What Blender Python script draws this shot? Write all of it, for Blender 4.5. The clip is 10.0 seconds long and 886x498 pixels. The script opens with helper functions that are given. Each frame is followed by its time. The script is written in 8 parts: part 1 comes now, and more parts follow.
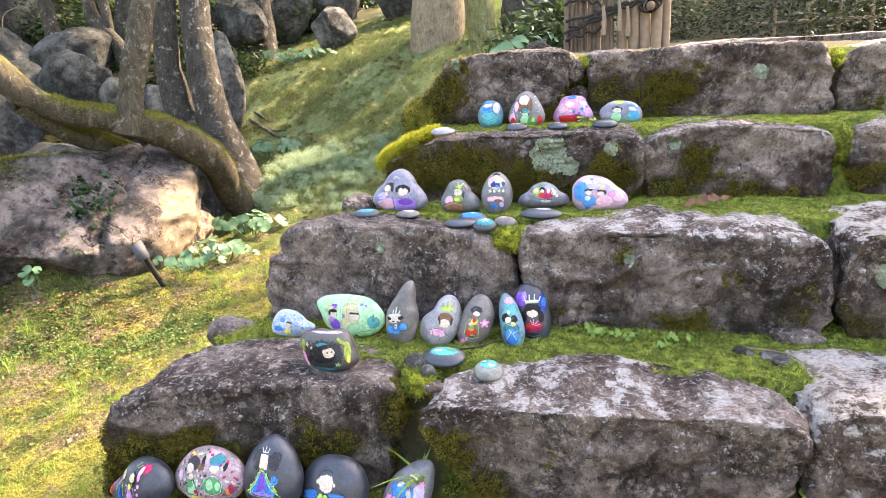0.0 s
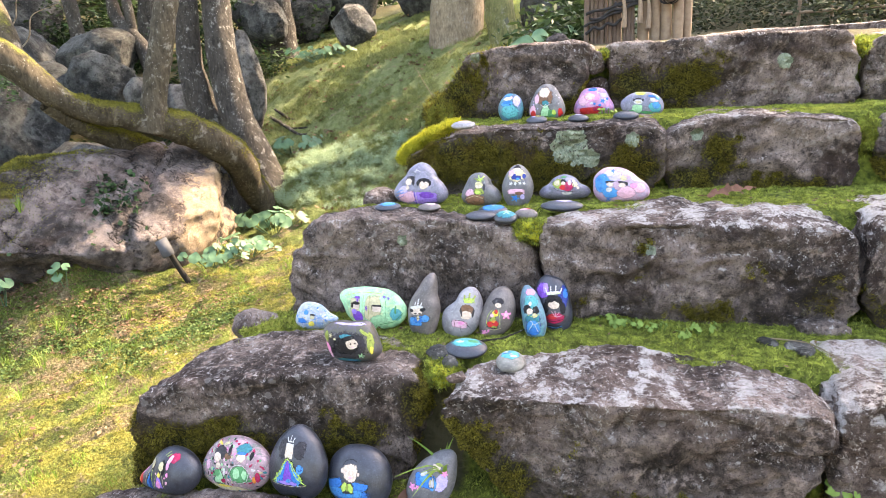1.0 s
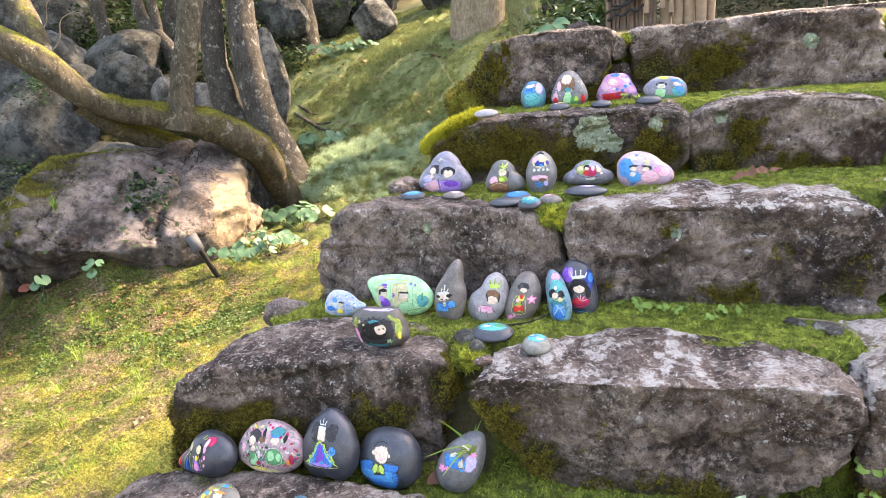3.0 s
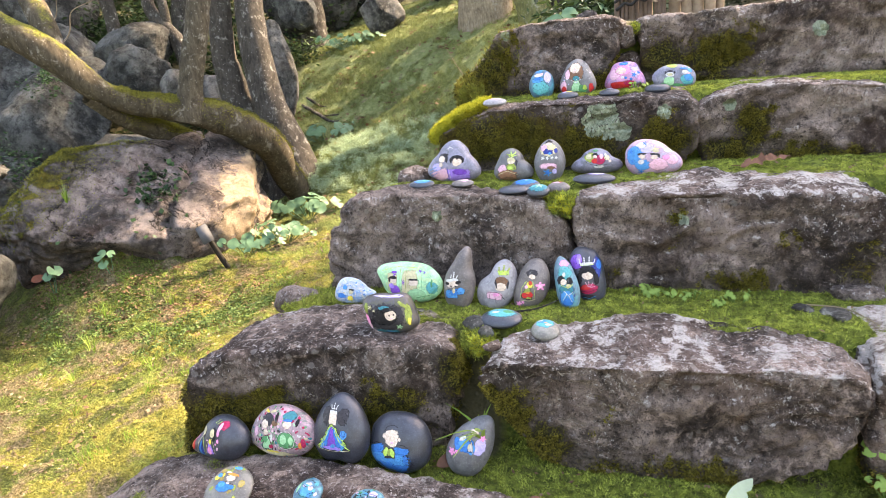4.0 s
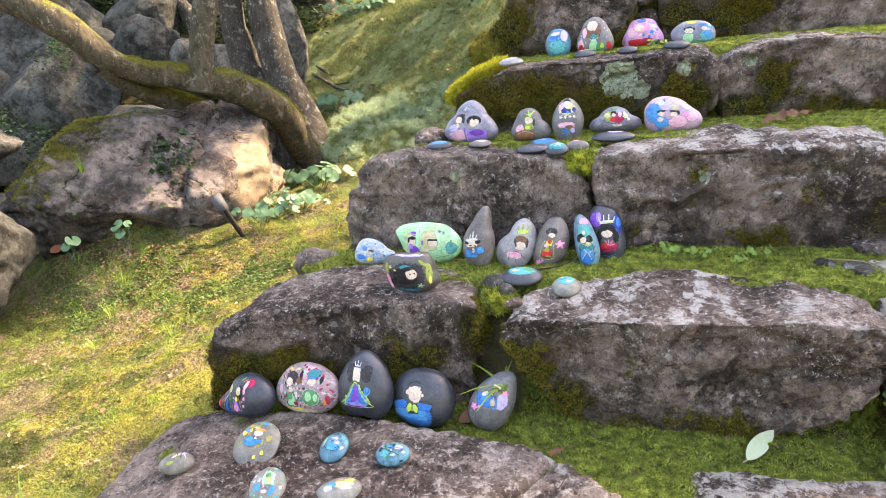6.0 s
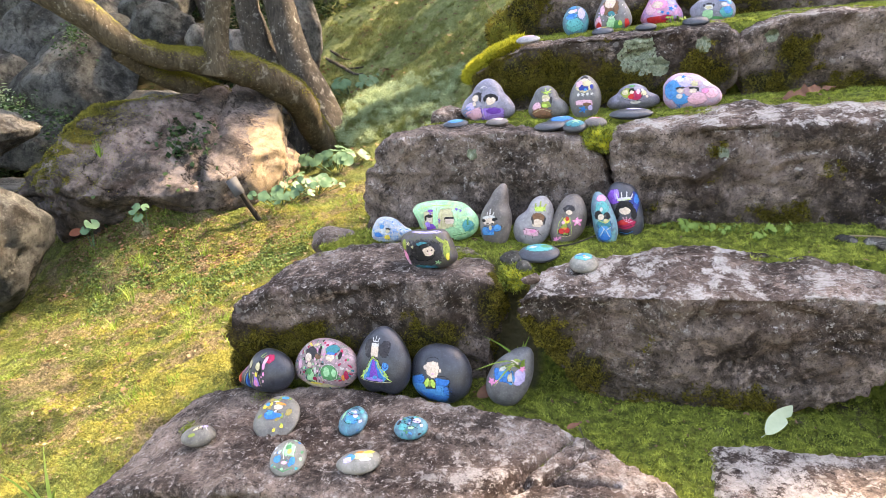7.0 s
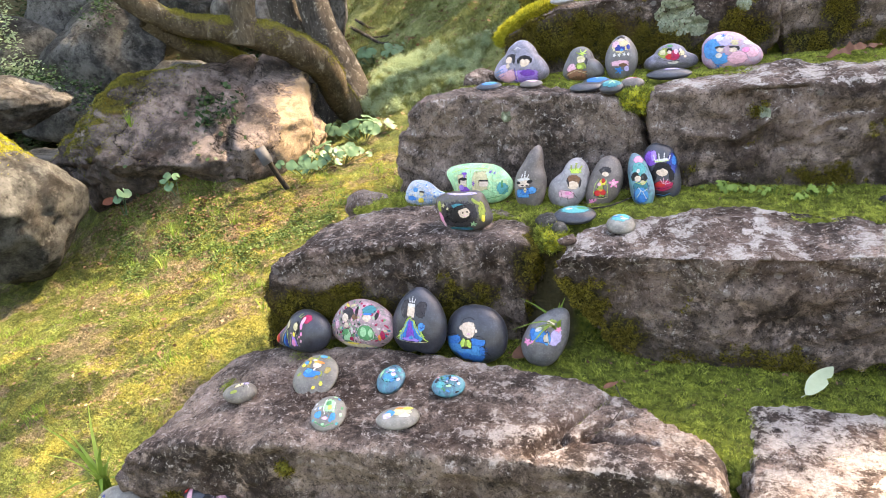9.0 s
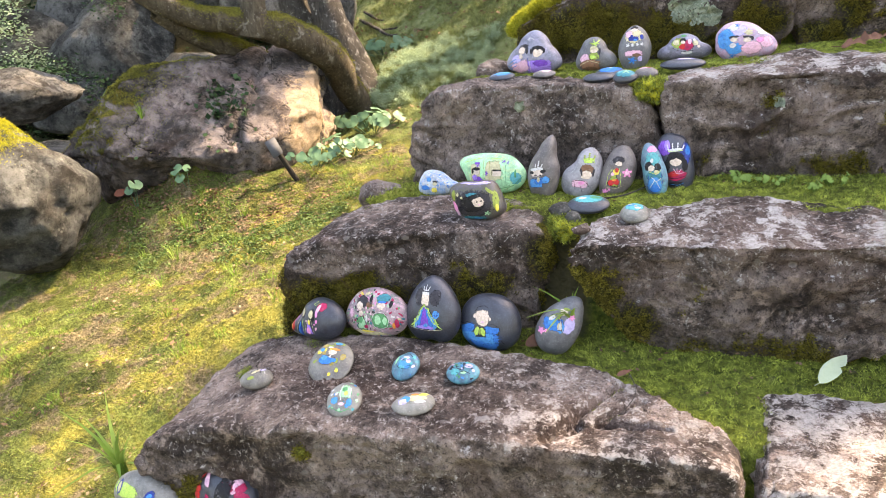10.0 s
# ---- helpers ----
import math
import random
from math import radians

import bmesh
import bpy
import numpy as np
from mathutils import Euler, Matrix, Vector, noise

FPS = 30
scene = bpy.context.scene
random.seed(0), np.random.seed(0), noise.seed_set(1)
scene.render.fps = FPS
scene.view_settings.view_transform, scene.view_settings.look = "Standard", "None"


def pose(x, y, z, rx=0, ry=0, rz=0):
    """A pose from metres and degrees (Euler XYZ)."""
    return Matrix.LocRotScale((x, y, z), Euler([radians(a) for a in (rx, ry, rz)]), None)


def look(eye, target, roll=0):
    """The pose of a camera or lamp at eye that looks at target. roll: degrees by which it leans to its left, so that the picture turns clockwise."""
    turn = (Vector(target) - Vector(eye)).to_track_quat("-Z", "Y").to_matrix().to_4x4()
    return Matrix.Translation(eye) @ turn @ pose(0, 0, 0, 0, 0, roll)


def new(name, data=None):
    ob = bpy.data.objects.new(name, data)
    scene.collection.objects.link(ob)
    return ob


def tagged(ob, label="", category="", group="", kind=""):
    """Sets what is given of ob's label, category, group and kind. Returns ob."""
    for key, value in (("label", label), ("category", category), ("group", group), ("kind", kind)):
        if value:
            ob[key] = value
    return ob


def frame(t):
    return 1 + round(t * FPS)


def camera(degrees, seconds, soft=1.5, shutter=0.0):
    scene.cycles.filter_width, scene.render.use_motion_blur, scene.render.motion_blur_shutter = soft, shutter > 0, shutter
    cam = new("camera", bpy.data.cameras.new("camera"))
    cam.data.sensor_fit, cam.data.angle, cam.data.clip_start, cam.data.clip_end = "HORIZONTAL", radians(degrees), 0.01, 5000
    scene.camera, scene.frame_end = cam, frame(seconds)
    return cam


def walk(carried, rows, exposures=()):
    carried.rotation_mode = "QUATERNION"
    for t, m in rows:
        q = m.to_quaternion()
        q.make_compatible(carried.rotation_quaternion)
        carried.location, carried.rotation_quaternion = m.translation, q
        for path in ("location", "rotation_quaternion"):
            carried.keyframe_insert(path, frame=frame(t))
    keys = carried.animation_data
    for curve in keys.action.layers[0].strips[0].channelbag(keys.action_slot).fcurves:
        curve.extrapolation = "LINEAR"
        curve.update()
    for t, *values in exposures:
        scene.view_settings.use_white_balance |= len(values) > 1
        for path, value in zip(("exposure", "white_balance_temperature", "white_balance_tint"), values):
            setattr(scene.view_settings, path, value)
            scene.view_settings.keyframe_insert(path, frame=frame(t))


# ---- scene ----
cam = camera(66.5, 10.0, soft=0.5)
EXPOSURE, KELVIN, TINT, SKY_STRENGTH, SUN_STRENGTH = 3.88, 9000, 20, 0.122, 2.1
PATH = [
    (0, (0.028, 0.032, 1.333), (-0.39, 1.916, 0.81), -2.5),
    (0.5, (0.028, 0.025, 1.326), (-0.419, 1.902, 0.802), -2.9),
    (1, (0.027, 0.018, 1.324), (-0.449, 1.887, 0.794), -3.3),
    (1.5, (0.028, 0.007, 1.32), (-0.476, 1.868, 0.788), -3.9),
    (2, (0.028, -0.003, 1.319), (-0.498, 1.851, 0.784), -4.3),
    (3.5, (0.032, -0.021, 1.307), (-0.521, 1.821, 0.757), -5.0),
    (4, (0.031, -0.034, 1.301), (-0.536, 1.799, 0.74), -5.1),
    (4.5, (0.029, -0.043, 1.29), (-0.555, 1.779, 0.71), -5.4),
    (5, (0.026, -0.047, 1.285), (-0.563, 1.767, 0.684), -5.6),
    (5.5, (0.019, -0.05, 1.278), (-0.573, 1.758, 0.663), -5.9),
    (6.8, (-0.004, -0.07, 1.26), (-0.626, 1.708, 0.587), -6.3),
    (7, (-0.001, -0.072, 1.251), (-0.636, 1.702, 0.578), -6.5),
    (7.5, (-0.009, -0.074, 1.245), (-0.651, 1.689, 0.552), -6.8),
    (8, (-0.015, -0.082, 1.238), (-0.67, 1.669, 0.528), -7.0),
    (8.5, (-0.026, -0.092, 1.231), (-0.705, 1.644, 0.505), -7.1),
    (9, (-0.032, -0.096, 1.228), (-0.729, 1.626, 0.488), -7.3),
    (9.5, (-0.039, -0.108, 1.224), (-0.75, 1.606, 0.476), -7.4),
    (10, (-0.046, -0.118, 1.223), (-0.761, 1.59, 0.468), -7.4),
]
walk(cam, [(t, look(eye, target, roll)) for t, eye, target, roll in PATH], [(0.0, EXPOSURE + 0.20, KELVIN - 300, TINT), (4.5, EXPOSURE + 0.05, KELVIN + 100, TINT), (10.0, EXPOSURE - 0.06, KELVIN + 300, TINT)])

# ---- world and sun ----
SUN_TO = Vector((0.52, 0.50, 0.69)).normalized()
world = bpy.data.worlds.new("sky")
scene.world = world
world.use_nodes = True
wn = world.node_tree.nodes
sky = wn.new("ShaderNodeTexSky")
sky.sky_type = 'NISHITA'
sky.sun_disc = False
sky.sun_elevation = math.asin(SUN_TO.z)
sky.sun_rotation = math.atan2(SUN_TO.x, SUN_TO.y)
wn["Background"].inputs["Strength"].default_value = SKY_STRENGTH
world.node_tree.links.new(sky.outputs[0], wn["Background"].inputs["Color"])
sun = new("sun", bpy.data.lights.new("sun", 'SUN'))
sun.data.energy = SUN_STRENGTH
sun.data.angle = radians(1.0)
sun.data.color = (1.0, 0.93, 0.80)
sun.matrix_world = look(SUN_TO * 30, (0, 0, 0))


# ---- noise and mesh helpers ----
def value_noise(p, seed=0):
    """Smooth value noise in -1..1 at an array of points."""
    p = np.asarray(p, float) + seed * 17.31 + 1000.0
    i = np.floor(p).astype(np.int64)
    f = p - i
    f = f * f * (3 - 2 * f)
    out = 0.0
    for a in (0, 1):
        for b in (0, 1):
            for c in (0, 1):
                h = (i[:, 0] + a) * 374761393 + (i[:, 1] + b) * 668265263 + (i[:, 2] + c) * 2147483647
                h = (h ^ (h >> 13)) * 1274126177
                h = ((h ^ (h >> 16)) & 0xFFFF) / 32767.5 - 1
                w = (f[:, 0] if a else 1 - f[:, 0]) * (f[:, 1] if b else 1 - f[:, 1]) * (f[:, 2] if c else 1 - f[:, 2])
                out = out + h * w
    return out


def fbm(p, scale, octaves=4, seed=0, gain=0.5):
    p = np.asarray(p, float)
    out, amp = 0.0, 1.0
    for o in range(octaves):
        out = out + amp * value_noise(p * scale * 2 ** o, seed + o)
        amp *= gain
    return out


def smooth(a, b, x):
    t = np.clip((np.asarray(x, float) - a) / (b - a), 0, 1)
    return t * t * (3 - 2 * t)


def soup(name, verts, faces, smooth_shade=True):
    """A mesh from arrays; all faces have the same number of corners."""
    verts, faces = np.asarray(verts, np.float32), np.asarray(faces, np.int32)
    me, k = bpy.data.meshes.new(name), faces.shape[1]
    me.vertices.add(len(verts))
    me.vertices.foreach_set("co", verts.ravel())
    me.loops.add(faces.size)
    me.loops.foreach_set("vertex_index", faces.ravel())
    me.polygons.add(len(faces))
    me.polygons.foreach_set("loop_start", np.arange(len(faces), dtype=np.int32) * k)
    me.update(calc_edges=True)
    me.validate()
    if smooth_shade:
        me.shade_smooth()
    return me


def bm_mesh(name, bm, smooth_shade=True):
    me = bpy.data.meshes.new(name)
    bm.normal_update()
    bm.to_mesh(me)
    bm.free()
    if smooth_shade:
        me.shade_smooth()
    return me


def part(name, data, material, parent=None, label=""):
    """One mesh object, under a thing or a part if a parent is given."""
    if isinstance(data, bmesh.types.BMesh):
        data = bm_mesh(name, data)
    ob = new(name, data)
    if material is not None and not data.materials:
        data.materials.append(material)
    if parent is not None:
        ob.parent = parent
    if label:
        tagged(ob, label)
    return ob


def add_values(me, name, values):
    a = me.attributes.new(name, 'FLOAT', 'POINT')
    a.data.foreach_set("value", np.asarray(values, np.float32))


def coords(me):
    c = np.empty(len(me.vertices) * 3, np.float32)
    me.vertices.foreach_get("co", c)
    return c.reshape(-1, 3).astype(float)


def normals(me):
    c = np.empty(len(me.vertices) * 3, np.float32)
    me.vertices.foreach_get("normal", c)
    return c.reshape(-1, 3).astype(float)


# ---- materials ----
class Nodes:
    """Short hand for building a node material."""

    def __init__(self, name, rough=0.8):
        self.mat = bpy.data.materials.new(name)
        self.mat.use_nodes = True
        self.tree = self.mat.node_tree
        self.bsdf = self.tree.nodes["Principled BSDF"]
        self.bsdf.inputs["Roughness"].default_value = rough
        self.bsdf.inputs["Specular IOR Level"].default_value = 0.12

    def node(self, kind, **values):
        n = self.tree.nodes.new(kind)
        for key, value in values.items():
            self.put(n.inputs[key.replace("_", " ")], value)
        return n

    def put(self, socket, value):
        if isinstance(value, bpy.types.NodeSocket):
            self.tree.links.new(value, socket)
        elif isinstance(value, tuple) and len(value) == 3 and socket.type == 'RGBA':
            socket.default_value = (*value, 1)
        else:
            socket.default_value = value

    def place(self):
        return self.node("ShaderNodeNewGeometry").outputs["Position"]

    def local(self):
        return self.node("ShaderNodeTexCoord").outputs["Object"]

    def noise(self, scale, detail=5.0, rough=0.6, at=None, twist=0.0):
        return self.node("ShaderNodeTexNoise", Vector=at or self.place(), Scale=scale, Detail=detail, Roughness=rough, Distortion=twist).outputs[0]

    def cells(self, scale, at=None):
        return self.node("ShaderNodeTexVoronoi", Vector=at or self.place(), Scale=scale).outputs["Distance"]

    def step(self, value, a, b):
        n = self.node("ShaderNodeMapRange", Value=value)
        n.interpolation_type = 'SMOOTHSTEP'
        n.inputs["From Min"].default_value, n.inputs["From Max"].default_value = a, b
        return n.outputs[0]

    def calc(self, how, a, b=0.0, clamp=False):
        n = self.tree.nodes.new("ShaderNodeMath")
        n.operation, n.use_clamp = how, clamp
        self.put(n.inputs[0], a)
        self.put(n.inputs[1], b)
        return n.outputs[0]

    def mix(self, fac, a, b, how='MIX'):
        n = self.tree.nodes.new("ShaderNodeMix")
        n.data_type, n.blend_type = 'RGBA', how
        self.put(n.inputs[0], fac)
        self.put(n.inputs[6], a)
        self.put(n.inputs[7], b)
        return n.outputs[2]

    def up(self):
        n = self.tree.nodes.new("ShaderNodeSeparateXYZ")
        self.tree.links.new(self.node("ShaderNodeNewGeometry").outputs["Normal"], n.inputs[0])
        return n.outputs[2]

    def value(self, name):
        n = self.tree.nodes.new("ShaderNodeAttribute")
        n.attribute_name = name
        return n.outputs["Fac"]

    def object_random(self):
        return self.node("ShaderNodeObjectInfo").outputs["Random"]

    def island_random(self):
        return self.node("ShaderNodeNewGeometry").outputs["Random Per Island"]

    def bump(self, height, strength=0.5, distance=0.01):
        self.put(self.bsdf.inputs["Normal"], self.node("ShaderNodeBump", Height=height, Strength=strength, Distance=distance).outputs[0])

    def done(self, color, rough=None):
        self.put(self.bsdf.inputs["Base Color"], color)
        if rough is not None:
            self.put(self.bsdf.inputs["Roughness"], rough)
        return self.mat


def stone_material(name, dark, light, lichen, moss_lo=(0.016, 0.015, 0.005), moss_hi=(0.19, 0.165, 0.033), speck=1.0):
    """Weathered rock: two tones, stains, pits, pale crust lichen, specks, cracks, and moss where the stone carries it."""
    g = Nodes(name, 0.85)
    big, mid, fine = g.noise(3.2, 7, 0.68), g.noise(19, 8, 0.74), g.noise(120, 5, 0.75)
    base = g.mix(g.step(big, 0.38, 0.64), dark, light)
    base = g.mix(g.calc('MULTIPLY', g.step(mid, 0.50, 0.68), 0.65 * speck), base, tuple(min(1, c * 1.9) for c in light))
    base = g.mix(g.calc('MULTIPLY', g.step(mid, 0.47, 0.34), 0.82), base, tuple(c * 0.42 for c in dark))
    base = g.mix(g.calc('MULTIPLY', g.step(g.noise(7, 8, 0.80, twist=0.2), 0.53, 0.62), 0.60), base, tuple(c * 0.50 for c in dark))
    base = g.mix(g.calc('MULTIPLY', g.step(fine, 0.53, 0.65), 0.78 * speck), base, tuple(c * 0.30 for c in dark))
    base = g.mix(g.calc('MULTIPLY', g.step(fine, 0.44, 0.30), 0.24 * speck), base, tuple(min(1, c * 2.3) for c in light))
    grain = g.noise(310, 3, 0.8)
    base = g.mix(g.calc('MULTIPLY', g.step(grain, 0.52, 0.66), 0.55 * speck), base, tuple(c * 0.35 for c in dark))
    blot = g.step(g.noise(2.4, 6, 0.7, twist=0.8), 0.50, 0.60)
    base = g.mix(g.calc('MULTIPLY', blot, 0.40), base, (dark[0] * 1.15, dark[1] * 0.80, dark[2] * 0.62))
    veins = g.step(g.calc('ABSOLUTE', g.calc('SUBTRACT', g.noise(3.0, 8, 0.72, twist=0.4), 0.5)), 0.009, 0.002)
    base = g.mix(g.calc('MULTIPLY', veins, 0.45), base, tuple(c * 0.2 for c in dark))
    if speck < 0.5:
        cracks = g.step(g.calc('ABSOLUTE', g.calc('SUBTRACT', g.noise(1.5, 9, 0.62, twist=0.6), 0.5)), 0.010, 0.002)
        base = g.mix(g.calc('MULTIPLY', cracks, 0.8), base, tuple(c * 0.25 for c in dark))
        veins = g.calc('ADD', veins, g.calc('MULTIPLY', cracks, 2.0))
    pale = g.value("pale")
    field = g.step(g.calc('ADD', g.noise(5, 6, 0.72), g.calc('MULTIPLY', pale, 0.30)), 0.50, 0.69)
    dots = g.calc('MULTIPLY', g.step(g.noise(70, 6, 0.85), 0.565, 0.60), field)
    base = g.mix(g.calc('MULTIPLY', dots, 0.85 * speck), base, lichen)
    crust = g.step(g.calc('ADD', g.noise(13, 9, 0.82), g.calc('MULTIPLY', pale, 0.24)), 0.745, 0.80)
    base = g.mix(g.calc('MULTIPLY', crust, g.calc('ADD', 0.15, g.calc('MULTIPLY', pale, 0.8), True)), base, g.mix(g.step(g.noise(90, 4, 0.8), 0.35, 0.6), tuple(c * 0.62 for c in lichen), lichen))
    spots = g.calc('MULTIPLY', g.step(g.calc('ADD', g.cells(26), g.calc('MULTIPLY', g.noise(55, 5, 0.8), 0.5)), 0.52, 0.44), g.step(g.calc('ADD', g.noise(8, 5, 0.7), g.calc('MULTIPLY', pale, 0.2)), 0.52, 0.62))
    base = g.mix(g.calc('MULTIPLY', spots, 0.28), base, tuple(c * 0.8 for c in lichen))
    moss = g.value("moss")
    grit = g.noise(140, 4, 0.8)
    stain = g.step(g.calc('ADD', g.noise(9, 8, 0.78), g.calc('MULTIPLY', moss, 0.55)), 0.62, 0.95)
    base = g.mix(g.calc('MULTIPLY', g.calc('MULTIPLY', stain, g.step(moss, 0.02, 0.16)), 0.75), base, (dark[0] * 0.75, dark[1] * 0.72, dark[2] * 0.5))
    mask = g.step(g.calc('ADD', g.calc('ADD', g.calc('MULTIPLY', g.noise(14, 8, 0.80), 0.8), g.calc('MULTIPLY', grit, 0.65)), g.calc('MULTIPLY', moss, 0.60)), 1.06, 1.22)
    mask = g.calc('MULTIPLY', mask, g.step(moss, 0.06, 0.22))
    green = g.mix(g.step(grit, 0.44, 0.66), moss_lo, moss_hi)
    green = g.mix(g.calc('MULTIPLY', g.step(g.noise(7, 5, 0.7), 0.48, 0.62), 0.6), green, (moss_hi[0] * 0.62, moss_hi[1] * 0.46, moss_hi[2] * 0.55))
    color = g.mix(mask, base, green)
    h = g.calc('ADD', g.calc('MULTIPLY', mid, 0.6), g.calc('ADD', g.calc('MULTIPLY', fine, 0.55), g.calc('MULTIPLY', grain, 0.16 * speck)))
    h = g.calc('SUBTRACT', h, g.calc('MULTIPLY', veins, 0.3))
    h = g.calc('ADD', h, g.calc('MULTIPLY', g.calc('MULTIPLY', mask, grit), 1.0))
    g.bump(h, 1.0, 0.025)
    return g.done(color, g.calc('ADD', 0.60, g.calc('MULTIPLY', mid, 0.35)))


STEP_STONE = stone_material("step_stone", (0.038, 0.028, 0.024), (0.272, 0.210, 0.180), (0.47, 0.44, 0.415))
WARM_STONE = stone_material("warm_step_stone", (0.042, 0.030, 0.025), (0.285, 0.218, 0.182), (0.47, 0.42, 0.38))
# Third colour: tan for the sunlit end rather than lichen.
BOULDER = stone_material("boulder_stone", (0.052, 0.044, 0.040), (0.220, 0.180, 0.162), (0.30, 0.228, 0.155), (0.05, 0.05, 0.012), (0.20, 0.19, 0.03), 0.35)
GREY_ROCK = stone_material("grey_rock", (0.034, 0.033, 0.030), (0.165, 0.158, 0.142), (0.36, 0.35, 0.32), (0.07, 0.068, 0.012), (0.30, 0.27, 0.034), 0.6)
# Darker than grey_rock, partly in place of the shade these rocks lie in.
DARK_ROCK = stone_material("dark_rock", (0.020, 0.021, 0.020), (0.105, 0.106, 0.096), (0.25, 0.26, 0.23), (0.02, 0.025, 0.008), (0.09, 0.10, 0.025), 0.5)


def lawn_colour(g):
    """Moss in golden, green and dark green patches, the dark ones thicker towards the boulder, and bare soil with pale
    crumbs.
    """
    grain = g.noise(75, 5, 0.78)
    yellow = g.mix(g.step(grain, 0.38, 0.62), (0.14, 0.132, 0.026), (0.335, 0.315, 0.078))
    green = g.mix(g.step(grain, 0.36, 0.64), (0.050, 0.078, 0.018), (0.22, 0.265, 0.07))
    dark = g.mix(g.step(grain, 0.36, 0.64), (0.022, 0.034, 0.010), (0.11, 0.14, 0.036))
    soil = g.mix(g.step(g.noise(55, 5, 0.8), 0.38, 0.64), (0.055, 0.040, 0.026), (0.34, 0.26, 0.18))
    lush_lit = g.step(g.node("ShaderNodeSeparateXYZ", Vector=g.place()).outputs[1], 4.6, 7.0)
    bank = g.step(g.node("ShaderNodeSeparateXYZ", Vector=g.place()).outputs[0], -2.4, -3.6)
    c = g.mix(g.step(g.calc('SUBTRACT', g.noise(2.2, 7, 0.74), g.calc('ADD', g.calc('MULTIPLY', lush_lit, 0.40), g.calc('MULTIPLY', bank, 0.05))), 0.44, 0.55), green, yellow)
    c = g.mix(g.calc('MULTIPLY', g.step(g.calc('ADD', g.noise(4.6, 7, 0.78, twist=0.5), g.calc('MULTIPLY', g.calc('SUBTRACT', bank, g.calc('MULTIPLY', lush_lit, 2.0)), 0.05)), 0.51, 0.58), 0.85), c, dark)
    c = g.mix(g.calc('MULTIPLY', g.calc('MULTIPLY', lush_lit, g.step(g.noise(9, 8, 0.8), 0.40, 0.58)), 0.40), c, g.mix(g.noise(40, 5, 0.8), (0.08, 0.085, 0.035), (0.24, 0.23, 0.12)))
    # Lighter green on the upper lawn, making up for light it lacks.
    c = g.mix(g.calc('MULTIPLY', lush_lit, 0.45), c, g.mix(g.step(g.noise(14, 6, 0.75), 0.36, 0.64), (0.10, 0.135, 0.055), (0.33, 0.38, 0.19)))
    return g.mix(g.calc('MULTIPLY', g.step(g.calc('SUBTRACT', g.noise(3.6, 8, 0.80, twist=0.4), g.calc('MULTIPLY', lush_lit, 0.07)), 0.505, 0.565), 0.85), c, soil)


def ground_material():
    g = Nodes("mossy_ground", 0.95)
    # Lawn colour darkened here, in place of shade between the moss blades.
    c = g.mix(0.35, lawn_colour(g), (0.045, 0.042, 0.014))
    tread = g.value("tread")
    moss = g.mix(g.step(g.noise(45, 5), 0.3, 0.7), (0.035, 0.055, 0.010), (0.18, 0.21, 0.035))
    soil = g.mix(g.noise(35, 5), (0.035, 0.028, 0.020), (0.11, 0.085, 0.06))
    moss = g.mix(g.step(g.noise(11, 5, 0.7), 0.56, 0.70), moss, soil)
    c = g.mix(tread, c, moss)
    # Wild ground, and the shade painted into one deep joint.
    wild_and_shade = g.value("wild_and_shade")
    litter = g.mix(g.noise(14, 6, 0.7), (0.03, 0.028, 0.016), (0.11, 0.095, 0.05))
    c = g.mix(wild_and_shade, c, litter)
    g.bump(g.calc('ADD', g.noise(90, 5, 0.7), g.calc('MULTIPLY', g.noise(25, 4), 0.8)), 0.9, 0.02)
    return g.done(c)


def blade_material(name, lawn):
    g = Nodes(name, 0.7)
    if lawn:
        c = lawn_colour(g)
    else:
        c = g.mix(g.step(g.noise(30, 7, 0.82), 0.36, 0.64), (0.032, 0.052, 0.010), (0.40, 0.47, 0.085))
    c = g.mix(g.calc('MULTIPLY', g.island_random(), 0.22), c, (0.30, 0.31, 0.07))
    c = g.mix(g.calc('MULTIPLY', g.step(g.island_random(), 0.62, 0.90), 0.7), c, (0.050, 0.042, 0.016))
    g.put(g.bsdf.inputs["Base Color"], c)
    thin = g.tree.nodes.new("ShaderNodeBsdfTranslucent")
    g.put(thin.inputs["Color"], c)
    m = g.tree.nodes.new("ShaderNodeMixShader")
    m.inputs[0].default_value = 0.35
    g.tree.links.new(g.bsdf.outputs[0], m.inputs[1])
    g.tree.links.new(thin.outputs[0], m.inputs[2])
    g.tree.links.new(m.outputs[0], g.tree.nodes["Material Output"].inputs["Surface"])
    return g.mat


def leaf_material(name, a, b, rough=0.45, sheen=0.35):
    g = Nodes(name, rough)
    c = g.mix(g.island_random(), a, b)
    c = g.mix(g.calc('MULTIPLY', g.noise(30, 4), 0.5), c, tuple(x * 0.5 for x in a))
    g.put(g.bsdf.inputs["Base Color"], c)
    thin = g.tree.nodes.new("ShaderNodeBsdfTranslucent")
    g.put(thin.inputs["Color"], c)
    m = g.tree.nodes.new("ShaderNodeMixShader")
    m.inputs[0].default_value = sheen
    g.tree.links.new(g.bsdf.outputs[0], m.inputs[1])
    g.tree.links.new(thin.outputs[0], m.inputs[2])
    g.tree.links.new(m.outputs[0], g.tree.nodes["Material Output"].inputs["Surface"])
    return g.mat


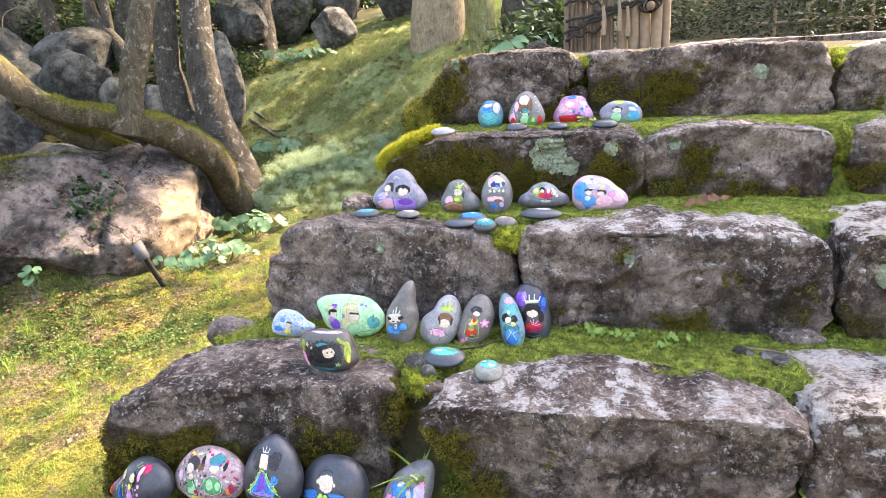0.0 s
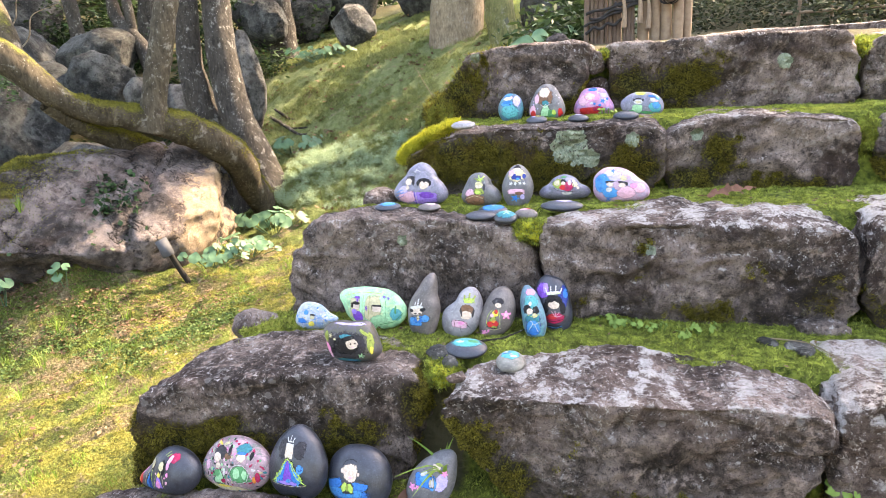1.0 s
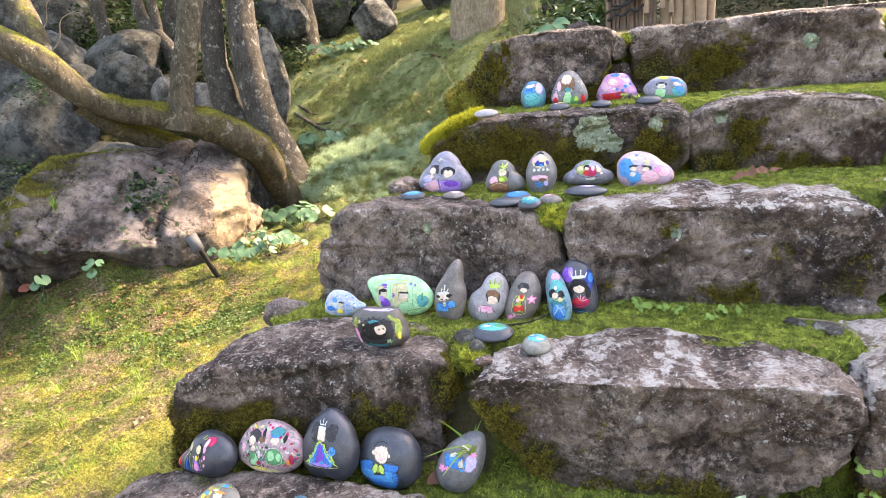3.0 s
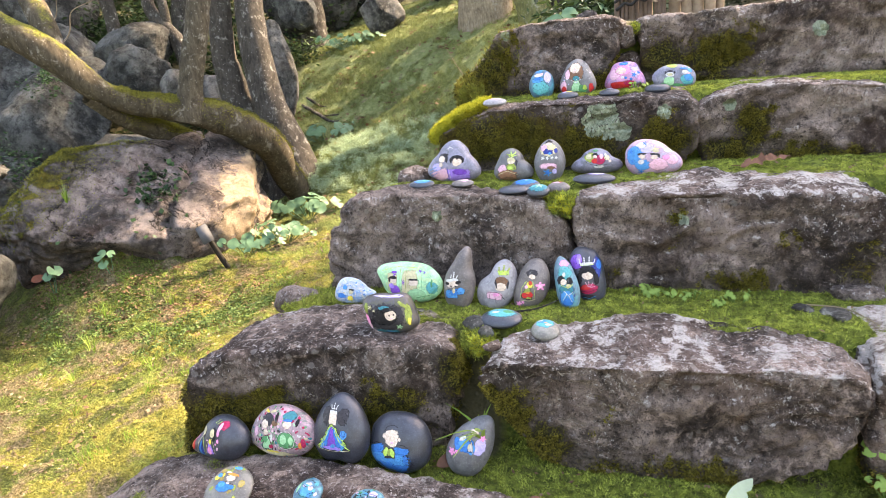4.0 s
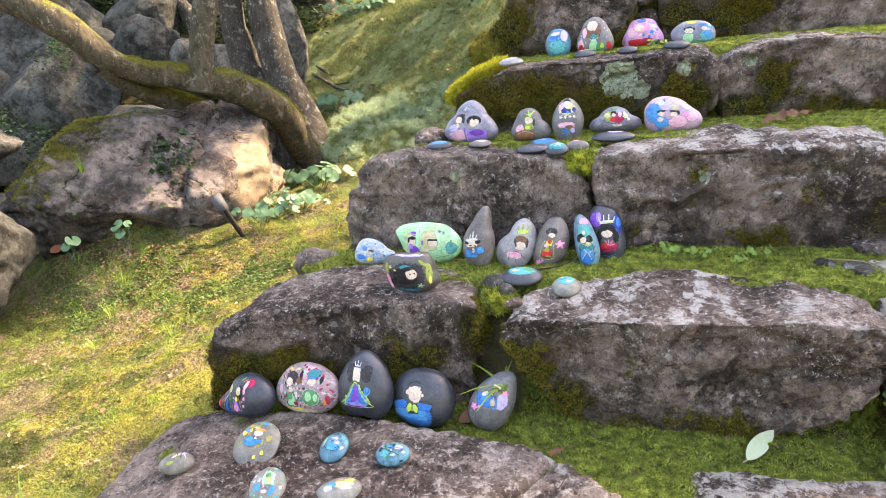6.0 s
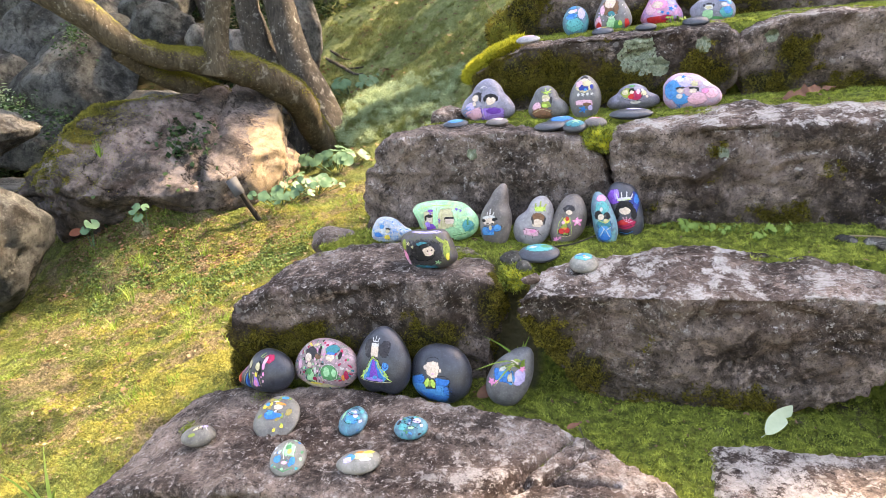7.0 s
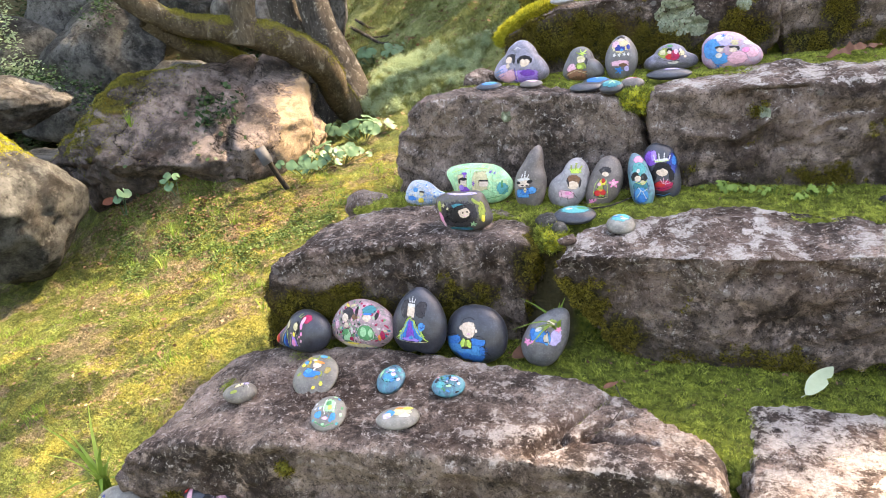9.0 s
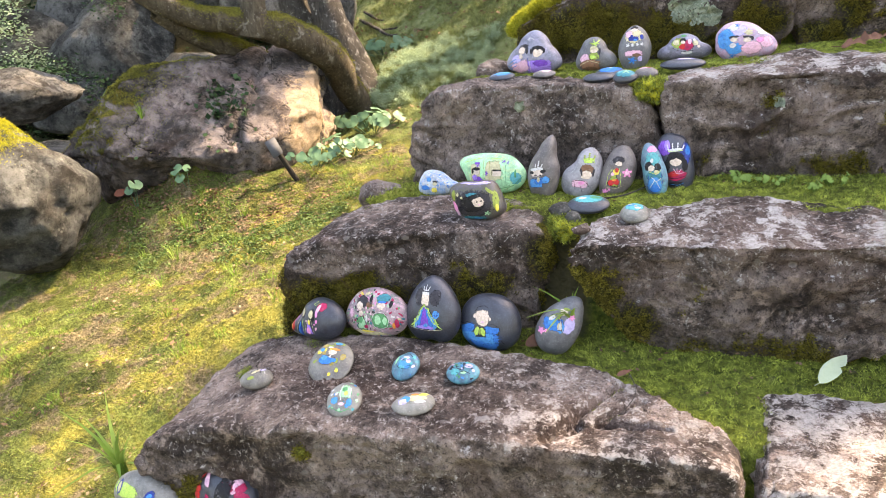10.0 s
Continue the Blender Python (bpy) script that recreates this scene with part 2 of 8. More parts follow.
def bark_material(name, dark, light, moss=0.0, patch=(0.36, 0.34, 0.29)):
    g = Nodes(name, 0.9)
    stretch = g.node("ShaderNodeMapping", Vector=g.place(), Scale=(1, 1, 0.25)).outputs[0]
    grain = g.noise(45, 6, 0.7, stretch)
    c = g.mix(g.calc('ADD', g.calc('MULTIPLY', g.step(grain, 0.32, 0.68), 0.55), g.calc('MULTIPLY', g.step(g.noise(9, 7, 0.75), 0.35, 0.65), 0.45)), dark, light)
    c = g.mix(g.calc('MULTIPLY', g.step(g.noise(140, 4, 0.75), 0.52, 0.66), 0.5), c, tuple(x * 0.4 for x in dark))
    c = g.mix(g.calc('MULTIPLY', g.step(g.noise(11, 6, 0.75), 0.55, 0.66), 0.4), c, patch)
    c = g.mix(g.calc('MULTIPLY', g.step(g.cells(34), 0.17, 0.10), 0.6), c, tuple(x * 0.8 for x in patch))
    green = g.mix(g.step(g.noise(90, 5, 0.75), 0.35, 0.65), (0.045, 0.048, 0.010), (0.19, 0.18, 0.032))
    top = g.step(g.calc('ADD', g.calc('MULTIPLY', g.up(), 0.6), g.calc('MULTIPLY', g.noise(10, 5, 0.7), 0.7)), 0.95 - moss, 1.15 - moss)
    c = g.mix(g.calc('MULTIPLY', top, min(1.0, moss * 3)), c, green)
    g.bump(g.calc('ADD', g.calc('MULTIPLY', grain, 0.6), g.noise(120, 4, 0.7)), 0.8, 0.018)
    return g.done(c)


def plain_material(name, a, b, scale=20, rough=0.7, bump=0.3):
    g = Nodes(name, rough)
    n = g.noise(scale, 5, 0.65)
    g.bump(g.noise(scale * 5, 4), bump, 0.004)
    return g.done(g.mix(n, a, b))


GROUND = ground_material()
LAWN_BLADES = blade_material("lawn_moss_blades", True)
MOSS_BLADES = blade_material("step_moss_blades", False)
GOLD_MOSS = plain_material("golden_moss", (0.14, 0.15, 0.012), (0.46, 0.43, 0.04), 60, 0.9, 0.8)
FACE_MOSS = leaf_material("face_moss", (0.020, 0.018, 0.005), (0.31, 0.26, 0.045), 0.9, 0.2)
BRIGHT_MOSS = leaf_material("bright_moss", (0.20, 0.21, 0.02), (0.60, 0.55, 0.06), 0.9, 0.35)
LONG_MOSS = leaf_material("long_moss", (0.06, 0.062, 0.013), (0.28, 0.26, 0.05), 0.8, 0.3)
BARK_MOSSY = bark_material("mossy_bark", (0.028, 0.023, 0.015), (0.105, 0.085, 0.058), 0.33)
BARK_GREY = bark_material("grey_bark", (0.022, 0.019, 0.016), (0.078, 0.068, 0.056), 0.08, (0.46, 0.44, 0.40))
BARK_PALE = bark_material("pale_bark", (0.11, 0.085, 0.058), (0.34, 0.27, 0.19), 0.10)
BARK_GREEN = bark_material("green_bark", (0.07, 0.075, 0.03), (0.20, 0.19, 0.08), 0.30)
LEAF_CANOPY = leaf_material("canopy_leaves", (0.045, 0.085, 0.018), (0.10, 0.15, 0.03))
LEAF_SHRUB = leaf_material("shrub_leaves", (0.009, 0.022, 0.008), (0.07, 0.11, 0.04))
LEAF_ROUND = leaf_material("round_leaves", (0.025, 0.075, 0.042), (0.12, 0.22, 0.12), 0.40, 0.25)
LEAF_WEED = leaf_material("weed_leaves", (0.06, 0.13, 0.028), (0.20, 0.30, 0.07), 0.5, 0.3)
LEAF_CLOVER = leaf_material("clover_leaves", (0.028, 0.065, 0.018), (0.15, 0.215, 0.065), 0.5, 0.3)
LEAF_PALE = leaf_material("pale_ground_leaves", (0.24, 0.33, 0.19), (0.40, 0.50, 0.31), 0.7)
LEAF_DULL = leaf_material("dull_hedge_leaves", (0.024, 0.032, 0.016), (0.080, 0.092, 0.045), 0.6, 0.3)
LEAF_IVY = leaf_material("ivy_leaves", (0.016, 0.040, 0.018), (0.06, 0.115, 0.045), 0.4)
GRASS = leaf_material("grass_blades", (0.10, 0.20, 0.03), (0.26, 0.36, 0.07), 0.5)
DRY = leaf_material("dry_leaves", (0.09, 0.05, 0.028), (0.28, 0.18, 0.11), 0.8, 0.2)
STRAW = leaf_material("straw", (0.15, 0.115, 0.065), (0.32, 0.26, 0.16), 0.8, 0.2)
BAMBOO = plain_material("old_bamboo", (0.10, 0.068, 0.045), (0.28, 0.20, 0.135), 26, 0.6)
BRUSHWOOD = plain_material("brushwood", (0.05, 0.034, 0.026), (0.19, 0.13, 0.095), 18, 0.8)
ROPE = plain_material("black_rope", (0.012, 0.011, 0.011), (0.035, 0.032, 0.03), 80, 0.9)
LICHEN = leaf_material("lichen_crust", (0.13, 0.155, 0.105), (0.30, 0.335, 0.245), 0.95, 0.05)
SIGN = plain_material("sign_board", (0.05, 0.05, 0.051), (0.095, 0.095, 0.096), 30, 0.7)
SIGN_STAKE = plain_material("sign_stake", (0.010, 0.009, 0.008), (0.030, 0.026, 0.020), 30, 0.8)


# ---- the ground: lawn, bank and the mossy treads of the stairs, one sheet ----
TREADS = ((1.06, 0.045), (1.58, 0.274), (2.07, 0.575), (2.50, 0.860), (2.97, 1.095))
TOP_LEVEL = 1.335


def tread_level(y):
    """The mossy level of the stairs along y; each riser lies inside its row of stones."""
    z = np.full_like(y, TREADS[0][1])
    levels = [b for a, b in TREADS] + [TOP_LEVEL]
    for n, (at, low) in enumerate(TREADS):
        z = z + (levels[n + 1] - low) * smooth(at - 0.03, at + 0.05, y)
    return z


def stair_ramp(y):
    """The plain bank that goes on beside the stairs."""
    return np.interp(y, [0.7, 2.97], [0.045, TOP_LEVEL])


def lawn_level(x, y):
    z = -0.40 + 0.13 * (np.clip(x, -6, 0) + 2.8) + 0.10 * (np.clip(y, -2, 5.5) - 2.5)
    z = z + 0.54 * np.clip(y - 6.1, 0, 3.0) + 0.30 * np.clip(y - 9.1, 0, 3.0) + 0.14 * np.clip(y - 12.1, 0, 30)
    z = z + 0.28 * np.clip(-x - 6.0, 0, 9)
    z = z + 0.45 * np.exp(-((x + 4.35) / 1.0) ** 2 - ((y - 4.6) / 0.9) ** 2)
    along, across = 0.707 * (x + 3.8) + 0.707 * (y - 4.0), 0.707 * (y - 4.0) - 0.707 * (x + 3.8)
    z = z + 0.17 * np.exp(-(along / 0.75) ** 2 - (across / 0.42) ** 2)
    z = z + 0.28 * np.exp(-((x + 3.15) / 0.75) ** 2 - ((y - 6.3) / 0.55) ** 2)
    z = z + 0.26 * np.exp(-((x + 1.7) / 1.0) ** 2 - ((y - 8.3) / 1.1) ** 2)
    p = np.stack([x, y, 0 * x], 1)
    cushions = (0.55 - np.abs(fbm(p, 4.2, 3, 6, 0.6))) * 0.038 + (0.5 - np.abs(fbm(p, 13, 2, 7))) * 0.016
    return z + 0.05 * fbm(p, 0.9, 4, 3) + 0.012 * fbm(p, 7, 3, 5) + cushions


def left_edge(y):
    """Where the stairs end on the lawn's side."""
    return np.interp(y, [0.0, 0.9, 1.35, 1.95, 2.4, 2.8, 3.2, 4.0, 5.0, 6.5, 9.0], [-1.42, -1.36, -1.20, -1.0, -0.74, -0.62, -0.35, -0.22, -0.35, -0.75, -1.4])


def ground_level(x, y):
    edge = left_edge(y)
    lawn = lawn_level(x, y)
    near = smooth(0.9, 0.2, y)
    lawn = lawn + (0.03 - lawn) * near * smooth(-3.2, -1.2, x)
    stair = tread_level(y) - 0.022 * np.clip(x + 0.3, -1, 1.2) * smooth(1.0, 1.1, y) * smooth(1.62, 1.5, y)
    stair = stair + (stair_ramp(y) - stair) * smooth(1.55, 1.9, x)
    stair = np.where(y > 2.97, TOP_LEVEL + 0.03 * np.clip(y - 3, 0, 60), stair)
    stair = stair + 0.008 * fbm(np.stack([x, y, 0 * x], 1), 9, 3, 8) + 0.006 * np.abs(fbm(np.stack([x, y, 0 * x], 1), 26, 3, 9))
    side = smooth(edge - 0.95, edge - 0.02, x)
    low = stair - 0.24 * (1 - near) * (1 - smooth(edge - 0.05, edge + 0.10, x))
    mixed = lawn + (np.maximum(low, lawn) - lawn) * side ** 1.6
    return mixed


def axis(lo, hi, fine, far):
    mid = np.arange(lo, hi, fine)
    out, d = [], fine
    at = 0.0
    while at < far:
        d *= 1.22
        at += d
        out.append(at)
    return np.concatenate([lo - np.array(out[::-1]), mid, hi + np.array(out)])


def build_ground():
    xs, ys = axis(-4.8, 1.9, 0.028, 400), axis(0.2, 6.2, 0.028, 400)
    X, Y = np.meshgrid(xs, ys)
    x, y = X.ravel(), Y.ravel()
    z = ground_level(x, y)
    n, m = len(xs), len(ys)
    i = (np.arange(m - 1)[:, None] * n + np.arange(n - 1)[None, :]).ravel()
    me = soup("ground", np.stack([x, y, z], 1), np.stack([i, i + 1, i + n + 1, i + n], 1))
    edge = left_edge(y)
    add_values(me, "tread", smooth(edge - 0.12, edge + 0.02, x) * smooth(0.3, 0.6, y))
    # Last term: dark litter colour stands in for shade deep in one joint.
    add_values(me, "wild_and_shade", np.maximum.reduce([smooth(10.5, 12.5, y), smooth(-4.6, -5.6, x), smooth(5.2, 6.5, y) * smooth(-4.3, -5.0, x), smooth(3.0, 3.2, y) * smooth(-0.35, -0.1, x), smooth(6.5, 7.5, y) * smooth(-1.3, -0.9, x), smooth(1.44, 1.48, y) * smooth(1.64, 1.61, y) * smooth(-0.50, -0.46, x) * smooth(-0.32, -0.35, x)]))
    ground = part("ground", me, GROUND)
    tagged(ground, "mossy yellow-green garden lawn sloping up to a wooded bank", "ground", kind="structure")


build_ground()


def resample(points, count):
    """A closed outline with its corners cut twice, in even steps."""
    p = np.array(points, float)
    for _ in range(2):
        q = np.roll(p, -1, 0)
        p = np.stack([0.82 * p + 0.18 * q, 0.18 * p + 0.82 * q], 1).reshape(-1, 2)
    q = np.vstack([p, p[:1]])
    s = np.r_[0, np.cumsum(np.linalg.norm(np.diff(q, axis=0), axis=1))]
    at = np.linspace(0, s[-1], count, endpoint=False)
    return np.stack([np.interp(at, s, q[:, 0]), np.interp(at, s, q[:, 1])], 1)


def even_mesh(name, me, cell):
    """The same closed surface in small, even cells."""
    ob = new(name, me)
    m = ob.modifiers.new("even", 'REMESH')
    m.mode, m.voxel_size = 'VOXEL', cell
    bpy.context.view_layer.update()
    fine = bpy.data.meshes.new_from_object(ob.evaluated_get(bpy.context.evaluated_depsgraph_get()))
    bpy.data.objects.remove(ob)
    bpy.data.meshes.remove(me)
    fine.name = name
    fine.shade_smooth()
    return fine


def block_mesh(name, outline, front, depth, slope=0.0, lean=0.0, rise=0.0, back=None, rough=1.0, rim=0.010, seed=0, count=150, cracks=(), cell=0.0085):
    """A rough-hewn stone: a front outline (x, z) carried back by its depth, with chipped edges and a craggy skin.
    slope: front's turn, lean: how far the face falls back per metre of height, rise: the top's slope to the back, back: its depth from place to place, as (x, depth), cracks: (x0, y0, x1, y1, width) across its top."""
    p = resample(outline, count)
    area = p[:, 0] * np.roll(p[:, 1], -1) - np.roll(p[:, 0], -1) * p[:, 1]
    if area.sum() < 0:
        p = p[::-1].copy()
    c = 0.5 * (p.min(0) + p.max(0))
    wave = np.stack([p[:, 0], 0 * p[:, 0], p[:, 1]], 1)
    p = p + np.stack([fbm(wave, 9, 3, seed + 40), fbm(wave, 9, 3, seed + 50)], 1) * 0.006 * rough
    d = np.roll(p, -1, 0) - np.roll(p, 1, 0)
    out = np.stack([d[:, 1], -d[:, 0]], 1) / np.linalg.norm(d, axis=1)[:, None]
    inset = p - out * rim
    rings = [(c + (inset - c) * s, 0.0) for s in (0.001, 0.35, 0.7)]
    rings += [(p - out * rim * (1 - math.sin(radians(a))), rim * (1 - math.cos(radians(a)))) for a in (0, 45, 90)]
    rings += [(p, rim + (depth - 2 * rim) * k / 8) for k in range(1, 8)]
    rings += [(p - out * rim * 1.5 * (1 - math.sin(radians(a))), depth - rim * (1 - math.cos(radians(a)))) for a in (90, 45, 0)]
    rings += [(c + (inset - c) * s, depth) for s in (0.6, 0.001)]
    verts = []
    for q, y in rings:
        x = q[:, 0]
        if back:
            y = y * np.interp(x, [k for k, _ in back], [k for _, k in back]) / depth
        z = q[:, 1] + rise * y * smooth(c[1] - 0.05, p[:, 1].max(), q[:, 1])
        verts.append(np.stack([x, front + y + slope * (x - c[0]) + lean * (q[:, 1] - p[:, 1].min()), z], 1))
    verts = np.concatenate(verts)
    R = len(rings)
    i = (np.arange(R - 1)[:, None] * count + np.arange(count)[None, :]).ravel()
    j = (np.arange(R - 1)[:, None] * count + (np.arange(count)[None, :] + 1) % count).ravel()
    me = even_mesh(name, soup(name, verts, np.stack([i, i + count, j + count, j], 1)), cell)
    v, nn = coords(me), normals(me)
    flat = 1 - 0.86 * smooth(0.55, 0.9, nn[:, 2])
    bent = v + 0.05 * np.stack([fbm(v, 6, 2, seed + 20), fbm(v, 6, 2, seed + 21), fbm(v, 6, 2, seed + 22)], 1)
    big = fbm(v, 4.5, 3, seed) * 0.012
    crag = (0.30 - np.abs(fbm(bent * (1.0, 1.0, 1.5), 7, 4, seed + 5, 0.55))) * 0.026
    t = fbm(bent * (0.7, 1.0, 2.0), 5, 2, seed + 30) * 3.0
    ledge = (smooth(0.35, 0.65, t - np.floor(t)) - (t - np.floor(t))) * 0.010
    grain = fbm(v, 42, 3, seed + 9, 0.65) * 0.0050
    v = v + nn * ((big + (crag + ledge) * flat + grain) * rough)[:, None]
    for x0, y0, x1, y1, width in cracks:
        t = np.clip(((v[:, 0] - x0) * (x1 - x0) + (v[:, 1] - y0) * (y1 - y0)) / ((x1 - x0) ** 2 + (y1 - y0) ** 2), 0, 1)
        wig = 0.012 * fbm(v, 20, 2, seed + 60)
        d = np.hypot(v[:, 0] - x0 - t * (x1 - x0) + wig, v[:, 1] - y0 - t * (y1 - y0) + wig)
        v[:, 2] -= 0.042 * np.exp(-(d / width) ** 2) * (nn[:, 2] > 0.3)
    me.vertices.foreach_set("co", v.astype(np.float32).ravel())
    me.update()
    return me


def gauss(v, x, z, rx, rz):
    return np.exp(-((v[:, 0] - x) / rx) ** 2 - ((v[:, 2] - z) / rz) ** 2)


STONES = {}


def step_stone(key, label, outline, front, depth, material=STEP_STONE, moss=(), pale=0.3, top=0.6, worn_or_sunlit=None, **shape):
    """One stone of the stairs. moss: patches (x, z, half width, half height, strength) on its face; pale: lichen on its face, top: on its top."""
    me = block_mesh("step_stone", outline, front, depth, seed=len(STONES) * 3 + 2, **shape)
    v, nn = coords(me), normals(me)
    lo = v[:, 2].min()
    m = 0.0 * v[:, 0]
    for x, z, rx, rz, s in moss:
        m = np.maximum(m, s * gauss(v, x, z, rx, rz))
    m = m * (1 - 0.75 * smooth(0.6, 0.95, nn[:, 2]))
    add_values(me, "moss", m)
    add_values(me, "pale", pale * smooth(lo + 0.1, v[:, 2].max(), v[:, 2]) + (top - pale) * smooth(0.45, 0.9, nn[:, 2]) + 0.45 * np.exp(-((nn[:, 2] - 0.62) / 0.22) ** 2))
    # Extra pale crust towards one end, partly in place of the sun there.
    if worn_or_sunlit:
        me.attributes["pale"].data.foreach_get("value", bare := np.zeros(len(v), np.float32))
        add = worn_or_sunlit[2] * smooth(worn_or_sunlit[0], worn_or_sunlit[1], v[:, 0]) * smooth(0.3, 0.8, nn[:, 2])
        me.attributes["pale"].data.foreach_set("value", (bare + add).astype(np.float32))
    ob = part("step_stone", me, material)
    STONES[key] = (ob, v, nn, m)
    return tagged(ob, label, "stone block", "stones of the stairs")


def build_stairs():
    step_stone("4L", "dark weathered stone step with moss on its sloping end",
               [(-0.52, 1.36), (-0.27, 1.38), (-0.05, 1.37), (-0.03, 1.31), (-0.09, 1.2), (-0.09, 1.05), (-0.68, 1.05), (-0.63, 1.18), (-0.56, 1.30)],
               2.74, 0.42, moss=((-0.57, 1.2, 0.13, 0.15, 1.1), (-0.10, 1.13, 0.12, 0.08, 0.9), (-0.35, 1.10, 0.4, 0.05, 0.8)), top=0.35)
    step_stone("4R", "long brown stone step with dark moss and lichen spots",
               [(0.01, 1.36), (0.36, 1.36), (0.75, 1.365), (0.88, 1.35), (0.91, 1.26), (0.915, 1.05), (0.03, 1.05), (0.02, 1.28)],
               2.84, 0.40, WARM_STONE, moss=((0.31, 1.2, 0.15, 0.10, 1.1), (0.10, 1.2, 0.11, 0.09, 1.0), (0.85, 1.07, 0.15, 0.05, 0.8), (0.2, 1.1, 0.3, 0.05, 0.9)), top=0.75)
    step_stone("4RR", "brown stone step block at the end of the top row",
               [(0.94, 1.05), (0.94, 1.22), (0.98, 1.34), (1.3, 1.375), (1.7, 1.365), (1.72, 1.05)], 2.90, 0.36, WARM_STONE, moss=((0.98, 1.08, 0.2, 0.06, 0.9),), top=0.9)
    step_stone("4w", "small wedge stone filling the gap between two steps",
               [(-0.055, 1.34), (0.0, 1.32), (-0.005, 1.27), (-0.05, 1.255), (-0.06, 1.29)], 2.80, 0.12, top=0.5, rim=0.008, rough=0.6, cell=0.006)
    step_stone("4x", "dark stone wedged low between two steps",
               [(-0.085, 1.22), (0.0, 1.24), (0.03, 1.17), (0.03, 1.05), (-0.09, 1.05)], 2.86, 0.15, moss=((-0.03, 1.14, 0.06, 0.05, 0.6),), rim=0.010, rough=0.6, cell=0.007)
    step_stone("3L", "dark stone step covered with moss and a large lichen rosette",
               [(-0.69, 1.0), (-0.61, 1.05), (-0.5, 1.085), (-0.3, 1.10), (0.0, 1.10), (0.18, 1.085), (0.2, 1.04), (0.2, 0.84), (-0.6, 0.82), (-0.68, 0.9)],
               2.36, 0.27, moss=((-0.45, 0.98, 0.28, 0.11, 1.15), (-0.2, 0.94, 0.22, 0.09, 1.1), (0.11, 0.95, 0.12, 0.08, 1.05), (-0.62, 1.0, 0.12, 0.1, 1.1), (-0.05, 0.89, 0.3, 0.06, 1.0)), top=0.45)
    step_stone("3R", "reddish-brown stone step with mossy sides",
               [(0.215, 1.05), (0.28, 1.09), (0.43, 1.11), (0.64, 1.10), (0.77, 1.09), (0.81, 1.04), (0.81, 0.84), (0.22, 0.84)],
               2.42, 0.26, WARM_STONE, moss=((0.38, 0.98, 0.08, 0.09, 1.0), (0.3, 0.9, 0.13, 0.06, 1.0), (0.55, 0.87, 0.3, 0.04, 0.8)), top=0.9)
    step_stone("3RR", "pale brown stone step with moss in its joint",
               [(0.87, 1.08), (0.96, 1.10), (1.3, 1.1), (1.7, 1.07), (1.72, 0.85), (0.88, 0.85)], 2.46, 0.28, WARM_STONE, moss=((0.9, 0.92, 0.1, 0.07, 0.9),), top=0.9)
    step_stone("2L", "rounded dark grey stone step speckled with white lichen",
               [(-0.98, 0.5), (-0.98, 0.65), (-0.95, 0.75), (-0.89, 0.85), (-0.79, 0.885), (-0.62, 0.885), (-0.43, 0.875), (-0.30, 0.855), (-0.215, 0.80), (-0.175, 0.72), (-0.17, 0.5)],
               1.92, 0.25, pale=0.55, top=0.35, rise=-0.06, rim=0.025, back=((-0.98, 0.25), (-0.8, 0.28), (-0.59, 0.22), (-0.25, 0.12)))
    step_stone("2w", "small mossy stone filling a joint of the stairs",
               [(-0.27, 0.80), (-0.17, 0.80), (-0.14, 0.72), (-0.13, 0.6), (-0.2, 0.6)], 1.99, 0.14, moss=((-0.22, 0.8, 0.08, 0.06, 1.0),), rim=0.010, rough=0.6, cell=0.006)
    step_stone("2R", "long flat-topped grey stone step with stained face",
               [(-0.165, 0.86), (0.2, 0.862), (0.45, 0.855), (0.63, 0.848), (0.67, 0.80), (0.68, 0.54), (-0.10, 0.54), (-0.14, 0.68), (-0.165, 0.77)],
               1.92, 0.31, moss=((0.13, 0.72, 0.035, 0.11, 0.55), (-0.07, 0.62, 0.07, 0.06, 0.6), (0.30, 0.60, 0.30, 0.04, 0.6), (0.58, 0.64, 0.1, 0.08, 0.65), (0.42, 0.70, 0.05, 0.08, 0.4)), top=1.0, rise=0.03, back=((-0.165, 0.08), (-0.04, 0.17), (0.13, 0.30), (0.5, 0.30), (0.63, 0.25), (0.68, 0.16)))
    step_stone("2RR", "pale lichened stone step block beside a wide joint",
               [(0.69, 0.55), (0.69, 0.82), (0.72, 0.865), (0.9, 0.88), (1.3, 0.88), (1.68, 0.86), (1.7, 0.55)], 1.91, 0.36, WARM_STONE, moss=((0.74, 0.62, 0.1, 0.07, 0.8),), top=1.2, pale=0.6)
    step_stone("1L", "dark brown stone step with moss along its lower face",
               [(-1.23, 0.24), (-1.20, 0.42), (-1.14, 0.54), (-1.05, 0.578), (-0.77, 0.588), (-0.5, 0.58), (-0.44, 0.55), (-0.425, 0.46), (-0.46, 0.36), (-0.5, 0.24)],
               1.42, 0.29, slope=0.17, moss=((-1.0, 0.40, 0.32, 0.085, 1.0), (-0.6, 0.42, 0.12, 0.07, 0.9), (-1.18, 0.36, 0.1, 0.13, 1.0), (-0.8, 0.34, 0.4, 0.08, 1.0), (-0.44, 0.5, 0.06, 0.1, 1.0)), top=0.6, pale=0.35, rise=0.02, rim=0.016, back=((-1.2, 0.31), (-0.6, 0.28), (-0.43, 0.12)))
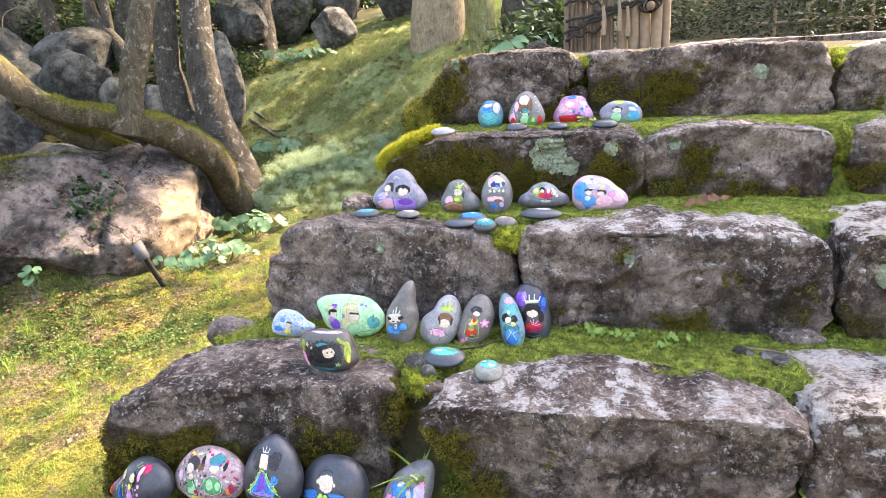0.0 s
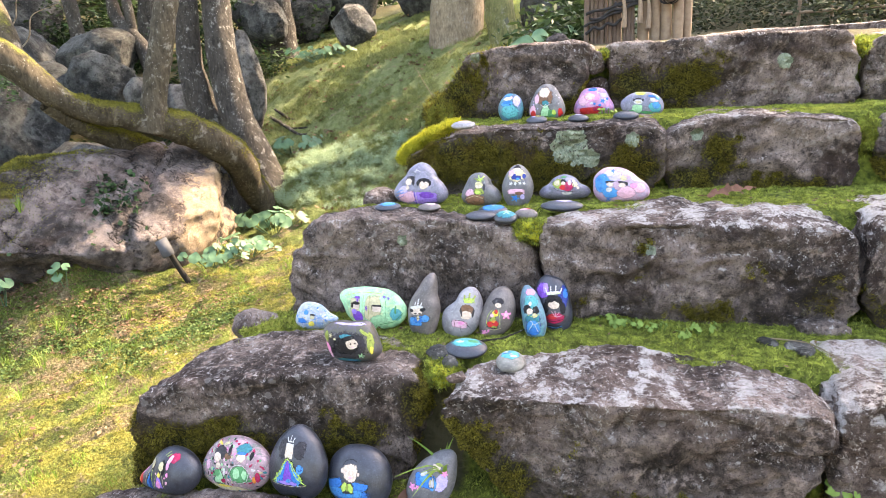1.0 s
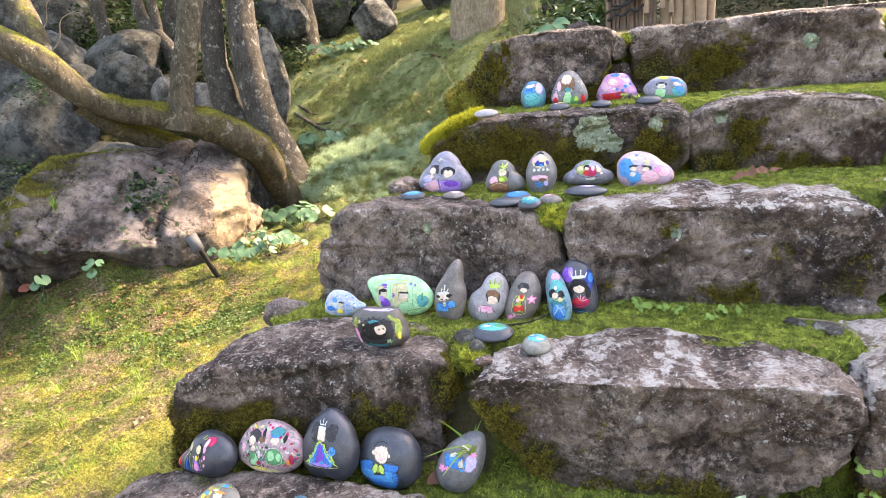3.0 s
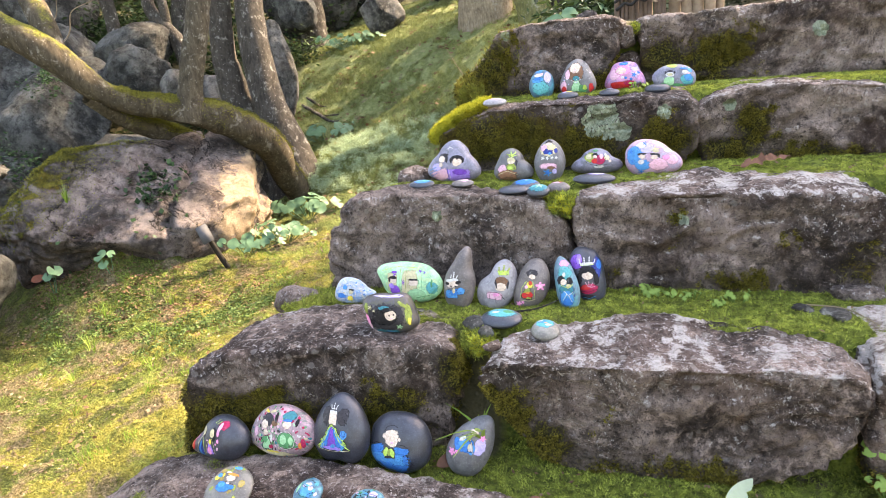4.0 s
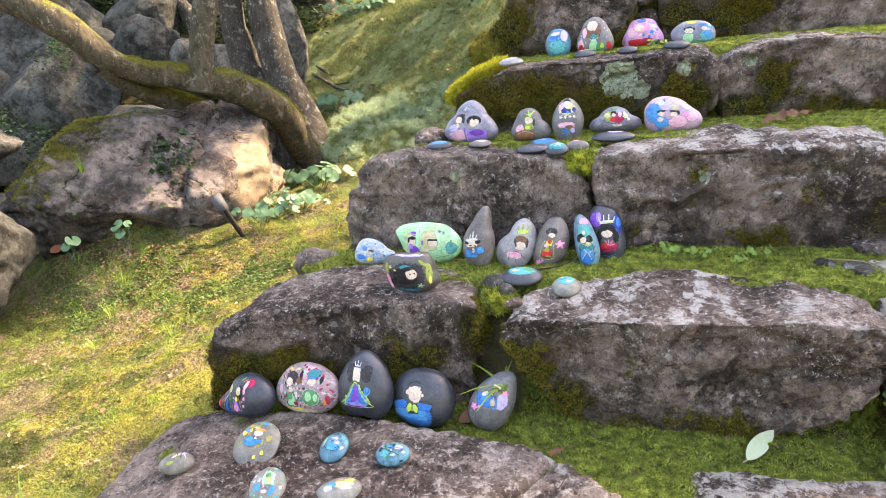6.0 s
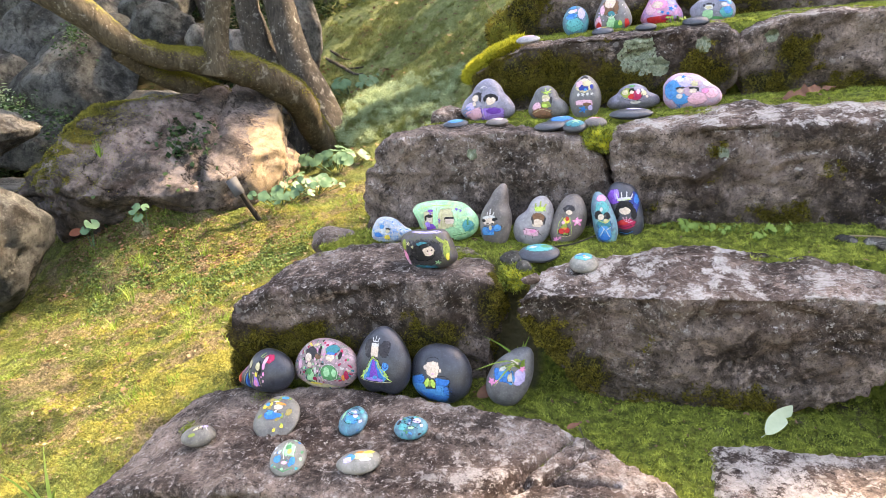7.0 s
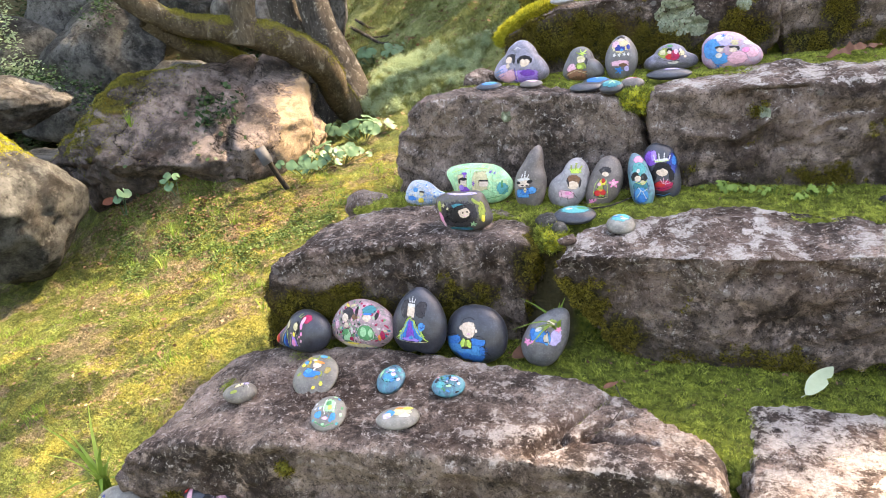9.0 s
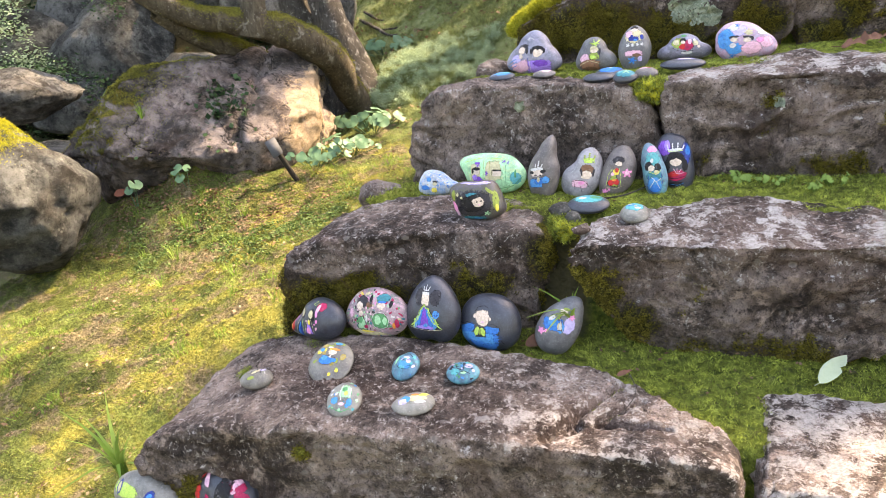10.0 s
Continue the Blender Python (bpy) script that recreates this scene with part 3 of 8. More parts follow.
    step_stone("1R", "large grey stone step with a jagged rim and pale flat top",
               [(-0.365, 0.54), (-0.3, 0.57), (-0.1, 0.565), (0.1, 0.568), (0.35, 0.575), (0.46, 0.572), (0.50, 0.53), (0.51, 0.46), (0.47, 0.38), (0.38, 0.30), (0.1, 0.24), (-0.1, 0.24), (-0.22, 0.30), (-0.31, 0.42), (-0.365, 0.49)],
               1.45, 0.27, lean=-0.10, moss=((-0.31, 0.42, 0.10, 0.10, 1.1), (-0.07, 0.47, 0.05, 0.05, 0.55), (0.05, 0.29, 0.35, 0.05, 0.7), (-0.20, 0.35, 0.10, 0.08, 0.9)), top=0.92, pale=0.45, rise=0.08, rough=1.0, rim=0.004, cell=0.007, back=((-0.36, 0.10), (-0.24, 0.20), (0.0, 0.27), (0.12, 0.28), (0.32, 0.23), (0.43, 0.17), (0.5, 0.12)))
    step_stone("1RR", "pale lichened stone block at the end of a step",
               [(0.52, 0.24), (0.50, 0.46), (0.53, 0.575), (0.7, 0.60), (1.6, 0.60), (1.66, 0.24)], 1.42, 0.36, WARM_STONE, lean=0.1, moss=((0.55, 0.3, 0.1, 0.08, 0.9),), top=1.25, pale=0.85)
    # The paler half of this top is partly painted sunlight, partly lichen.
    step_stone("0L", "broad flat lowest stone step with a cracked sunlit top",
               [(-1.38, -0.06), (-1.37, 0.17), (-1.30, 0.265), (-1.1, 0.318), (-0.6, 0.322), (-0.2, 0.305), (0.0, 0.292), (0.035, 0.25), (0.035, -0.04)],
               0.925, 0.42, WARM_STONE, slope=0.10, back=((-1.3, 0.48), (-0.66, 0.38), (-0.25, 0.31), (-0.1, 0.20), (0.03, 0.10)), moss=((-1.25, 0.10, 0.2, 0.05, 0.8), (-0.55, 0.08, 0.1, 0.06, 0.7)), top=0.5, pale=0.35, worn_or_sunlit=(-0.85, -0.3, 0.4), rough=0.8, cell=0.006,
               cracks=((-0.22, 1.22, -0.34, 0.99, 0.010), (-0.16, 1.17, -0.30, 1.02, 0.008), (-0.10, 1.09, -0.30, 1.06, 0.008)))
    step_stone("0R", "pale lichen-crusted lowest stone step",
               [(0.065, -0.04), (0.065, 0.24), (0.1, 0.28), (0.5, 0.292), (1.55, 0.28), (1.6, -0.06)], 0.97, 0.32, WARM_STONE, top=1.1, pale=0.8, rough=0.8)


build_stairs()


def rock(name, label, centre, size, turn=0.0, seed=0, material=GREY_ROCK, cuts=7, detail=5, moss=0.0, pale=0.3, tilt=0.0, rough=1.0, planes=(), bare=None, grooves=(), moss_side=None, lump=0.12):
    """A natural boulder: a ball with flat sides knocked off and a rough skin."""
    bm = bmesh.new()
    bmesh.ops.create_icosphere(bm, subdivisions=detail, radius=1.0)
    v = np.array([w.co[:] for w in bm.verts])
    rng = random.Random(seed)
    for n, far in planes:
        n = np.array(Vector(n).normalized())
        v = v - np.clip(v @ n - far, 0, None)[:, None] * n * 0.95
    for _ in range(cuts):
        n = Vector((rng.uniform(-1, 1), rng.uniform(-1, 1), rng.uniform(-0.5, 1))).normalized()
        n = np.array(n)
        d = v @ n - rng.uniform(0.68, 0.88)
        v = v - np.clip(d, 0, None)[:, None] * n * 0.9
    v = v * (1 + lump * fbm(v, 1.6, 3, seed) - 0.05 * rough * (1 - np.abs(fbm(v, 2.6, 4, seed + 12))) ** 4 - 0.022 * rough * (1 - np.abs(fbm(v, 5.5, 4, seed + 15))) ** 6 + 0.03 * fbm(v, 6, 3, seed + 4) * rough + 0.012 * fbm(v, 20, 3, seed + 7) * rough)[:, None]
    v = v * np.array(size)
    m = Euler((radians(tilt), 0, radians(turn))).to_matrix()
    v = v @ np.array(m).T
    for w, co in zip(bm.verts, v):
        w.co = co
    me = bm_mesh(name, bm)
    nn = normals(me)
    for n, far, width, deep in grooves:
        d = v @ np.array(Vector(n).normalized()) - far + 0.10 * fbm(v, 2.5, 4, seed + 31)
        v = v - nn * (deep * np.exp(-(d / width) ** 2))[:, None]
    if grooves:
        me.vertices.foreach_set("co", v.astype(np.float32).ravel())
        me.update()
    side = 1.0 if moss_side is None else smooth(moss_side[1], moss_side[1] + 0.35, v @ np.array(Vector(moss_side[0]).normalized()))
    add_values(me, "moss", moss * side * smooth(0.3, 0.85, nn[:, 2] + 0.25 * fbm(v, 4, 3, seed + 2)))
    # Tan added to one end, in place of the sunlight on it.
    worn_or_sunlit = 0.0 if bare is None else 1.5 * smooth(bare[1], bare[1] + 0.5, v @ np.array(Vector(bare[0]).normalized()) + 0.12 * fbm(v, 3, 3, seed + 33))
    add_values(me, "pale", pale * smooth(0.0, 0.7, nn[:, 2]) + worn_or_sunlit)
    ob = part(name, me, material)
    ob.location = centre
    return tagged(ob, label, "rock")


def tube(points, radii, seg=14, bend=6, rough=0.08, seed=0):
    """A tapered, knotty limb through the points: vertices and quads."""
    p, r = np.array(points, float), np.array(radii, float)
    s = np.r_[0, np.cumsum(np.linalg.norm(np.diff(p, axis=0), axis=1))]
    at = np.linspace(0, s[-1], (len(p) - 1) * bend + 1)
    q = np.stack([np.interp(at, s, p[:, k]) for k in range(3)], 1)
    for _ in range(3):
        q[1:-1] = 0.25 * q[:-2] + 0.5 * q[1:-1] + 0.25 * q[2:]
    rr = np.interp(at, s, r)
    t = np.gradient(q, axis=0)
    t /= np.linalg.norm(t, axis=1)[:, None]
    ref = np.array((0.31, 0.2, 0.93)) if abs(t[0, 2]) < 0.8 else np.array((1.0, 0.1, 0.05))
    a = np.cross(t, ref)
    a /= np.linalg.norm(a, axis=1)[:, None]
    b = np.cross(t, a)
    th = np.linspace(0, 2 * math.pi, seg, endpoint=False)
    ring = a[:, None, :] * np.cos(th)[None, :, None] + b[:, None, :] * np.sin(th)[None, :, None]
    v = (q[:, None, :] + ring * rr[:, None, None]).reshape(-1, 3)
    out = ring.reshape(-1, 3)
    k = np.repeat(rr, seg)
    v = v + out * (k * (rough * fbm(v, 5.0, 3, seed) + 0.5 * rough * fbm(v, 19, 2, seed + 3)))[:, None]
    n = len(q)
    i = (np.arange(n - 1)[:, None] * seg + np.arange(seg)[None, :]).ravel()
    j = (np.arange(n - 1)[:, None] * seg + (np.arange(seg)[None, :] + 1) % seg).ravel()
    f = np.stack([i, j, j + seg, i + seg], 1)
    return v, f


def leaf_quads(rng, at, size, droop=0.4, narrow=0.5):
    """Small folded leaves at the points: four corners each, in random directions."""
    n = len(at)
    th = rng.uniform(0, 2 * math.pi, n)
    el = rng.normal(0, droop, n)
    a = np.stack([np.cos(th) * np.cos(el), np.sin(th) * np.cos(el), np.sin(el)], 1)
    b = np.cross(a, rng.normal(0, 1, (n, 3)) * 0.6 + (0, 0, 1.0))
    b /= np.linalg.norm(b, axis=1)[:, None]
    L = size * rng.uniform(0.6, 1.3, n)[:, None]
    v = np.stack([at, at + a * L * 0.45 + b * L * narrow * 0.5, at + a * L, at + a * L * 0.45 - b * L * narrow * 0.5], 1).reshape(-1, 3)
    return v, np.arange(4 * n).reshape(-1, 4)


def leaf_cloud(rng, blobs, count, size, shell=0.55, **kind):
    """Leaves in clumps: the blobs are (x, y, z, rx, ry, rz); each holds a share of twig ends with leaves about them."""
    w = np.array([b[3] * b[4] * b[5] for b in blobs]) ** 0.67
    at = []
    for b, k in zip(blobs, np.maximum(3, (count * w / w.sum() / 14).astype(int))):
        d = rng.normal(0, 1, (k, 3))
        d /= np.linalg.norm(d, axis=1)[:, None]
        tips = np.array(b[:3]) + d * rng.uniform(shell, 1.0, (k, 1)) * np.array(b[3:])
        at.append((tips[:, None, :] + rng.normal(0, size * 1.1, (k, 14, 3))).reshape(-1, 3))
    return leaf_quads(rng, np.concatenate(at), size, **kind)


def tree(label, trunks, crown, leaf_count, leaf_size, bark, seed, leaves=LEAF_CANOPY):
    """trunks: (points, radii) of the stem and its limbs; crown: blobs of leaves high above."""
    top = new("tree")
    tagged(top, label, "tree")
    for k, (pts, rad) in enumerate(trunks):
        v, f = tube(pts, rad, 18 if rad[0] > 0.08 else 10, 8, 0.10, seed + k)
        part("trunk" if k == 0 else "limb", soup("trunk", v, f), bark, top)
    if crown:
        rng = np.random.default_rng(seed)
        v, f = leaf_cloud(rng, crown, leaf_count, leaf_size, 0.15)
        part("crown", soup("crown", v, f, False), leaves, top)
    return top


def crown_blobs(seed, centre, spread, count, size):
    rng = random.Random(seed)
    return [tuple(c + rng.uniform(-s, s) for c, s in zip(centre, spread)) + (size * rng.uniform(0.6, 1.2), size * rng.uniform(0.6, 1.2), size * rng.uniform(0.4, 0.7)) for _ in range(count)]


def at_ground(x, y):
    return float(ground_level(np.array([float(x)]), np.array([float(y)]))[0])


# ---- boulders ----
# The tan end is painted: its colour carries sunlight as well as bare stone.
rock("boulder", "huge tan boulder with moss, ivy and a sunlit end", (-4.05, 4.60, 0.20), (1.15, 0.85, 0.70), 41, 21, BOULDER, 2, 6, 1.1, 0.02, rough=0.75, moss_side=((-1, -0.1, 0.35), 0.05), bare=((1, 0.2, 0), 0.50),
     grooves=(((1, 0.25, 0.12), 0.55, 0.022, 0.085), ((0.6, -0.2, 0.8), 0.05, 0.016, 0.034), ((0.3, 0.1, -0.9), -0.22, 0.016, 0.030), ((0.8, -0.5, 0.5), 0.22, 0.012, 0.026), ((0.1, -0.5, 0.9), 0.42, 0.014, 0.028), ((-0.7, -0.4, 0.6), 0.30, 0.014, 0.030), ((0.9, 0.1, -0.4), -0.35, 0.013, 0.028)),
     planes=(((-0.1, -0.75, 0.65), 0.70), ((0.97, -0.2, 0.10), 0.84), ((0.0, 0.15, 1.0), 0.84), ((-0.75, -0.1, 0.65), 0.84), ((-0.45, -0.70, -0.56), 0.80), ((0.5, -0.5, 0.7), 0.80)))
# The dark stone partly stands in for half shade on this boulder.
rock("boulder", "grey boulder with a cap of golden moss", (-4.64, 3.02, 0.19), (0.57, 0.46, 0.60), 30, 5, DARK_ROCK, 8, 5, 0.3, 0.25)
rock("boulder", "flat brown boulder by the dark hollow", (-5.85, 4.20, 0.66), (0.62, 0.45, 0.24), 40, 8, GREY_ROCK, 6, 5, 0.1, 0.02)
for n, (x, y, z, sx, sy, sz, turn, mat) in enumerate((
        (-6.6, 6.4, 0.80, 0.80, 0.6, 0.62, 20, DARK_ROCK), (-7.6, 7.6, 1.2, 1.1, 0.9, 0.9, 70, DARK_ROCK), (-5.73, 7.0, 1.28, 0.52, 0.45, 0.42, 10, DARK_ROCK), (-5.1, 6.8, 1.15, 0.20, 0.2, 0.26, 60, GREY_ROCK), (-6.27, 7.7, 1.66, 0.52, 0.45, 0.40, 25, DARK_ROCK),
        (-8.2, 6.2, 0.7, 1.2, 0.8, 0.8, 35, DARK_ROCK), (-6.9, 5.9, 0.35, 0.6, 0.6, 0.4, 0, DARK_ROCK), (-5.0, 5.7, 0.58, 0.42, 0.35, 0.24, 50, DARK_ROCK),
        (-4.22, 7.6, 1.25, 0.24, 0.25, 0.62, 80, GREY_ROCK), (-3.65, 9.9, 1.93, 0.36, 0.3, 0.33, 10, GREY_ROCK), (-4.85, 9.6, 2.05, 0.30, 0.3, 0.34, 30, DARK_ROCK), (-5.2, 10.9, 2.2, 0.9, 0.6, 0.6, 30, DARK_ROCK),
        (-4.4, 11.6, 2.5, 0.7, 0.6, 0.6, 0, DARK_ROCK), (-2.8, 11.2, 2.35, 0.55, 0.5, 0.4, 60, DARK_ROCK), (-9.3, 9.0, 2.0, 1.4, 1.0, 1.1, 15, DARK_ROCK), (-5.4, 5.0, 0.0, 0.5, 0.4, 0.22, 15, DARK_ROCK), (-4.88, 7.2, 1.0, 0.26, 0.3, 0.34, 40, GREY_ROCK), (-6.4, 6.8, 1.36, 0.46, 0.4, 0.26, 5, DARK_ROCK),
        (-0.62, 9.0, 1.75, 0.60, 0.5, 0.75, 20, DARK_ROCK), (0.25, 9.6, 1.8, 0.8, 0.5, 0.8, 60, DARK_ROCK))):
    rock("boulder", "grey boulder in the shade of the wooded bank", (x, y, z), (sx, sy, sz), turn, 40 + n, mat, 17, 5, 0.35, 0.1, rough=0.6, lump=0.05)

# ---- trees ----
tree("leaning tree with a mossy limb lying over the boulder", [
    ([(-3.30, 6.15, -0.15), (-3.29, 5.95, 0.12), (-3.31, 5.75, 0.35), (-3.25, 5.6, 0.51), (-3.25, 5.4, 0.68), (-3.31, 5.15, 0.83), (-3.4, 4.95, 0.94), (-3.55, 4.8, 1.01), (-3.69, 4.65, 1.07), (-3.82, 4.5, 1.12), (-3.95, 4.38, 1.21), (-4.03, 4.28, 1.34), (-4.16, 4.2, 1.52), (-4.32, 4.1, 1.66), (-4.6, 3.98, 1.83), (-5.1, 3.8, 2.3)], [0.12, 0.128, 0.13, 0.136, 0.141, 0.14, 0.131, 0.114, 0.099, 0.092, 0.099, 0.109, 0.116, 0.114, 0.1, 0.06]),
    ([(-3.545, 4.8, 0.93), (-3.524, 4.8, 0.99), (-3.506, 4.82, 1.117), (-3.476, 4.85, 1.292), (-3.403, 4.9, 1.591), (-3.357, 5.0, 1.933), (-3.338, 5.1, 2.275), (-3.2, 5.15, 3.2), (-2.9, 5.3, 4.6)], [0.135, 0.130, 0.107, 0.094, 0.088, 0.090, 0.086, 0.07, 0.04]),
    ([(-4.035, 4.32, 1.20), (-3.997, 4.45, 1.079), (-3.94, 4.6, 0.972), (-3.855, 4.8, 0.861), (-3.754, 5.0, 0.745), (-3.66, 5.15, 0.60)], [0.073, 0.076, 0.082, 0.089, 0.092, 0.095]),
    ([(-4.09, 4.22, 1.47), (-4.214, 4.25, 1.691), (-4.319, 4.3, 1.859), (-4.411, 4.35, 1.989), (-4.5, 4.4, 2.3), (-4.5, 4.6, 3.2)], [0.05, 0.088, 0.083, 0.080, 0.070, 0.04])],
    crown_blobs(3, (-3.2, 5.2, 5.4), (1.3, 1.2, 0.6), 8, 0.6), 2600, 0.13, BARK_MOSSY, 31)
tree("twin-stemmed grey tree with pale bark patches", [
    ([(-3.45, 6.32, -0.4), (-3.46, 6.3, 0.1), (-3.509, 6.3, 0.421), (-3.564, 6.25, 0.721), (-3.659, 6.25, 1.122), (-3.725, 6.3, 1.511), (-3.767, 6.4, 2.056), (-3.8, 6.45, 2.7), (-3.6, 6.5, 3.6), (-3.4, 6.7, 5.0)], [0.36, 0.29, 0.235, 0.179, 0.160, 0.147, 0.135, 0.125, 0.10, 0.05]),
    ([(-3.6, 6.4, -0.3), (-3.876, 6.35, 0.574), (-4.01, 6.3, 0.967), (-4.091, 6.3, 1.426), (-4.064, 6.3, 1.809), (-4.033, 6.3, 2.074), (-4.05, 6.35, 2.7), (-4.2, 6.4, 3.6), (-4.3, 6.5, 5.0)], [0.21, 0.19, 0.152, 0.121, 0.114, 0.112, 0.10, 0.08, 0.05])],
    crown_blobs(4, (-3.9, 6.6, 5.8), (1.5, 1.4, 0.7), 9, 0.7), 3000, 0.14, BARK_GREY, 37)
tree("dark crooked tree among the shaded rocks", [
    ([(-5.75, 8.0, 1.45), (-5.832, 8.0, 1.712), (-6.028, 8.0, 1.926), (-6.191, 8.0, 2.13), (-6.204, 8.0, 2.375), (-6.3, 8.1, 3.4)], [0.13, 0.104, 0.096, 0.081, 0.073, 0.05]),
    ([(-5.99, 8.02, 1.90), (-5.967, 8.0, 2.02), (-5.992, 8.0, 2.356), (-6.05, 8.1, 3.3)], [0.07, 0.066, 0.058, 0.04])],
    crown_blobs(9, (-6.2, 8.3, 4.6), (1.0, 0.9, 0.6), 6, 0.6), 2000, 0.14, BARK_GREY, 39)
# Crown placed out of view to shade the rocks in the hollow.
tree("old pale-barked tree with a broad trunk", [([(-1.88, 8.85, 0.8), (-1.86, 8.83, 1.5), (-1.84, 8.80, 2.2), (-1.8, 9.0, 4.2), (-1.8, 9.8, 7.0)], [0.46, 0.36, 0.34, 0.26, 0.12])],
     crown_blobs(5, (-1.9, 10.2, 7.2), (1.5, 1.3, 0.7), 14, 0.9), 3600, 0.15, BARK_PALE, 41)
# Crown placed out of view to shade the big boulder's face.
tree("slim tree with a green mossy trunk", [([(-1.08, 7.95, 0.9), (-1.12, 7.93, 1.5), (-1.22, 7.9, 2.1), (-1.2, 7.8, 3.8), (-0.8, 7.6, 5.6)], [0.22, 0.18, 0.16, 0.12, 0.05])],
     crown_blobs(6, (-0.30, 8.20, 5.6), (0.78, 0.34, 0.35), 13, 0.42), 2800, 0.13, BARK_GREEN, 43)
# The last tree is added to dapple the upper lawn; crowns are unseen.
for n, (x, y, r, lx) in enumerate(((-4.85, 10.0, 0.17, 0.0), (-6.9, 9.6, 0.16, 0.25), (-7.4, 8.8, 0.10, -0.3), (-2.4, 12.8, 0.2, 0.1), (0.4, 11.5, 0.2, 0.1), (2.6, 8.5, 0.13, 0.12), (5.6, 12.6, 0.2, 0.0), (-8.5, 11.5, 0.22, 0.1), (-10.5, 8.0, 0.2, -0.2), (9.0, 9.0, 0.2, 0.0), (1.9, 14.2, 0.2, 0.1))):
    z = at_ground(x, y)
    tree("dark woodland tree on the bank", [([(x, y, z - 0.2), (x + lx * 0.3, y, z + 0.8), (x + lx, y + 0.05, z + 2.4), (x + lx * 1.5, y + 0.2, z + 5.0)], [r * 1.4, r, r * 0.85, r * 0.4])],
         (crown_blobs(60 + n, (x + lx * 1.5 + 0.6, y + 0.4, z + 5.0), (2.1, 2.1, 0.9), 30, 1.1) if n in (4, 10) else crown_blobs(60 + n, (x + lx * 1.5, y + 0.2, z + 5.6), (1.6, 1.5, 0.9), 9, 0.95)) if n != 5 else crown_blobs(65, (3.6, 8.4, 6.0), (0.5, 0.4, 0.4), 4, 0.4), 500 if n == 5 else 260 if n in (4, 10) else 4500, 0.17, BARK_GREY, 70 + n)

# An unseen tree added beside the stairs; its leaf clumps shade steps and lawn.
tree("unseen tree added to shade the steps", [([(6.4, 5.2, 0.9), (6.7, 5.6, 3.0), (6.2, 6.3, 5.2), (4.7, 6.4, 6.4)], [0.28, 0.22, 0.16, 0.08])],
     crown_blobs(11, (3.10, 5.45, 6.3), (0.40, 0.42, 0.3), 10, 0.36) + crown_blobs(13, (2.45, 6.45, 6.4), (0.75, 0.65, 0.3), 5, 0.17) + crown_blobs(14, (4.08, 5.95, 6.4), (0.34, 0.14, 0.25), 5, 0.24) + crown_blobs(15, (4.55, 6.02, 6.4), (0.42, 0.07, 0.2), 14, 0.17), 7000, 0.15, BARK_GREY, 91)


# ---- bushes and undergrowth ----
def undergrowth(name, label, blobs, count, size, material, seed, **kind):
    rng = np.random.default_rng(seed)
    v, f = leaf_cloud(rng, blobs, count, size, 0.3, **kind)
    ob = part(name, soup(name, v, f, False), material)
    return tagged(ob, label, "undergrowth", kind="stuff")


def bank_blobs(seed, count, x0, x1, y0, y1, size):
    rng = random.Random(seed)
    out = []
    for _ in range(count):
        x, y = rng.uniform(x0, x1), rng.uniform(y0, y1)
        s = size * rng.uniform(0.5, 1.3)
        out.append((x, y, at_ground(x, y) + s * 0.5, s, s, s * 0.8))
    return out


undergrowth("far_undergrowth", "dense dark green shrubs on the wooded bank", bank_blobs(1, 110, -16, 9, 12.5, 19, 1.0), 52000, 0.16, LEAF_SHRUB, 5)
undergrowth("shrubs", "dark leafy undergrowth on the shaded bank", bank_blobs(12, 60, -13, -4.8, 8.6, 13.0, 0.6), 30000, 0.10, LEAF_SHRUB, 16)
undergrowth("shrubs", "dark green shrubs between the boulders", bank_blobs(2, 60, -9.5, -4.7, 4.6, 9.5, 0.30), 34000, 0.07, LEAF_SHRUB, 6)
undergrowth("shrubs", "clipped evergreen hedge behind the stairs", bank_blobs(3, 40, 0.7, 4.8, 6.0, 9.5, 0.6), 30000, 0.05, LEAF_DULL, 7)
undergrowth("shrubs", "leafy bush beside the bamboo screen", bank_blobs(4, 9, -0.75, 0.0, 5.4, 7.0, 0.28), 4200, 0.10, LEAF_SHRUB, 8, narrow=0.35)
undergrowth("ground_cover", "pale feathery ground cover at the lawn's edge", bank_blobs(5, 230, -3.25, -2.1, 5.95, 7.15, 0.060), 52000, 0.016, LEAF_PALE, 9)


undergrowth("shrubs", "leafy weeds growing in front of the shaded rocks", [(x, y, z, 0.28, 0.25, 0.20) for x, y, z in ((-6.0, 5.35, 0.55), (-5.6, 5.6, 0.45), (-6.5, 5.2, 0.75), (-5.2, 5.3, 0.42), (-6.9, 5.0, 0.95), (-7.2, 5.4, 1.35), (-5.9, 4.9, 0.75), (-6.2, 6.1, 1.35))], 2400, 0.045, LEAF_IVY, 26)


undergrowth("shrubs", "small-leaved pale bush beside the shaded rocks", [(x, y, z, 0.30, 0.25, 0.26) for x, y, z in ((-7.2, 5.65, 0.85), (-7.0, 5.55, 0.55), (-7.5, 5.75, 1.25), (-7.4, 5.6, 0.6), (-7.9, 5.9, 1.0), (-7.7, 6.0, 1.6))], 2600, 0.050, LEAF_PALE, 27)


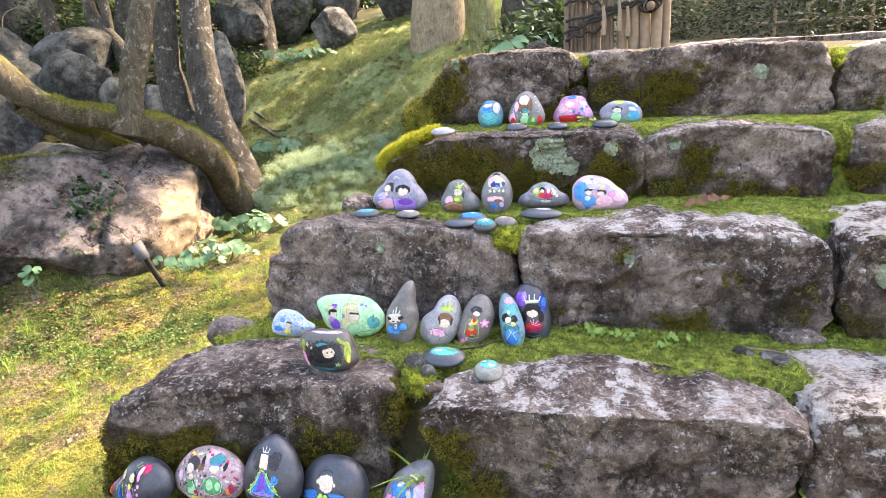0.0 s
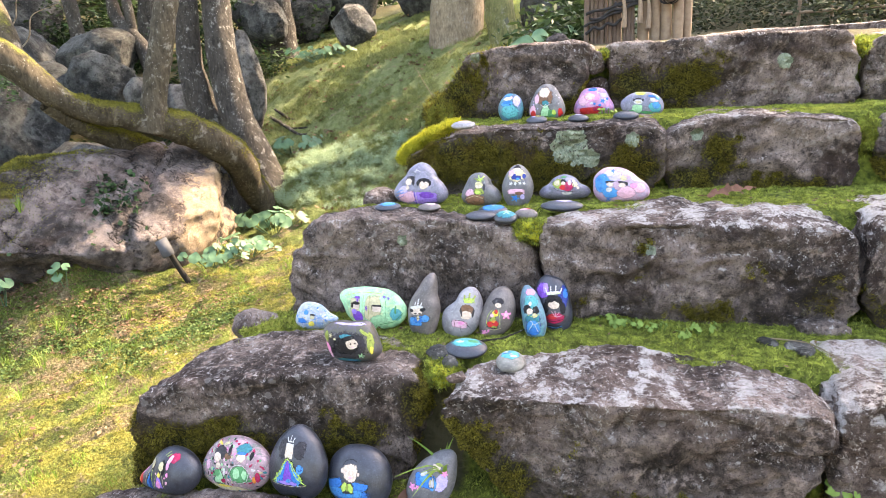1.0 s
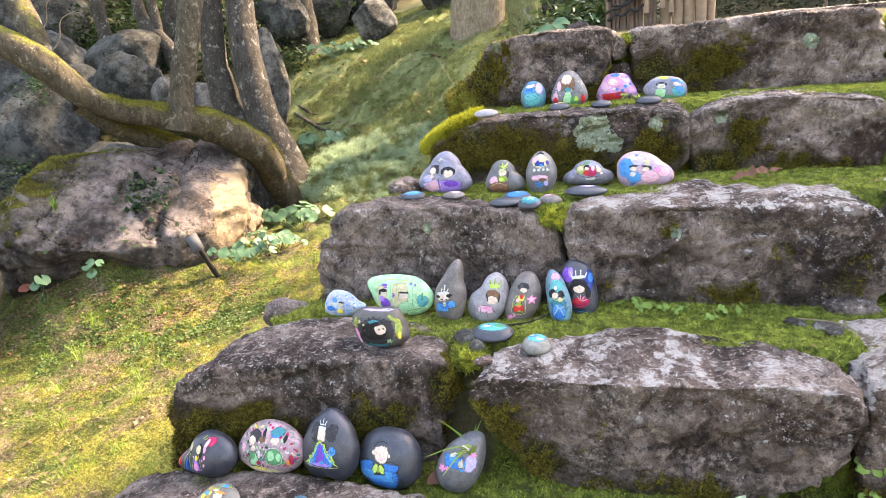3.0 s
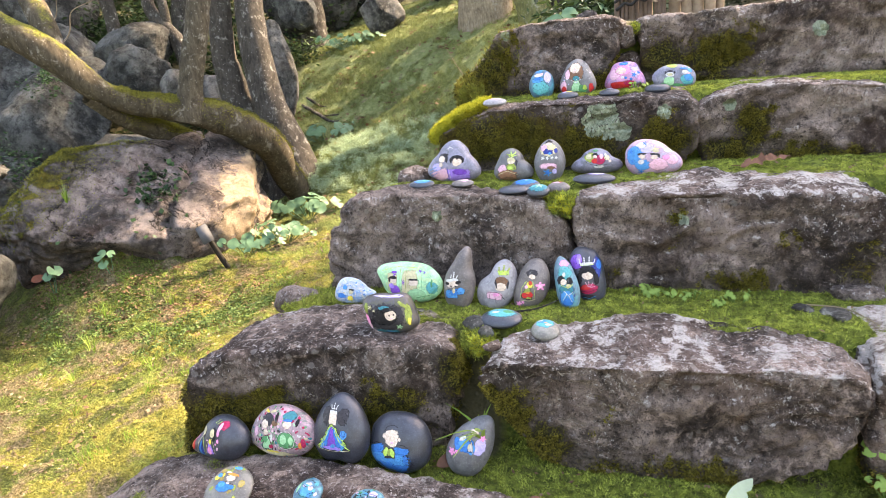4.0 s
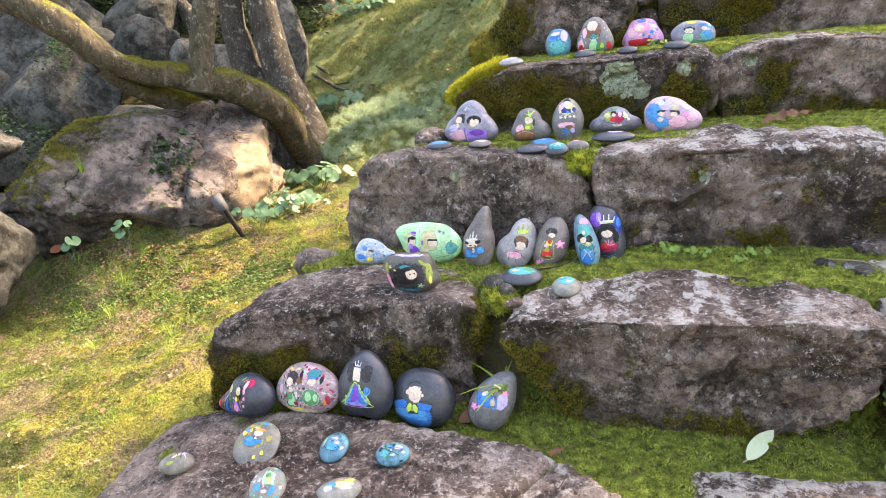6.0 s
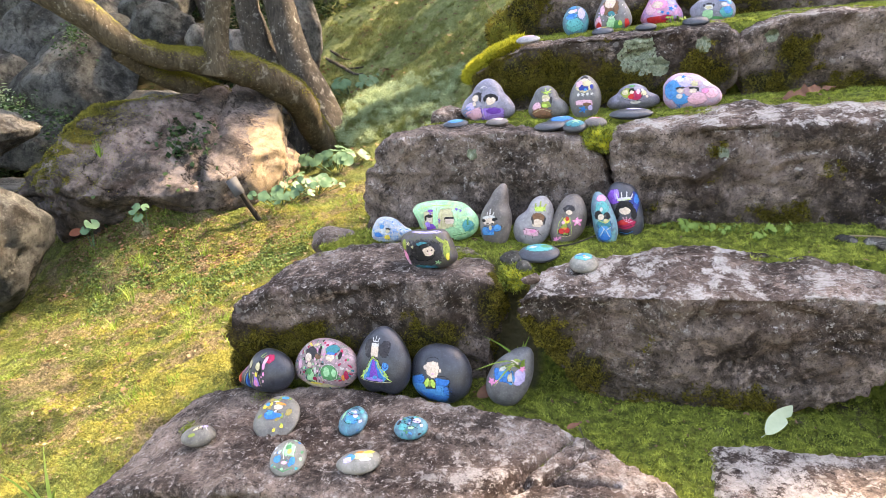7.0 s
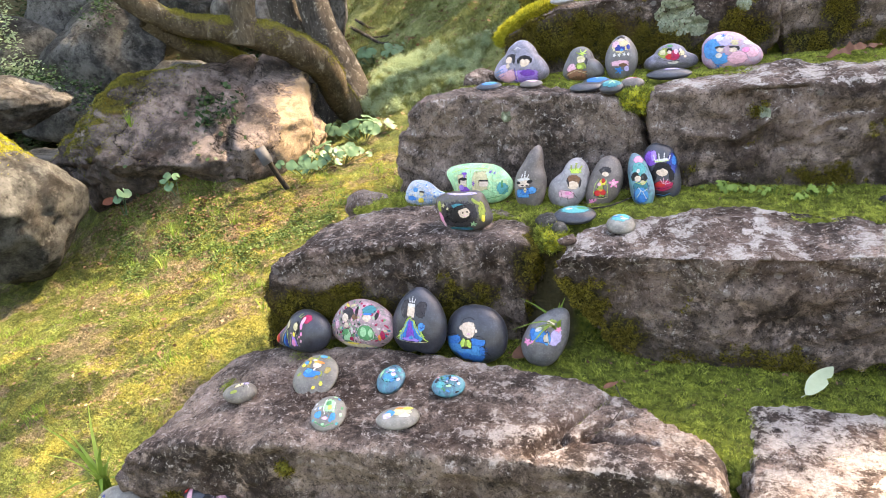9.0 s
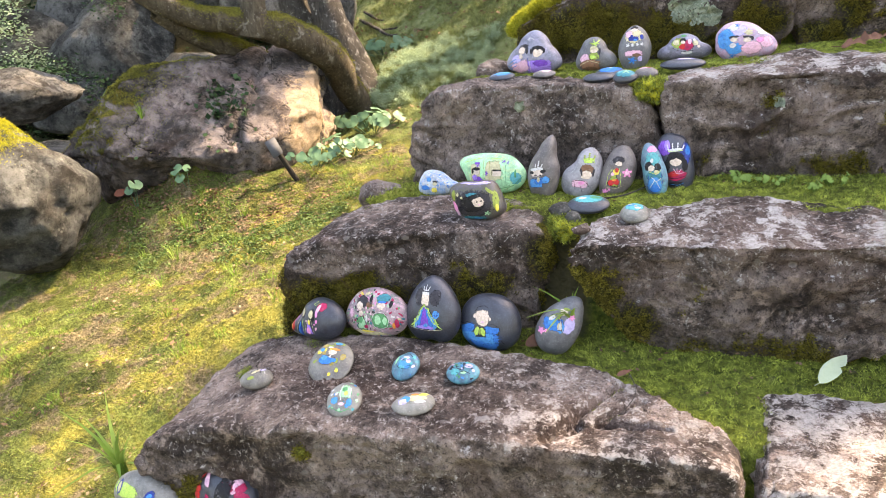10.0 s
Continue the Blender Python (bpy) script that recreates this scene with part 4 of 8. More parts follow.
def woods_blobs(seed, count):
    """Unseen woods added all round the garden to block sky light, but for the open side towards the sun's height."""
    rng, out = random.Random(seed), []
    for _ in range(count):
        a, d = rng.uniform(0, 2 * math.pi), rng.uniform(11, 17)
        x, y = d * math.cos(a), 2 + d * math.sin(a)
        if -9 < x < 5 and y > 8:
            continue
        out.append((x, y, at_ground(x, y) + rng.uniform(0, 7.0), 1.7, 1.7, 1.3))
    return out


undergrowth("far_woods", "unseen woods added all round to block sky light", woods_blobs(8, 190), 48000, 0.32, LEAF_SHRUB, 18)


# ---- fine moss and grass ----
def blades(name, label, x, y, z, height, width, material, seed, lean=0.5):
    """Fine blades, one triangle each, standing on the given points."""
    rng = np.random.default_rng(seed)
    n = len(x)
    th, h = rng.uniform(0, 2 * math.pi, n), height * rng.uniform(0.4, 1.4, n)
    bx, by = np.cos(th) * width / 2, np.sin(th) * width / 2
    tip = rng.normal(0, lean, (n, 2)) * h[:, None]
    foot = np.stack([x, y, z - 0.002], 1)
    off = np.stack([bx, by, 0 * bx], 1)
    v = np.stack([foot - off, foot + off, foot + np.stack([tip[:, 0], tip[:, 1], h], 1)], 1).reshape(-1, 3)
    ob = part(name, soup(name, v, np.arange(3 * n).reshape(-1, 3), False), material)
    return tagged(ob, label, "moss", kind="stuff")


def lawn_blades():
    rng = np.random.default_rng(12)
    n = 850000
    near = rng.random(n) < 0.72
    x = np.where(near, rng.uniform(-5.0, -0.9, n), rng.uniform(-4.8, -0.6, n))
    y = np.where(near, rng.uniform(0.2, 4.4, n), rng.uniform(4.0, 8.5, n))
    keep = x < left_edge(y) - 0.02
    keep &= fbm(np.stack([x, y, 0 * x], 1), 3.0, 4, 33) > -0.9
    x, y = x[keep], y[keep]
    blades("lawn_moss", "short yellow-green moss of the lawn", x, y, ground_level(x, y) + 0.001, 0.0095, 0.0042, LAWN_BLADES, 13, 1.0)


def upper_blades():
    rng = np.random.default_rng(17)
    x, y = rng.uniform(-5.2, -0.4, 300000), rng.uniform(5.6, 11.5, 300000)
    keep = (x < left_edge(y) - 0.05) & (fbm(np.stack([x, y, 0 * x], 1), 2.2, 4, 36) + 0.5 * fbm(np.stack([x, y, 0 * x], 1), 9, 3, 37) > -0.35)
    x, y = x[keep], y[keep]
    blades("lawn_moss", "longer green moss and grass of the upper lawn", x, y, ground_level(x, y), 0.030, 0.0085, LAWN_BLADES, 18, 0.6)


def tread_blades():
    rng = np.random.default_rng(14)
    x, y = rng.uniform(-1.2, 1.3, 520000), rng.uniform(1.02, 2.95, 520000)
    keep = (x > left_edge(y) - 0.05) & (fbm(np.stack([x, y, 0 * x], 1), 7.0, 4, 35) > -0.95)
    # No moss blades in the joint that is painted dark.
    keep &= ~((x > -0.48) & (x < -0.33) & (y > 1.46) & (y < 1.62))
    x, y = x[keep], y[keep]
    blades("step_moss", "green moss carpet on the treads of the stairs", x, y, ground_level(x, y) + 0.003, 0.0062, 0.0024, MOSS_BLADES, 15, 0.75)


def face_tufts():
    """Moss on the faces of the step stones, where they are mossy: small cushions of many fine shoots."""
    rng = np.random.default_rng(16)
    at, out = [], []
    for ob, v, nn, m in STONES.values():
        p = np.clip(m + 0.75 * fbm(v, 15, 4, 3, 0.7) - 0.66, 0, 0.5) * (nn[:, 1] < 0.3) * (m > 0.2)
        if p.sum() <= 0:
            continue
        heads = rng.choice(len(v), int(min(4500, p.sum() * 6.0)) + 1, p=p / p.sum())
        k = np.repeat(heads, 18)
        jit = rng.normal(0, 0.0045, (len(k), 3))
        flat = jit - nn[k] * (jit * nn[k]).sum(1)[:, None]
        dome = 0.008 * np.exp(-(np.linalg.norm(flat, axis=1) / 0.006) ** 2) - 0.002
        at.append(v[k] + flat + nn[k] * dome[:, None])
        out.append(nn[k] + flat * 60)
    at, out = np.concatenate(at), np.concatenate(out)
    n = len(at)
    d = out * 0.7 + rng.normal(0, 0.45, (n, 3)) + (0, 0, 0.15)
    d /= np.linalg.norm(d, axis=1)[:, None]
    h = 0.0060 * rng.uniform(0.4, 1.5, n)[:, None]
    s = np.cross(d, rng.normal(0, 1, (n, 3)))
    s *= 0.0014 / np.linalg.norm(s, axis=1)[:, None]
    v = np.stack([at - s, at + s, at + d * h], 1).reshape(-1, 3)
    ob = part("face_moss", soup("face_moss", v, np.arange(3 * n).reshape(-1, 3), False), FACE_MOSS)
    tagged(ob, "dark olive moss tufts clinging to the step stones", "moss", kind="stuff")


def grass_clumps():
    """Small tufts of longer grass, thickest at the boulder's foot."""
    rng = np.random.default_rng(41)
    cx = np.r_[rng.uniform(-4.3, -1.6, 230), rng.uniform(-3.9, -2.4, 110)]
    cy = np.r_[rng.uniform(0.9, 4.6, 230), rng.uniform(3.0, 4.2, 110)]
    keep = (cx < left_edge(cy) - 0.08) & (fbm(np.stack([cx, cy, 0 * cx], 1), 2.5, 3, 51) > -0.05)
    cx, cy = cx[keep], cy[keep]
    x = np.repeat(cx, 34) + rng.normal(0, 0.030, len(cx) * 34)
    y = np.repeat(cy, 34) + rng.normal(0, 0.030, len(cx) * 34)
    ob = blades("grass_clumps", "small tufts of green grass in the mossy lawn", x, y, ground_level(x, y), 0.042, 0.0045, GRASS, 52, 0.55)
    tagged(ob, "small tufts of green grass in the mossy lawn", "grass", kind="stuff")


def spiky_moss():
    """Long upright moss stems on the sloping end of the top stone."""
    ob, v, nn, m = STONES["4L"]
    rng = np.random.default_rng(19)
    p = np.exp(-((v[:, 0] + 0.54) / 0.10) ** 2 - ((v[:, 2] - 1.25) / 0.08) ** 2) * (nn[:, 1] < 0.2)
    k = rng.choice(len(v), 900, p=p / p.sum())
    d = nn[k] * 0.5 + rng.normal(0, 0.40, (900, 3)) + (0.1, -0.2, 0.6)
    d /= np.linalg.norm(d, axis=1)[:, None]
    s = np.cross(d, rng.normal(0, 1, (900, 3)))
    s *= 0.0018 / np.linalg.norm(s, axis=1)[:, None]
    tri = np.stack([v[k] - s, v[k] + s, v[k] + d * 0.034 * rng.uniform(0.4, 1.3, (900, 1))], 1).reshape(-1, 3)
    stems = part("spiky_moss", soup("spiky_moss", tri, np.arange(2700).reshape(-1, 3), False), LONG_MOSS)
    tagged(stems, "long yellow-green moss stems on a stone's end", "moss", kind="stuff")


spiky_moss()
grass_clumps()
lawn_blades()
upper_blades()
tread_blades()
face_tufts()


# ---- painted stones ----
PAINT = dict(
    skin=(0.58, 0.455, 0.36), white=(0.50, 0.48, 0.45), cream=(0.48, 0.42, 0.25), black=(0.015, 0.014, 0.015), coal=(0.035, 0.032, 0.036), blue=(0.012, 0.15, 0.42), sky=(0.03, 0.22, 0.46), teal=(0.02, 0.17, 0.20),
    aqua=(0.05, 0.30, 0.31), green=(0.06, 0.24, 0.10), mint=(0.26, 0.50, 0.28), lime=(0.36, 0.52, 0.10), olive=(0.22, 0.27, 0.06), yellow=(0.68, 0.52, 0.08), orange=(0.66, 0.22, 0.05), red=(0.50, 0.03, 0.03),
    crimson=(0.36, 0.02, 0.07), pink=(0.72, 0.24, 0.42), rose=(0.62, 0.35, 0.42), purple=(0.17, 0.06, 0.36), violet=(0.30, 0.18, 0.55), brown=(0.16, 0.08, 0.045), rust=(0.25, 0.125, 0.075), tawny=(0.30, 0.23, 0.07), navy=(0.02, 0.04, 0.20), lilac=(0.42, 0.36, 0.58))


def paint_material(name, colour):
    """Hand-brushed paint: streaky, ragged at its edge and worn through to the stone in places."""
    g = Nodes("paint_" + name, 0.42)
    at = g.local()
    n = g.noise(150, 6, 0.75, at, 0.6)
    c = g.mix(g.step(n, 0.32, 0.68), tuple(k * 0.66 for k in colour), tuple(min(1, k * 1.10) for k in colour))
    c = g.mix(g.calc('MULTIPLY', g.step(g.noise(45, 5, 0.7, at), 0.56, 0.70), 0.22), c, (0.36, 0.35, 0.34))
    g.bump(n, 0.3, 0.002)
    g.done(c)
    ragged = g.step(g.calc('ADD', g.value("rim"), g.calc('MULTIPLY', g.noise(210, 5, 0.75, at), 0.75)), 1.34, 1.20)
    worn_or_sunlit = g.step(g.noise(95, 7, 0.80, at), 0.66, 0.57)
    least = 0.78 if min(colour) > 0.2 else 0.40
    keep = g.calc('MULTIPLY', ragged, g.calc('ADD', least, g.calc('MULTIPLY', worn_or_sunlit, 0.96 - least)))
    bare = g.tree.nodes.new("ShaderNodeBsdfTransparent")
    m = g.tree.nodes.new("ShaderNodeMixShader")
    g.put(m.inputs[0], keep)
    g.tree.links.new(bare.outputs[0], m.inputs[1])
    g.tree.links.new(g.bsdf.outputs[0], m.inputs[2])
    g.tree.links.new(m.outputs[0], g.tree.nodes["Material Output"].inputs["Surface"])
    return g.mat


PAINTS = {name: paint_material(name, colour) for name, colour in PAINT.items()}


def pebble_material(name, colour, gloss=0.48, second=None):
    g = Nodes(name, gloss)
    g.bsdf.inputs["Specular IOR Level"].default_value = 0.5
    n, fine = g.noise(26, 6, 0.68), g.noise(240, 3, 0.65)
    scuff = g.step(g.noise(16, 8, 0.78), 0.50, 0.62)
    c = g.mix(g.step(n, 0.32, 0.70), tuple(k * 0.60 for k in colour), tuple(min(1, k * 1.35) for k in colour))
    if second:
        c = g.mix(g.calc('MULTIPLY', g.step(g.noise(34, 7, 0.76, twist=1.0), 0.48, 0.58), 0.8), c, second)
    c = g.mix(g.calc('MULTIPLY', g.step(fine, 0.54, 0.70), 0.5), c, tuple(min(1, k * 2.2) for k in colour))
    c = g.mix(g.calc('MULTIPLY', scuff, 0.30), c, tuple(min(1, k * 2.0) for k in colour))
    g.bump(g.calc('ADD', g.noise(70, 5, 0.65), g.calc('MULTIPLY', fine, 0.5)), 0.35, 0.004)
    return g.done(c, g.calc('ADD', gloss - 0.16, g.calc('MULTIPLY', n, 0.35)))


PEBBLE = {
    "slate": pebble_material("slate_pebble", (0.023, 0.026, 0.034), 0.34), "dusk": pebble_material("dusky_painted_pebble", (0.050, 0.043, 0.044), 0.42, (0.055, 0.050, 0.022)), "grey": pebble_material("grey_pebble", (0.09, 0.088, 0.09)), "dove": pebble_material("dove_grey_pebble", (0.17, 0.163, 0.17)),
    "brown": pebble_material("brown_grey_pebble", (0.095, 0.08, 0.073)), "pale": pebble_material("pale_pebble", (0.135, 0.127, 0.108)), "tan": pebble_material("tan_grey_pebble", (0.105, 0.095, 0.078)), "dotted": pebble_material("dotted_painted_pebble", (0.33, 0.36, 0.37), 0.42, (0.05, 0.17, 0.36)), "floral": pebble_material("flower_painted_pebble", (0.27, 0.17, 0.19), 0.42, (0.06, 0.10, 0.08)), "green": pebble_material("green_painted_pebble", (0.22, 0.46, 0.25), 0.45, (0.34, 0.42, 0.20)),
    "teal": pebble_material("teal_painted_pebble", (0.035, 0.10, 0.14), 0.4, (0.025, 0.20, 0.22)), "pink": pebble_material("pink_painted_pebble", (0.42, 0.17, 0.28), 0.42, (0.20, 0.16, 0.30)), "lilac": pebble_material("lilac_painted_pebble", (0.15, 0.145, 0.19), 0.42, (0.085, 0.085, 0.10)),
    "blue": pebble_material("blue_painted_pebble", (0.07, 0.13, 0.17), 0.42, (0.06, 0.22, 0.23)), "rose": pebble_material("rose_painted_pebble", (0.31, 0.19, 0.25), 0.42, (0.25, 0.24, 0.31))}


# Outlines of the larger stones: how far they reach every 30 degrees, from the right, anticlockwise, in half widths and half heights.
REACH = {}
REACH[1] = (1.0, 1.0, 1.0, 0.97, 0.78, 0.62, 0.74, 1.16, 0.98, 0.95, 1.0, 1.0)
REACH[2] = (1.0, 1.0, 1.0, 1.0, 0.95, 0.88, 0.92, 1.02, 0.95, 0.97, 0.95, 0.98)
REACH[3] = (1.0, 0.92, 0.93, 1.0, 0.93, 0.92, 1.0, 1.10, 1.05, 0.88, 1.05, 1.08)
REACH[4] = (1.0, 1.0, 1.0, 0.98, 1.02, 1.03, 0.98, 1.03, 1.0, 0.98, 1.02, 1.05)
REACH[5] = (0.95, 1.0, 1.12, 0.9, 0.75, 0.78, 0.92, 1.10, 1.08, 1.0, 1.0, 0.95)
REACH[6] = (1.0, 0.70, 0.75, 0.95, 1.12, 1.0, 0.98, 1.12, 1.10, 0.90, 0.85, 0.85)
REACH[7] = (1.0, 0.95, 0.98, 0.95, 1.05, 1.20, 0.93, 0.90, 0.93, 0.97, 1.03, 1.03)
REACH[8] = (0.95, 0.85, 1.15, 0.88, 0.68, 0.72, 0.92, 1.05, 1.05, 1.0, 1.05, 1.0)
REACH[9] = (1.0, 1.12, 1.12, 0.85, 0.56, 0.62, 0.92, 1.12, 1.10, 1.0, 0.95, 0.95)
REACH[10] = (0.95, 1.05, 1.12, 0.95, 0.75, 0.68, 0.75, 1.0, 1.18, 0.95, 0.85, 0.88)
REACH[11] = (0.85, 0.70, 0.75, 0.90, 1.12, 0.95, 0.75, 0.75, 0.85, 0.95, 1.15, 1.10)
REACH[12] = (0.92, 0.90, 0.98, 1.0, 1.15, 1.12, 0.92, 0.80, 0.85, 0.95, 1.15, 1.10)
REACH[13] = (0.92, 0.93, 1.08, 0.90, 1.05, 1.17, 0.97, 1.0, 1.16, 1.0, 1.10, 1.13)
REACH[14] = (0.85, 0.68, 0.82, 1.0, 0.84, 0.70, 0.88, 1.14, 1.02, 0.95, 1.02, 1.14)
REACH[15] = (0.85, 0.62, 0.78, 1.0, 1.0, 0.85, 0.90, 1.10, 1.05, 0.95, 1.0, 1.15)
REACH[17] = (0.95, 0.70, 0.85, 1.0, 0.85, 0.70, 0.90, 1.08, 0.90, 0.85, 0.90, 1.08)
REACH[18] = (0.92, 0.72, 0.78, 0.95, 1.10, 1.05, 0.97, 1.05, 1.08, 0.95, 1.04, 1.12)
REACH[20] = (0.90, 0.80, 0.90, 1.0, 0.92, 0.82, 0.90, 1.10, 1.05, 0.95, 1.05, 1.10)
REACH[21] = (0.92, 0.82, 1.0, 1.0, 1.02, 0.85, 0.92, 1.12, 1.0, 0.95, 1.0, 1.12)


class Pebble:
    """A flattened river pebble, seen on its broad face. Without an outline of its own it is an egg: point > 0 narrows its top."""

    def __init__(self, width, height, thick, point=0.0, seed=0):
        self.w, self.h, self.t, self.seed = width / 2, height / 2, thick / 2, seed
        a = np.radians(np.arange(12) * 30)
        egg = (1 - point * np.sin(a)) * (1 + 0.05 * value_noise(np.stack([np.cos(a), np.sin(a), 0 * a + seed], 1) * 1.7, seed))
        self.reach = np.array(REACH[seed]) if seed in REACH else egg

    def reach_at(self, th):
        """The outline's reach at an angle, gliding between its twelve values."""
        q = (th / (2 * math.pi) * 12) % 12
        i = np.floor(q).astype(int)
        t = q - i
        a, b, c, e = (self.reach[(i + k) % 12] for k in (-1, 0, 1, 2))
        return 0.5 * (2 * b + (c - a) * t + (2 * a - 5 * b + 4 * c - e) * t ** 2 + (3 * b - a - 3 * c + e) * t ** 3)

    def outline(self, th):
        r = self.reach_at(th)
        return r * np.cos(th) * self.w, r * np.sin(th) * self.h

    def height_at(self, u, v):
        """How far the face stands out at a place (u, v) in metres, and how near that is to the rim."""
        s = np.hypot(u / self.w, v / self.h) / self.reach_at(np.arctan2(v / self.h, u / self.w))
        return self.t * (1 - np.clip(s, 0, 1) ** 2.6) ** 0.55, s

    def mesh(self):
        seg = 56
        th = np.linspace(0, 2 * math.pi, seg, endpoint=False)
        ou, ov = self.outline(th)
        S = list(np.sin(np.linspace(0.002, math.pi / 2, 16)))
        rings = [(s, 1) for s in S] + [(s, -1) for s in S[-2::-1]]
        v = []
        for s, side in rings:
            n = self.t * (1 - min(1, s) ** 2.6) ** 0.55 * side
            v.append(np.stack([ou * s, 0 * ou - n, ov * s], 1))
        v = np.concatenate(v)
        R = len(rings)
        i = (np.arange(R - 1)[:, None] * seg + np.arange(seg)[None, :]).ravel()
        j = (np.arange(R - 1)[:, None] * seg + (np.arange(seg)[None, :] + 1) % seg).ravel()
        f = np.stack([i, i + seg, j + seg, j], 1)
        return soup("painted_stone", v, f)

    def patch(self, u, v, ru, rv, turn=0.0, shape="oval", lift=0.0009):
        """A painted patch that lies on the face; u, v, ru, rv count in half widths and half heights."""
        th = np.linspace(0, 2 * math.pi, 28, endpoint=False)
        c, s = np.cos(th), np.sin(th)
        if shape == "robe":
            c, s = np.sign(c) * np.abs(c) ** 0.6 * (0.2 + 0.8 * ((1 - s) / 2) ** 1.3), np.maximum(s, -0.8)
        elif shape == "box":
            c, s = np.sign(c) * np.abs(c) ** 0.4, np.sign(s) * np.abs(s) ** 0.4
        elif shape == "flower":
            k = 0.74 + 0.26 * np.cos(5 * th)
            c, s = c * k, s * k
        elif shape == "star":
            k = 0.62 + 0.38 * np.cos(5 * th)
            c, s = c * k, s * k
        elif shape == "crown":
            s = np.where(s > 0, s * (0.55 + 0.45 * np.cos(9 * (th - math.pi / 2))), s * 0.55)
        a = radians(turn)
        q = np.stack([np.cos(th), np.sin(th), 0 * th + u * 9 + v * 5], 1)
        wob = 1 + 0.10 * value_noise(q * 2, self.seed + 2) + 0.09 * value_noise(q * 5, self.seed + 3)
        du, dv = c * wob * ru * self.w, s * wob * rv * self.h
        du, dv = du * math.cos(a) - dv * math.sin(a), du * math.sin(a) + dv * math.cos(a)
        U, V = [np.array([u * self.w])], [np.array([v * self.h])]
        for k in (0.25, 0.5, 0.75, 1.0):
            U.append(u * self.w + du * k)
            V.append(v * self.h + dv * k)
        U, V = np.concatenate(U), np.concatenate(V)
        n, s = self.height_at(U, V)
        over = np.maximum(1, s / 0.96)
        U, V = U / over, V / over
        n, s = self.height_at(U, V)
        verts = np.stack([U, -n - lift, V], 1)
        e = np.arange(28)
        f = [np.stack([0 * e, 1 + e, 1 + (e + 1) % 28], 1)]
        for k in range(3):
            a0, b0 = 1 + 28 * k, 1 + 28 * (k + 1)
            f.append(np.stack([a0 + e, b0 + e, b0 + (e + 1) % 28], 1))
            f.append(np.stack([a0 + e, b0 + (e + 1) % 28, a0 + (e + 1) % 28], 1))
        me = soup("painted_patch", verts, np.concatenate(f))
        add_values(me, "rim", np.r_[0.0, np.repeat((0.25, 0.5, 0.75, 1.0), 28)])
        return me

    def stroke(self, points, width, lift):
        """A brush line over the face through the points, in half widths and half heights; its width in metres."""
        p = np.array(points, float) * (self.w, self.h)
        at = np.r_[0, np.cumsum(np.linalg.norm(np.diff(p, axis=0), axis=1))]
        n = max(8, 6 * len(p))
        k = np.linspace(0, at[-1], n)
        q = np.stack([np.interp(k, at, p[:, 0]), np.interp(k, at, p[:, 1])], 1)
        for _ in range(2):
            q[1:-1] = 0.25 * q[:-2] + 0.5 * q[1:-1] + 0.25 * q[2:]
        d = np.gradient(q, axis=0)
        d /= np.linalg.norm(d, axis=1)[:, None] + 1e-9
        side = np.stack([-d[:, 1], d[:, 0]], 1) * (width / 2 * (0.75 + 0.35 * np.sin(np.arange(n) * 1.7 + self.seed)))[:, None]
        rows = []
        for e in (-1, 0, 1):
            r = q + side * e
            h, far = self.height_at(r[:, 0], r[:, 1])
            r = r / np.maximum(1, far / 0.96)[:, None]
            h, far = self.height_at(r[:, 0], r[:, 1])
            rows.append(np.stack([r[:, 0], -h - lift, r[:, 1]], 1))
        i = np.arange(n - 1)
        f = np.concatenate([np.stack([i + n * e, i + 1 + n * e, i + 1 + n * (e + 1), i + n * (e + 1)], 1) for e in (0, 1)])
        me = soup("painted_line", np.concatenate(rows), f)
        add_values(me, "rim", np.r_[np.full(n, 0.8), np.zeros(n), np.full(n, 0.8)])
        return me


def painted_stone(label, shape, stone, place, patches, lean=18.0, yaw=0.0, spin=0.0, flat=False, group="painted stones on the stairs"):
    """shape: arguments of Pebble; place: the point at its foot; patches: (colour, u, v, ru, rv, turn, form). flat: it lies with its painted face up."""
    p = Pebble(*shape)
    ob = part("painted_stone", p.mesh(), PEBBLE[stone])
    x, y, z = place
    if flat:
        m = Matrix.Translation((x, y, z + p.t * 0.92)) @ pose(0, 0, 0, 0, 0, yaw) @ pose(0, 0, 0, -90 + lean) @ pose(0, 0, 0, 0, -spin, 0)
    else:
        m = Matrix.Translation((x, y, z - 0.006)) @ pose(0, 0, 0, 0, 0, yaw) @ pose(0, 0, 0, -lean) @ Matrix.Translation((0, p.t * 0.6, p.h)) @ pose(0, 0, 0, 0, -spin, 0)
    ob.matrix_world = m
    tagged(ob, label, "painted stone", group)
    for k, (colour, u, v, ru, rv, *rest) in enumerate(patches):
        lift = 0.0007 + 0.0024 * k / max(14, len(patches))
        if colour == "line":
            part("painted_line", p.stroke(rest, rv, lift), PAINTS[u], ob)
            continue
        turn, form = (list(rest) + [0.0, "oval"][len(rest):])[:2]
        if form == "robe" and not any("robe" in q for q in patches[:k]):
            part("painted_outline", p.patch(u, v, ru + 0.035, rv + 0.03, turn, form, lift - 0.0001), PAINTS["black"], ob)
        part("painted_patch", p.patch(u, v, ru, rv, turn, form, lift), PAINTS[colour], ob)
    return ob


def line(colour, width, *points):
    """A brush line for a list of patches; its width in millimetres."""
    return ("line", colour, 0, 0, width * 0.001, *points)


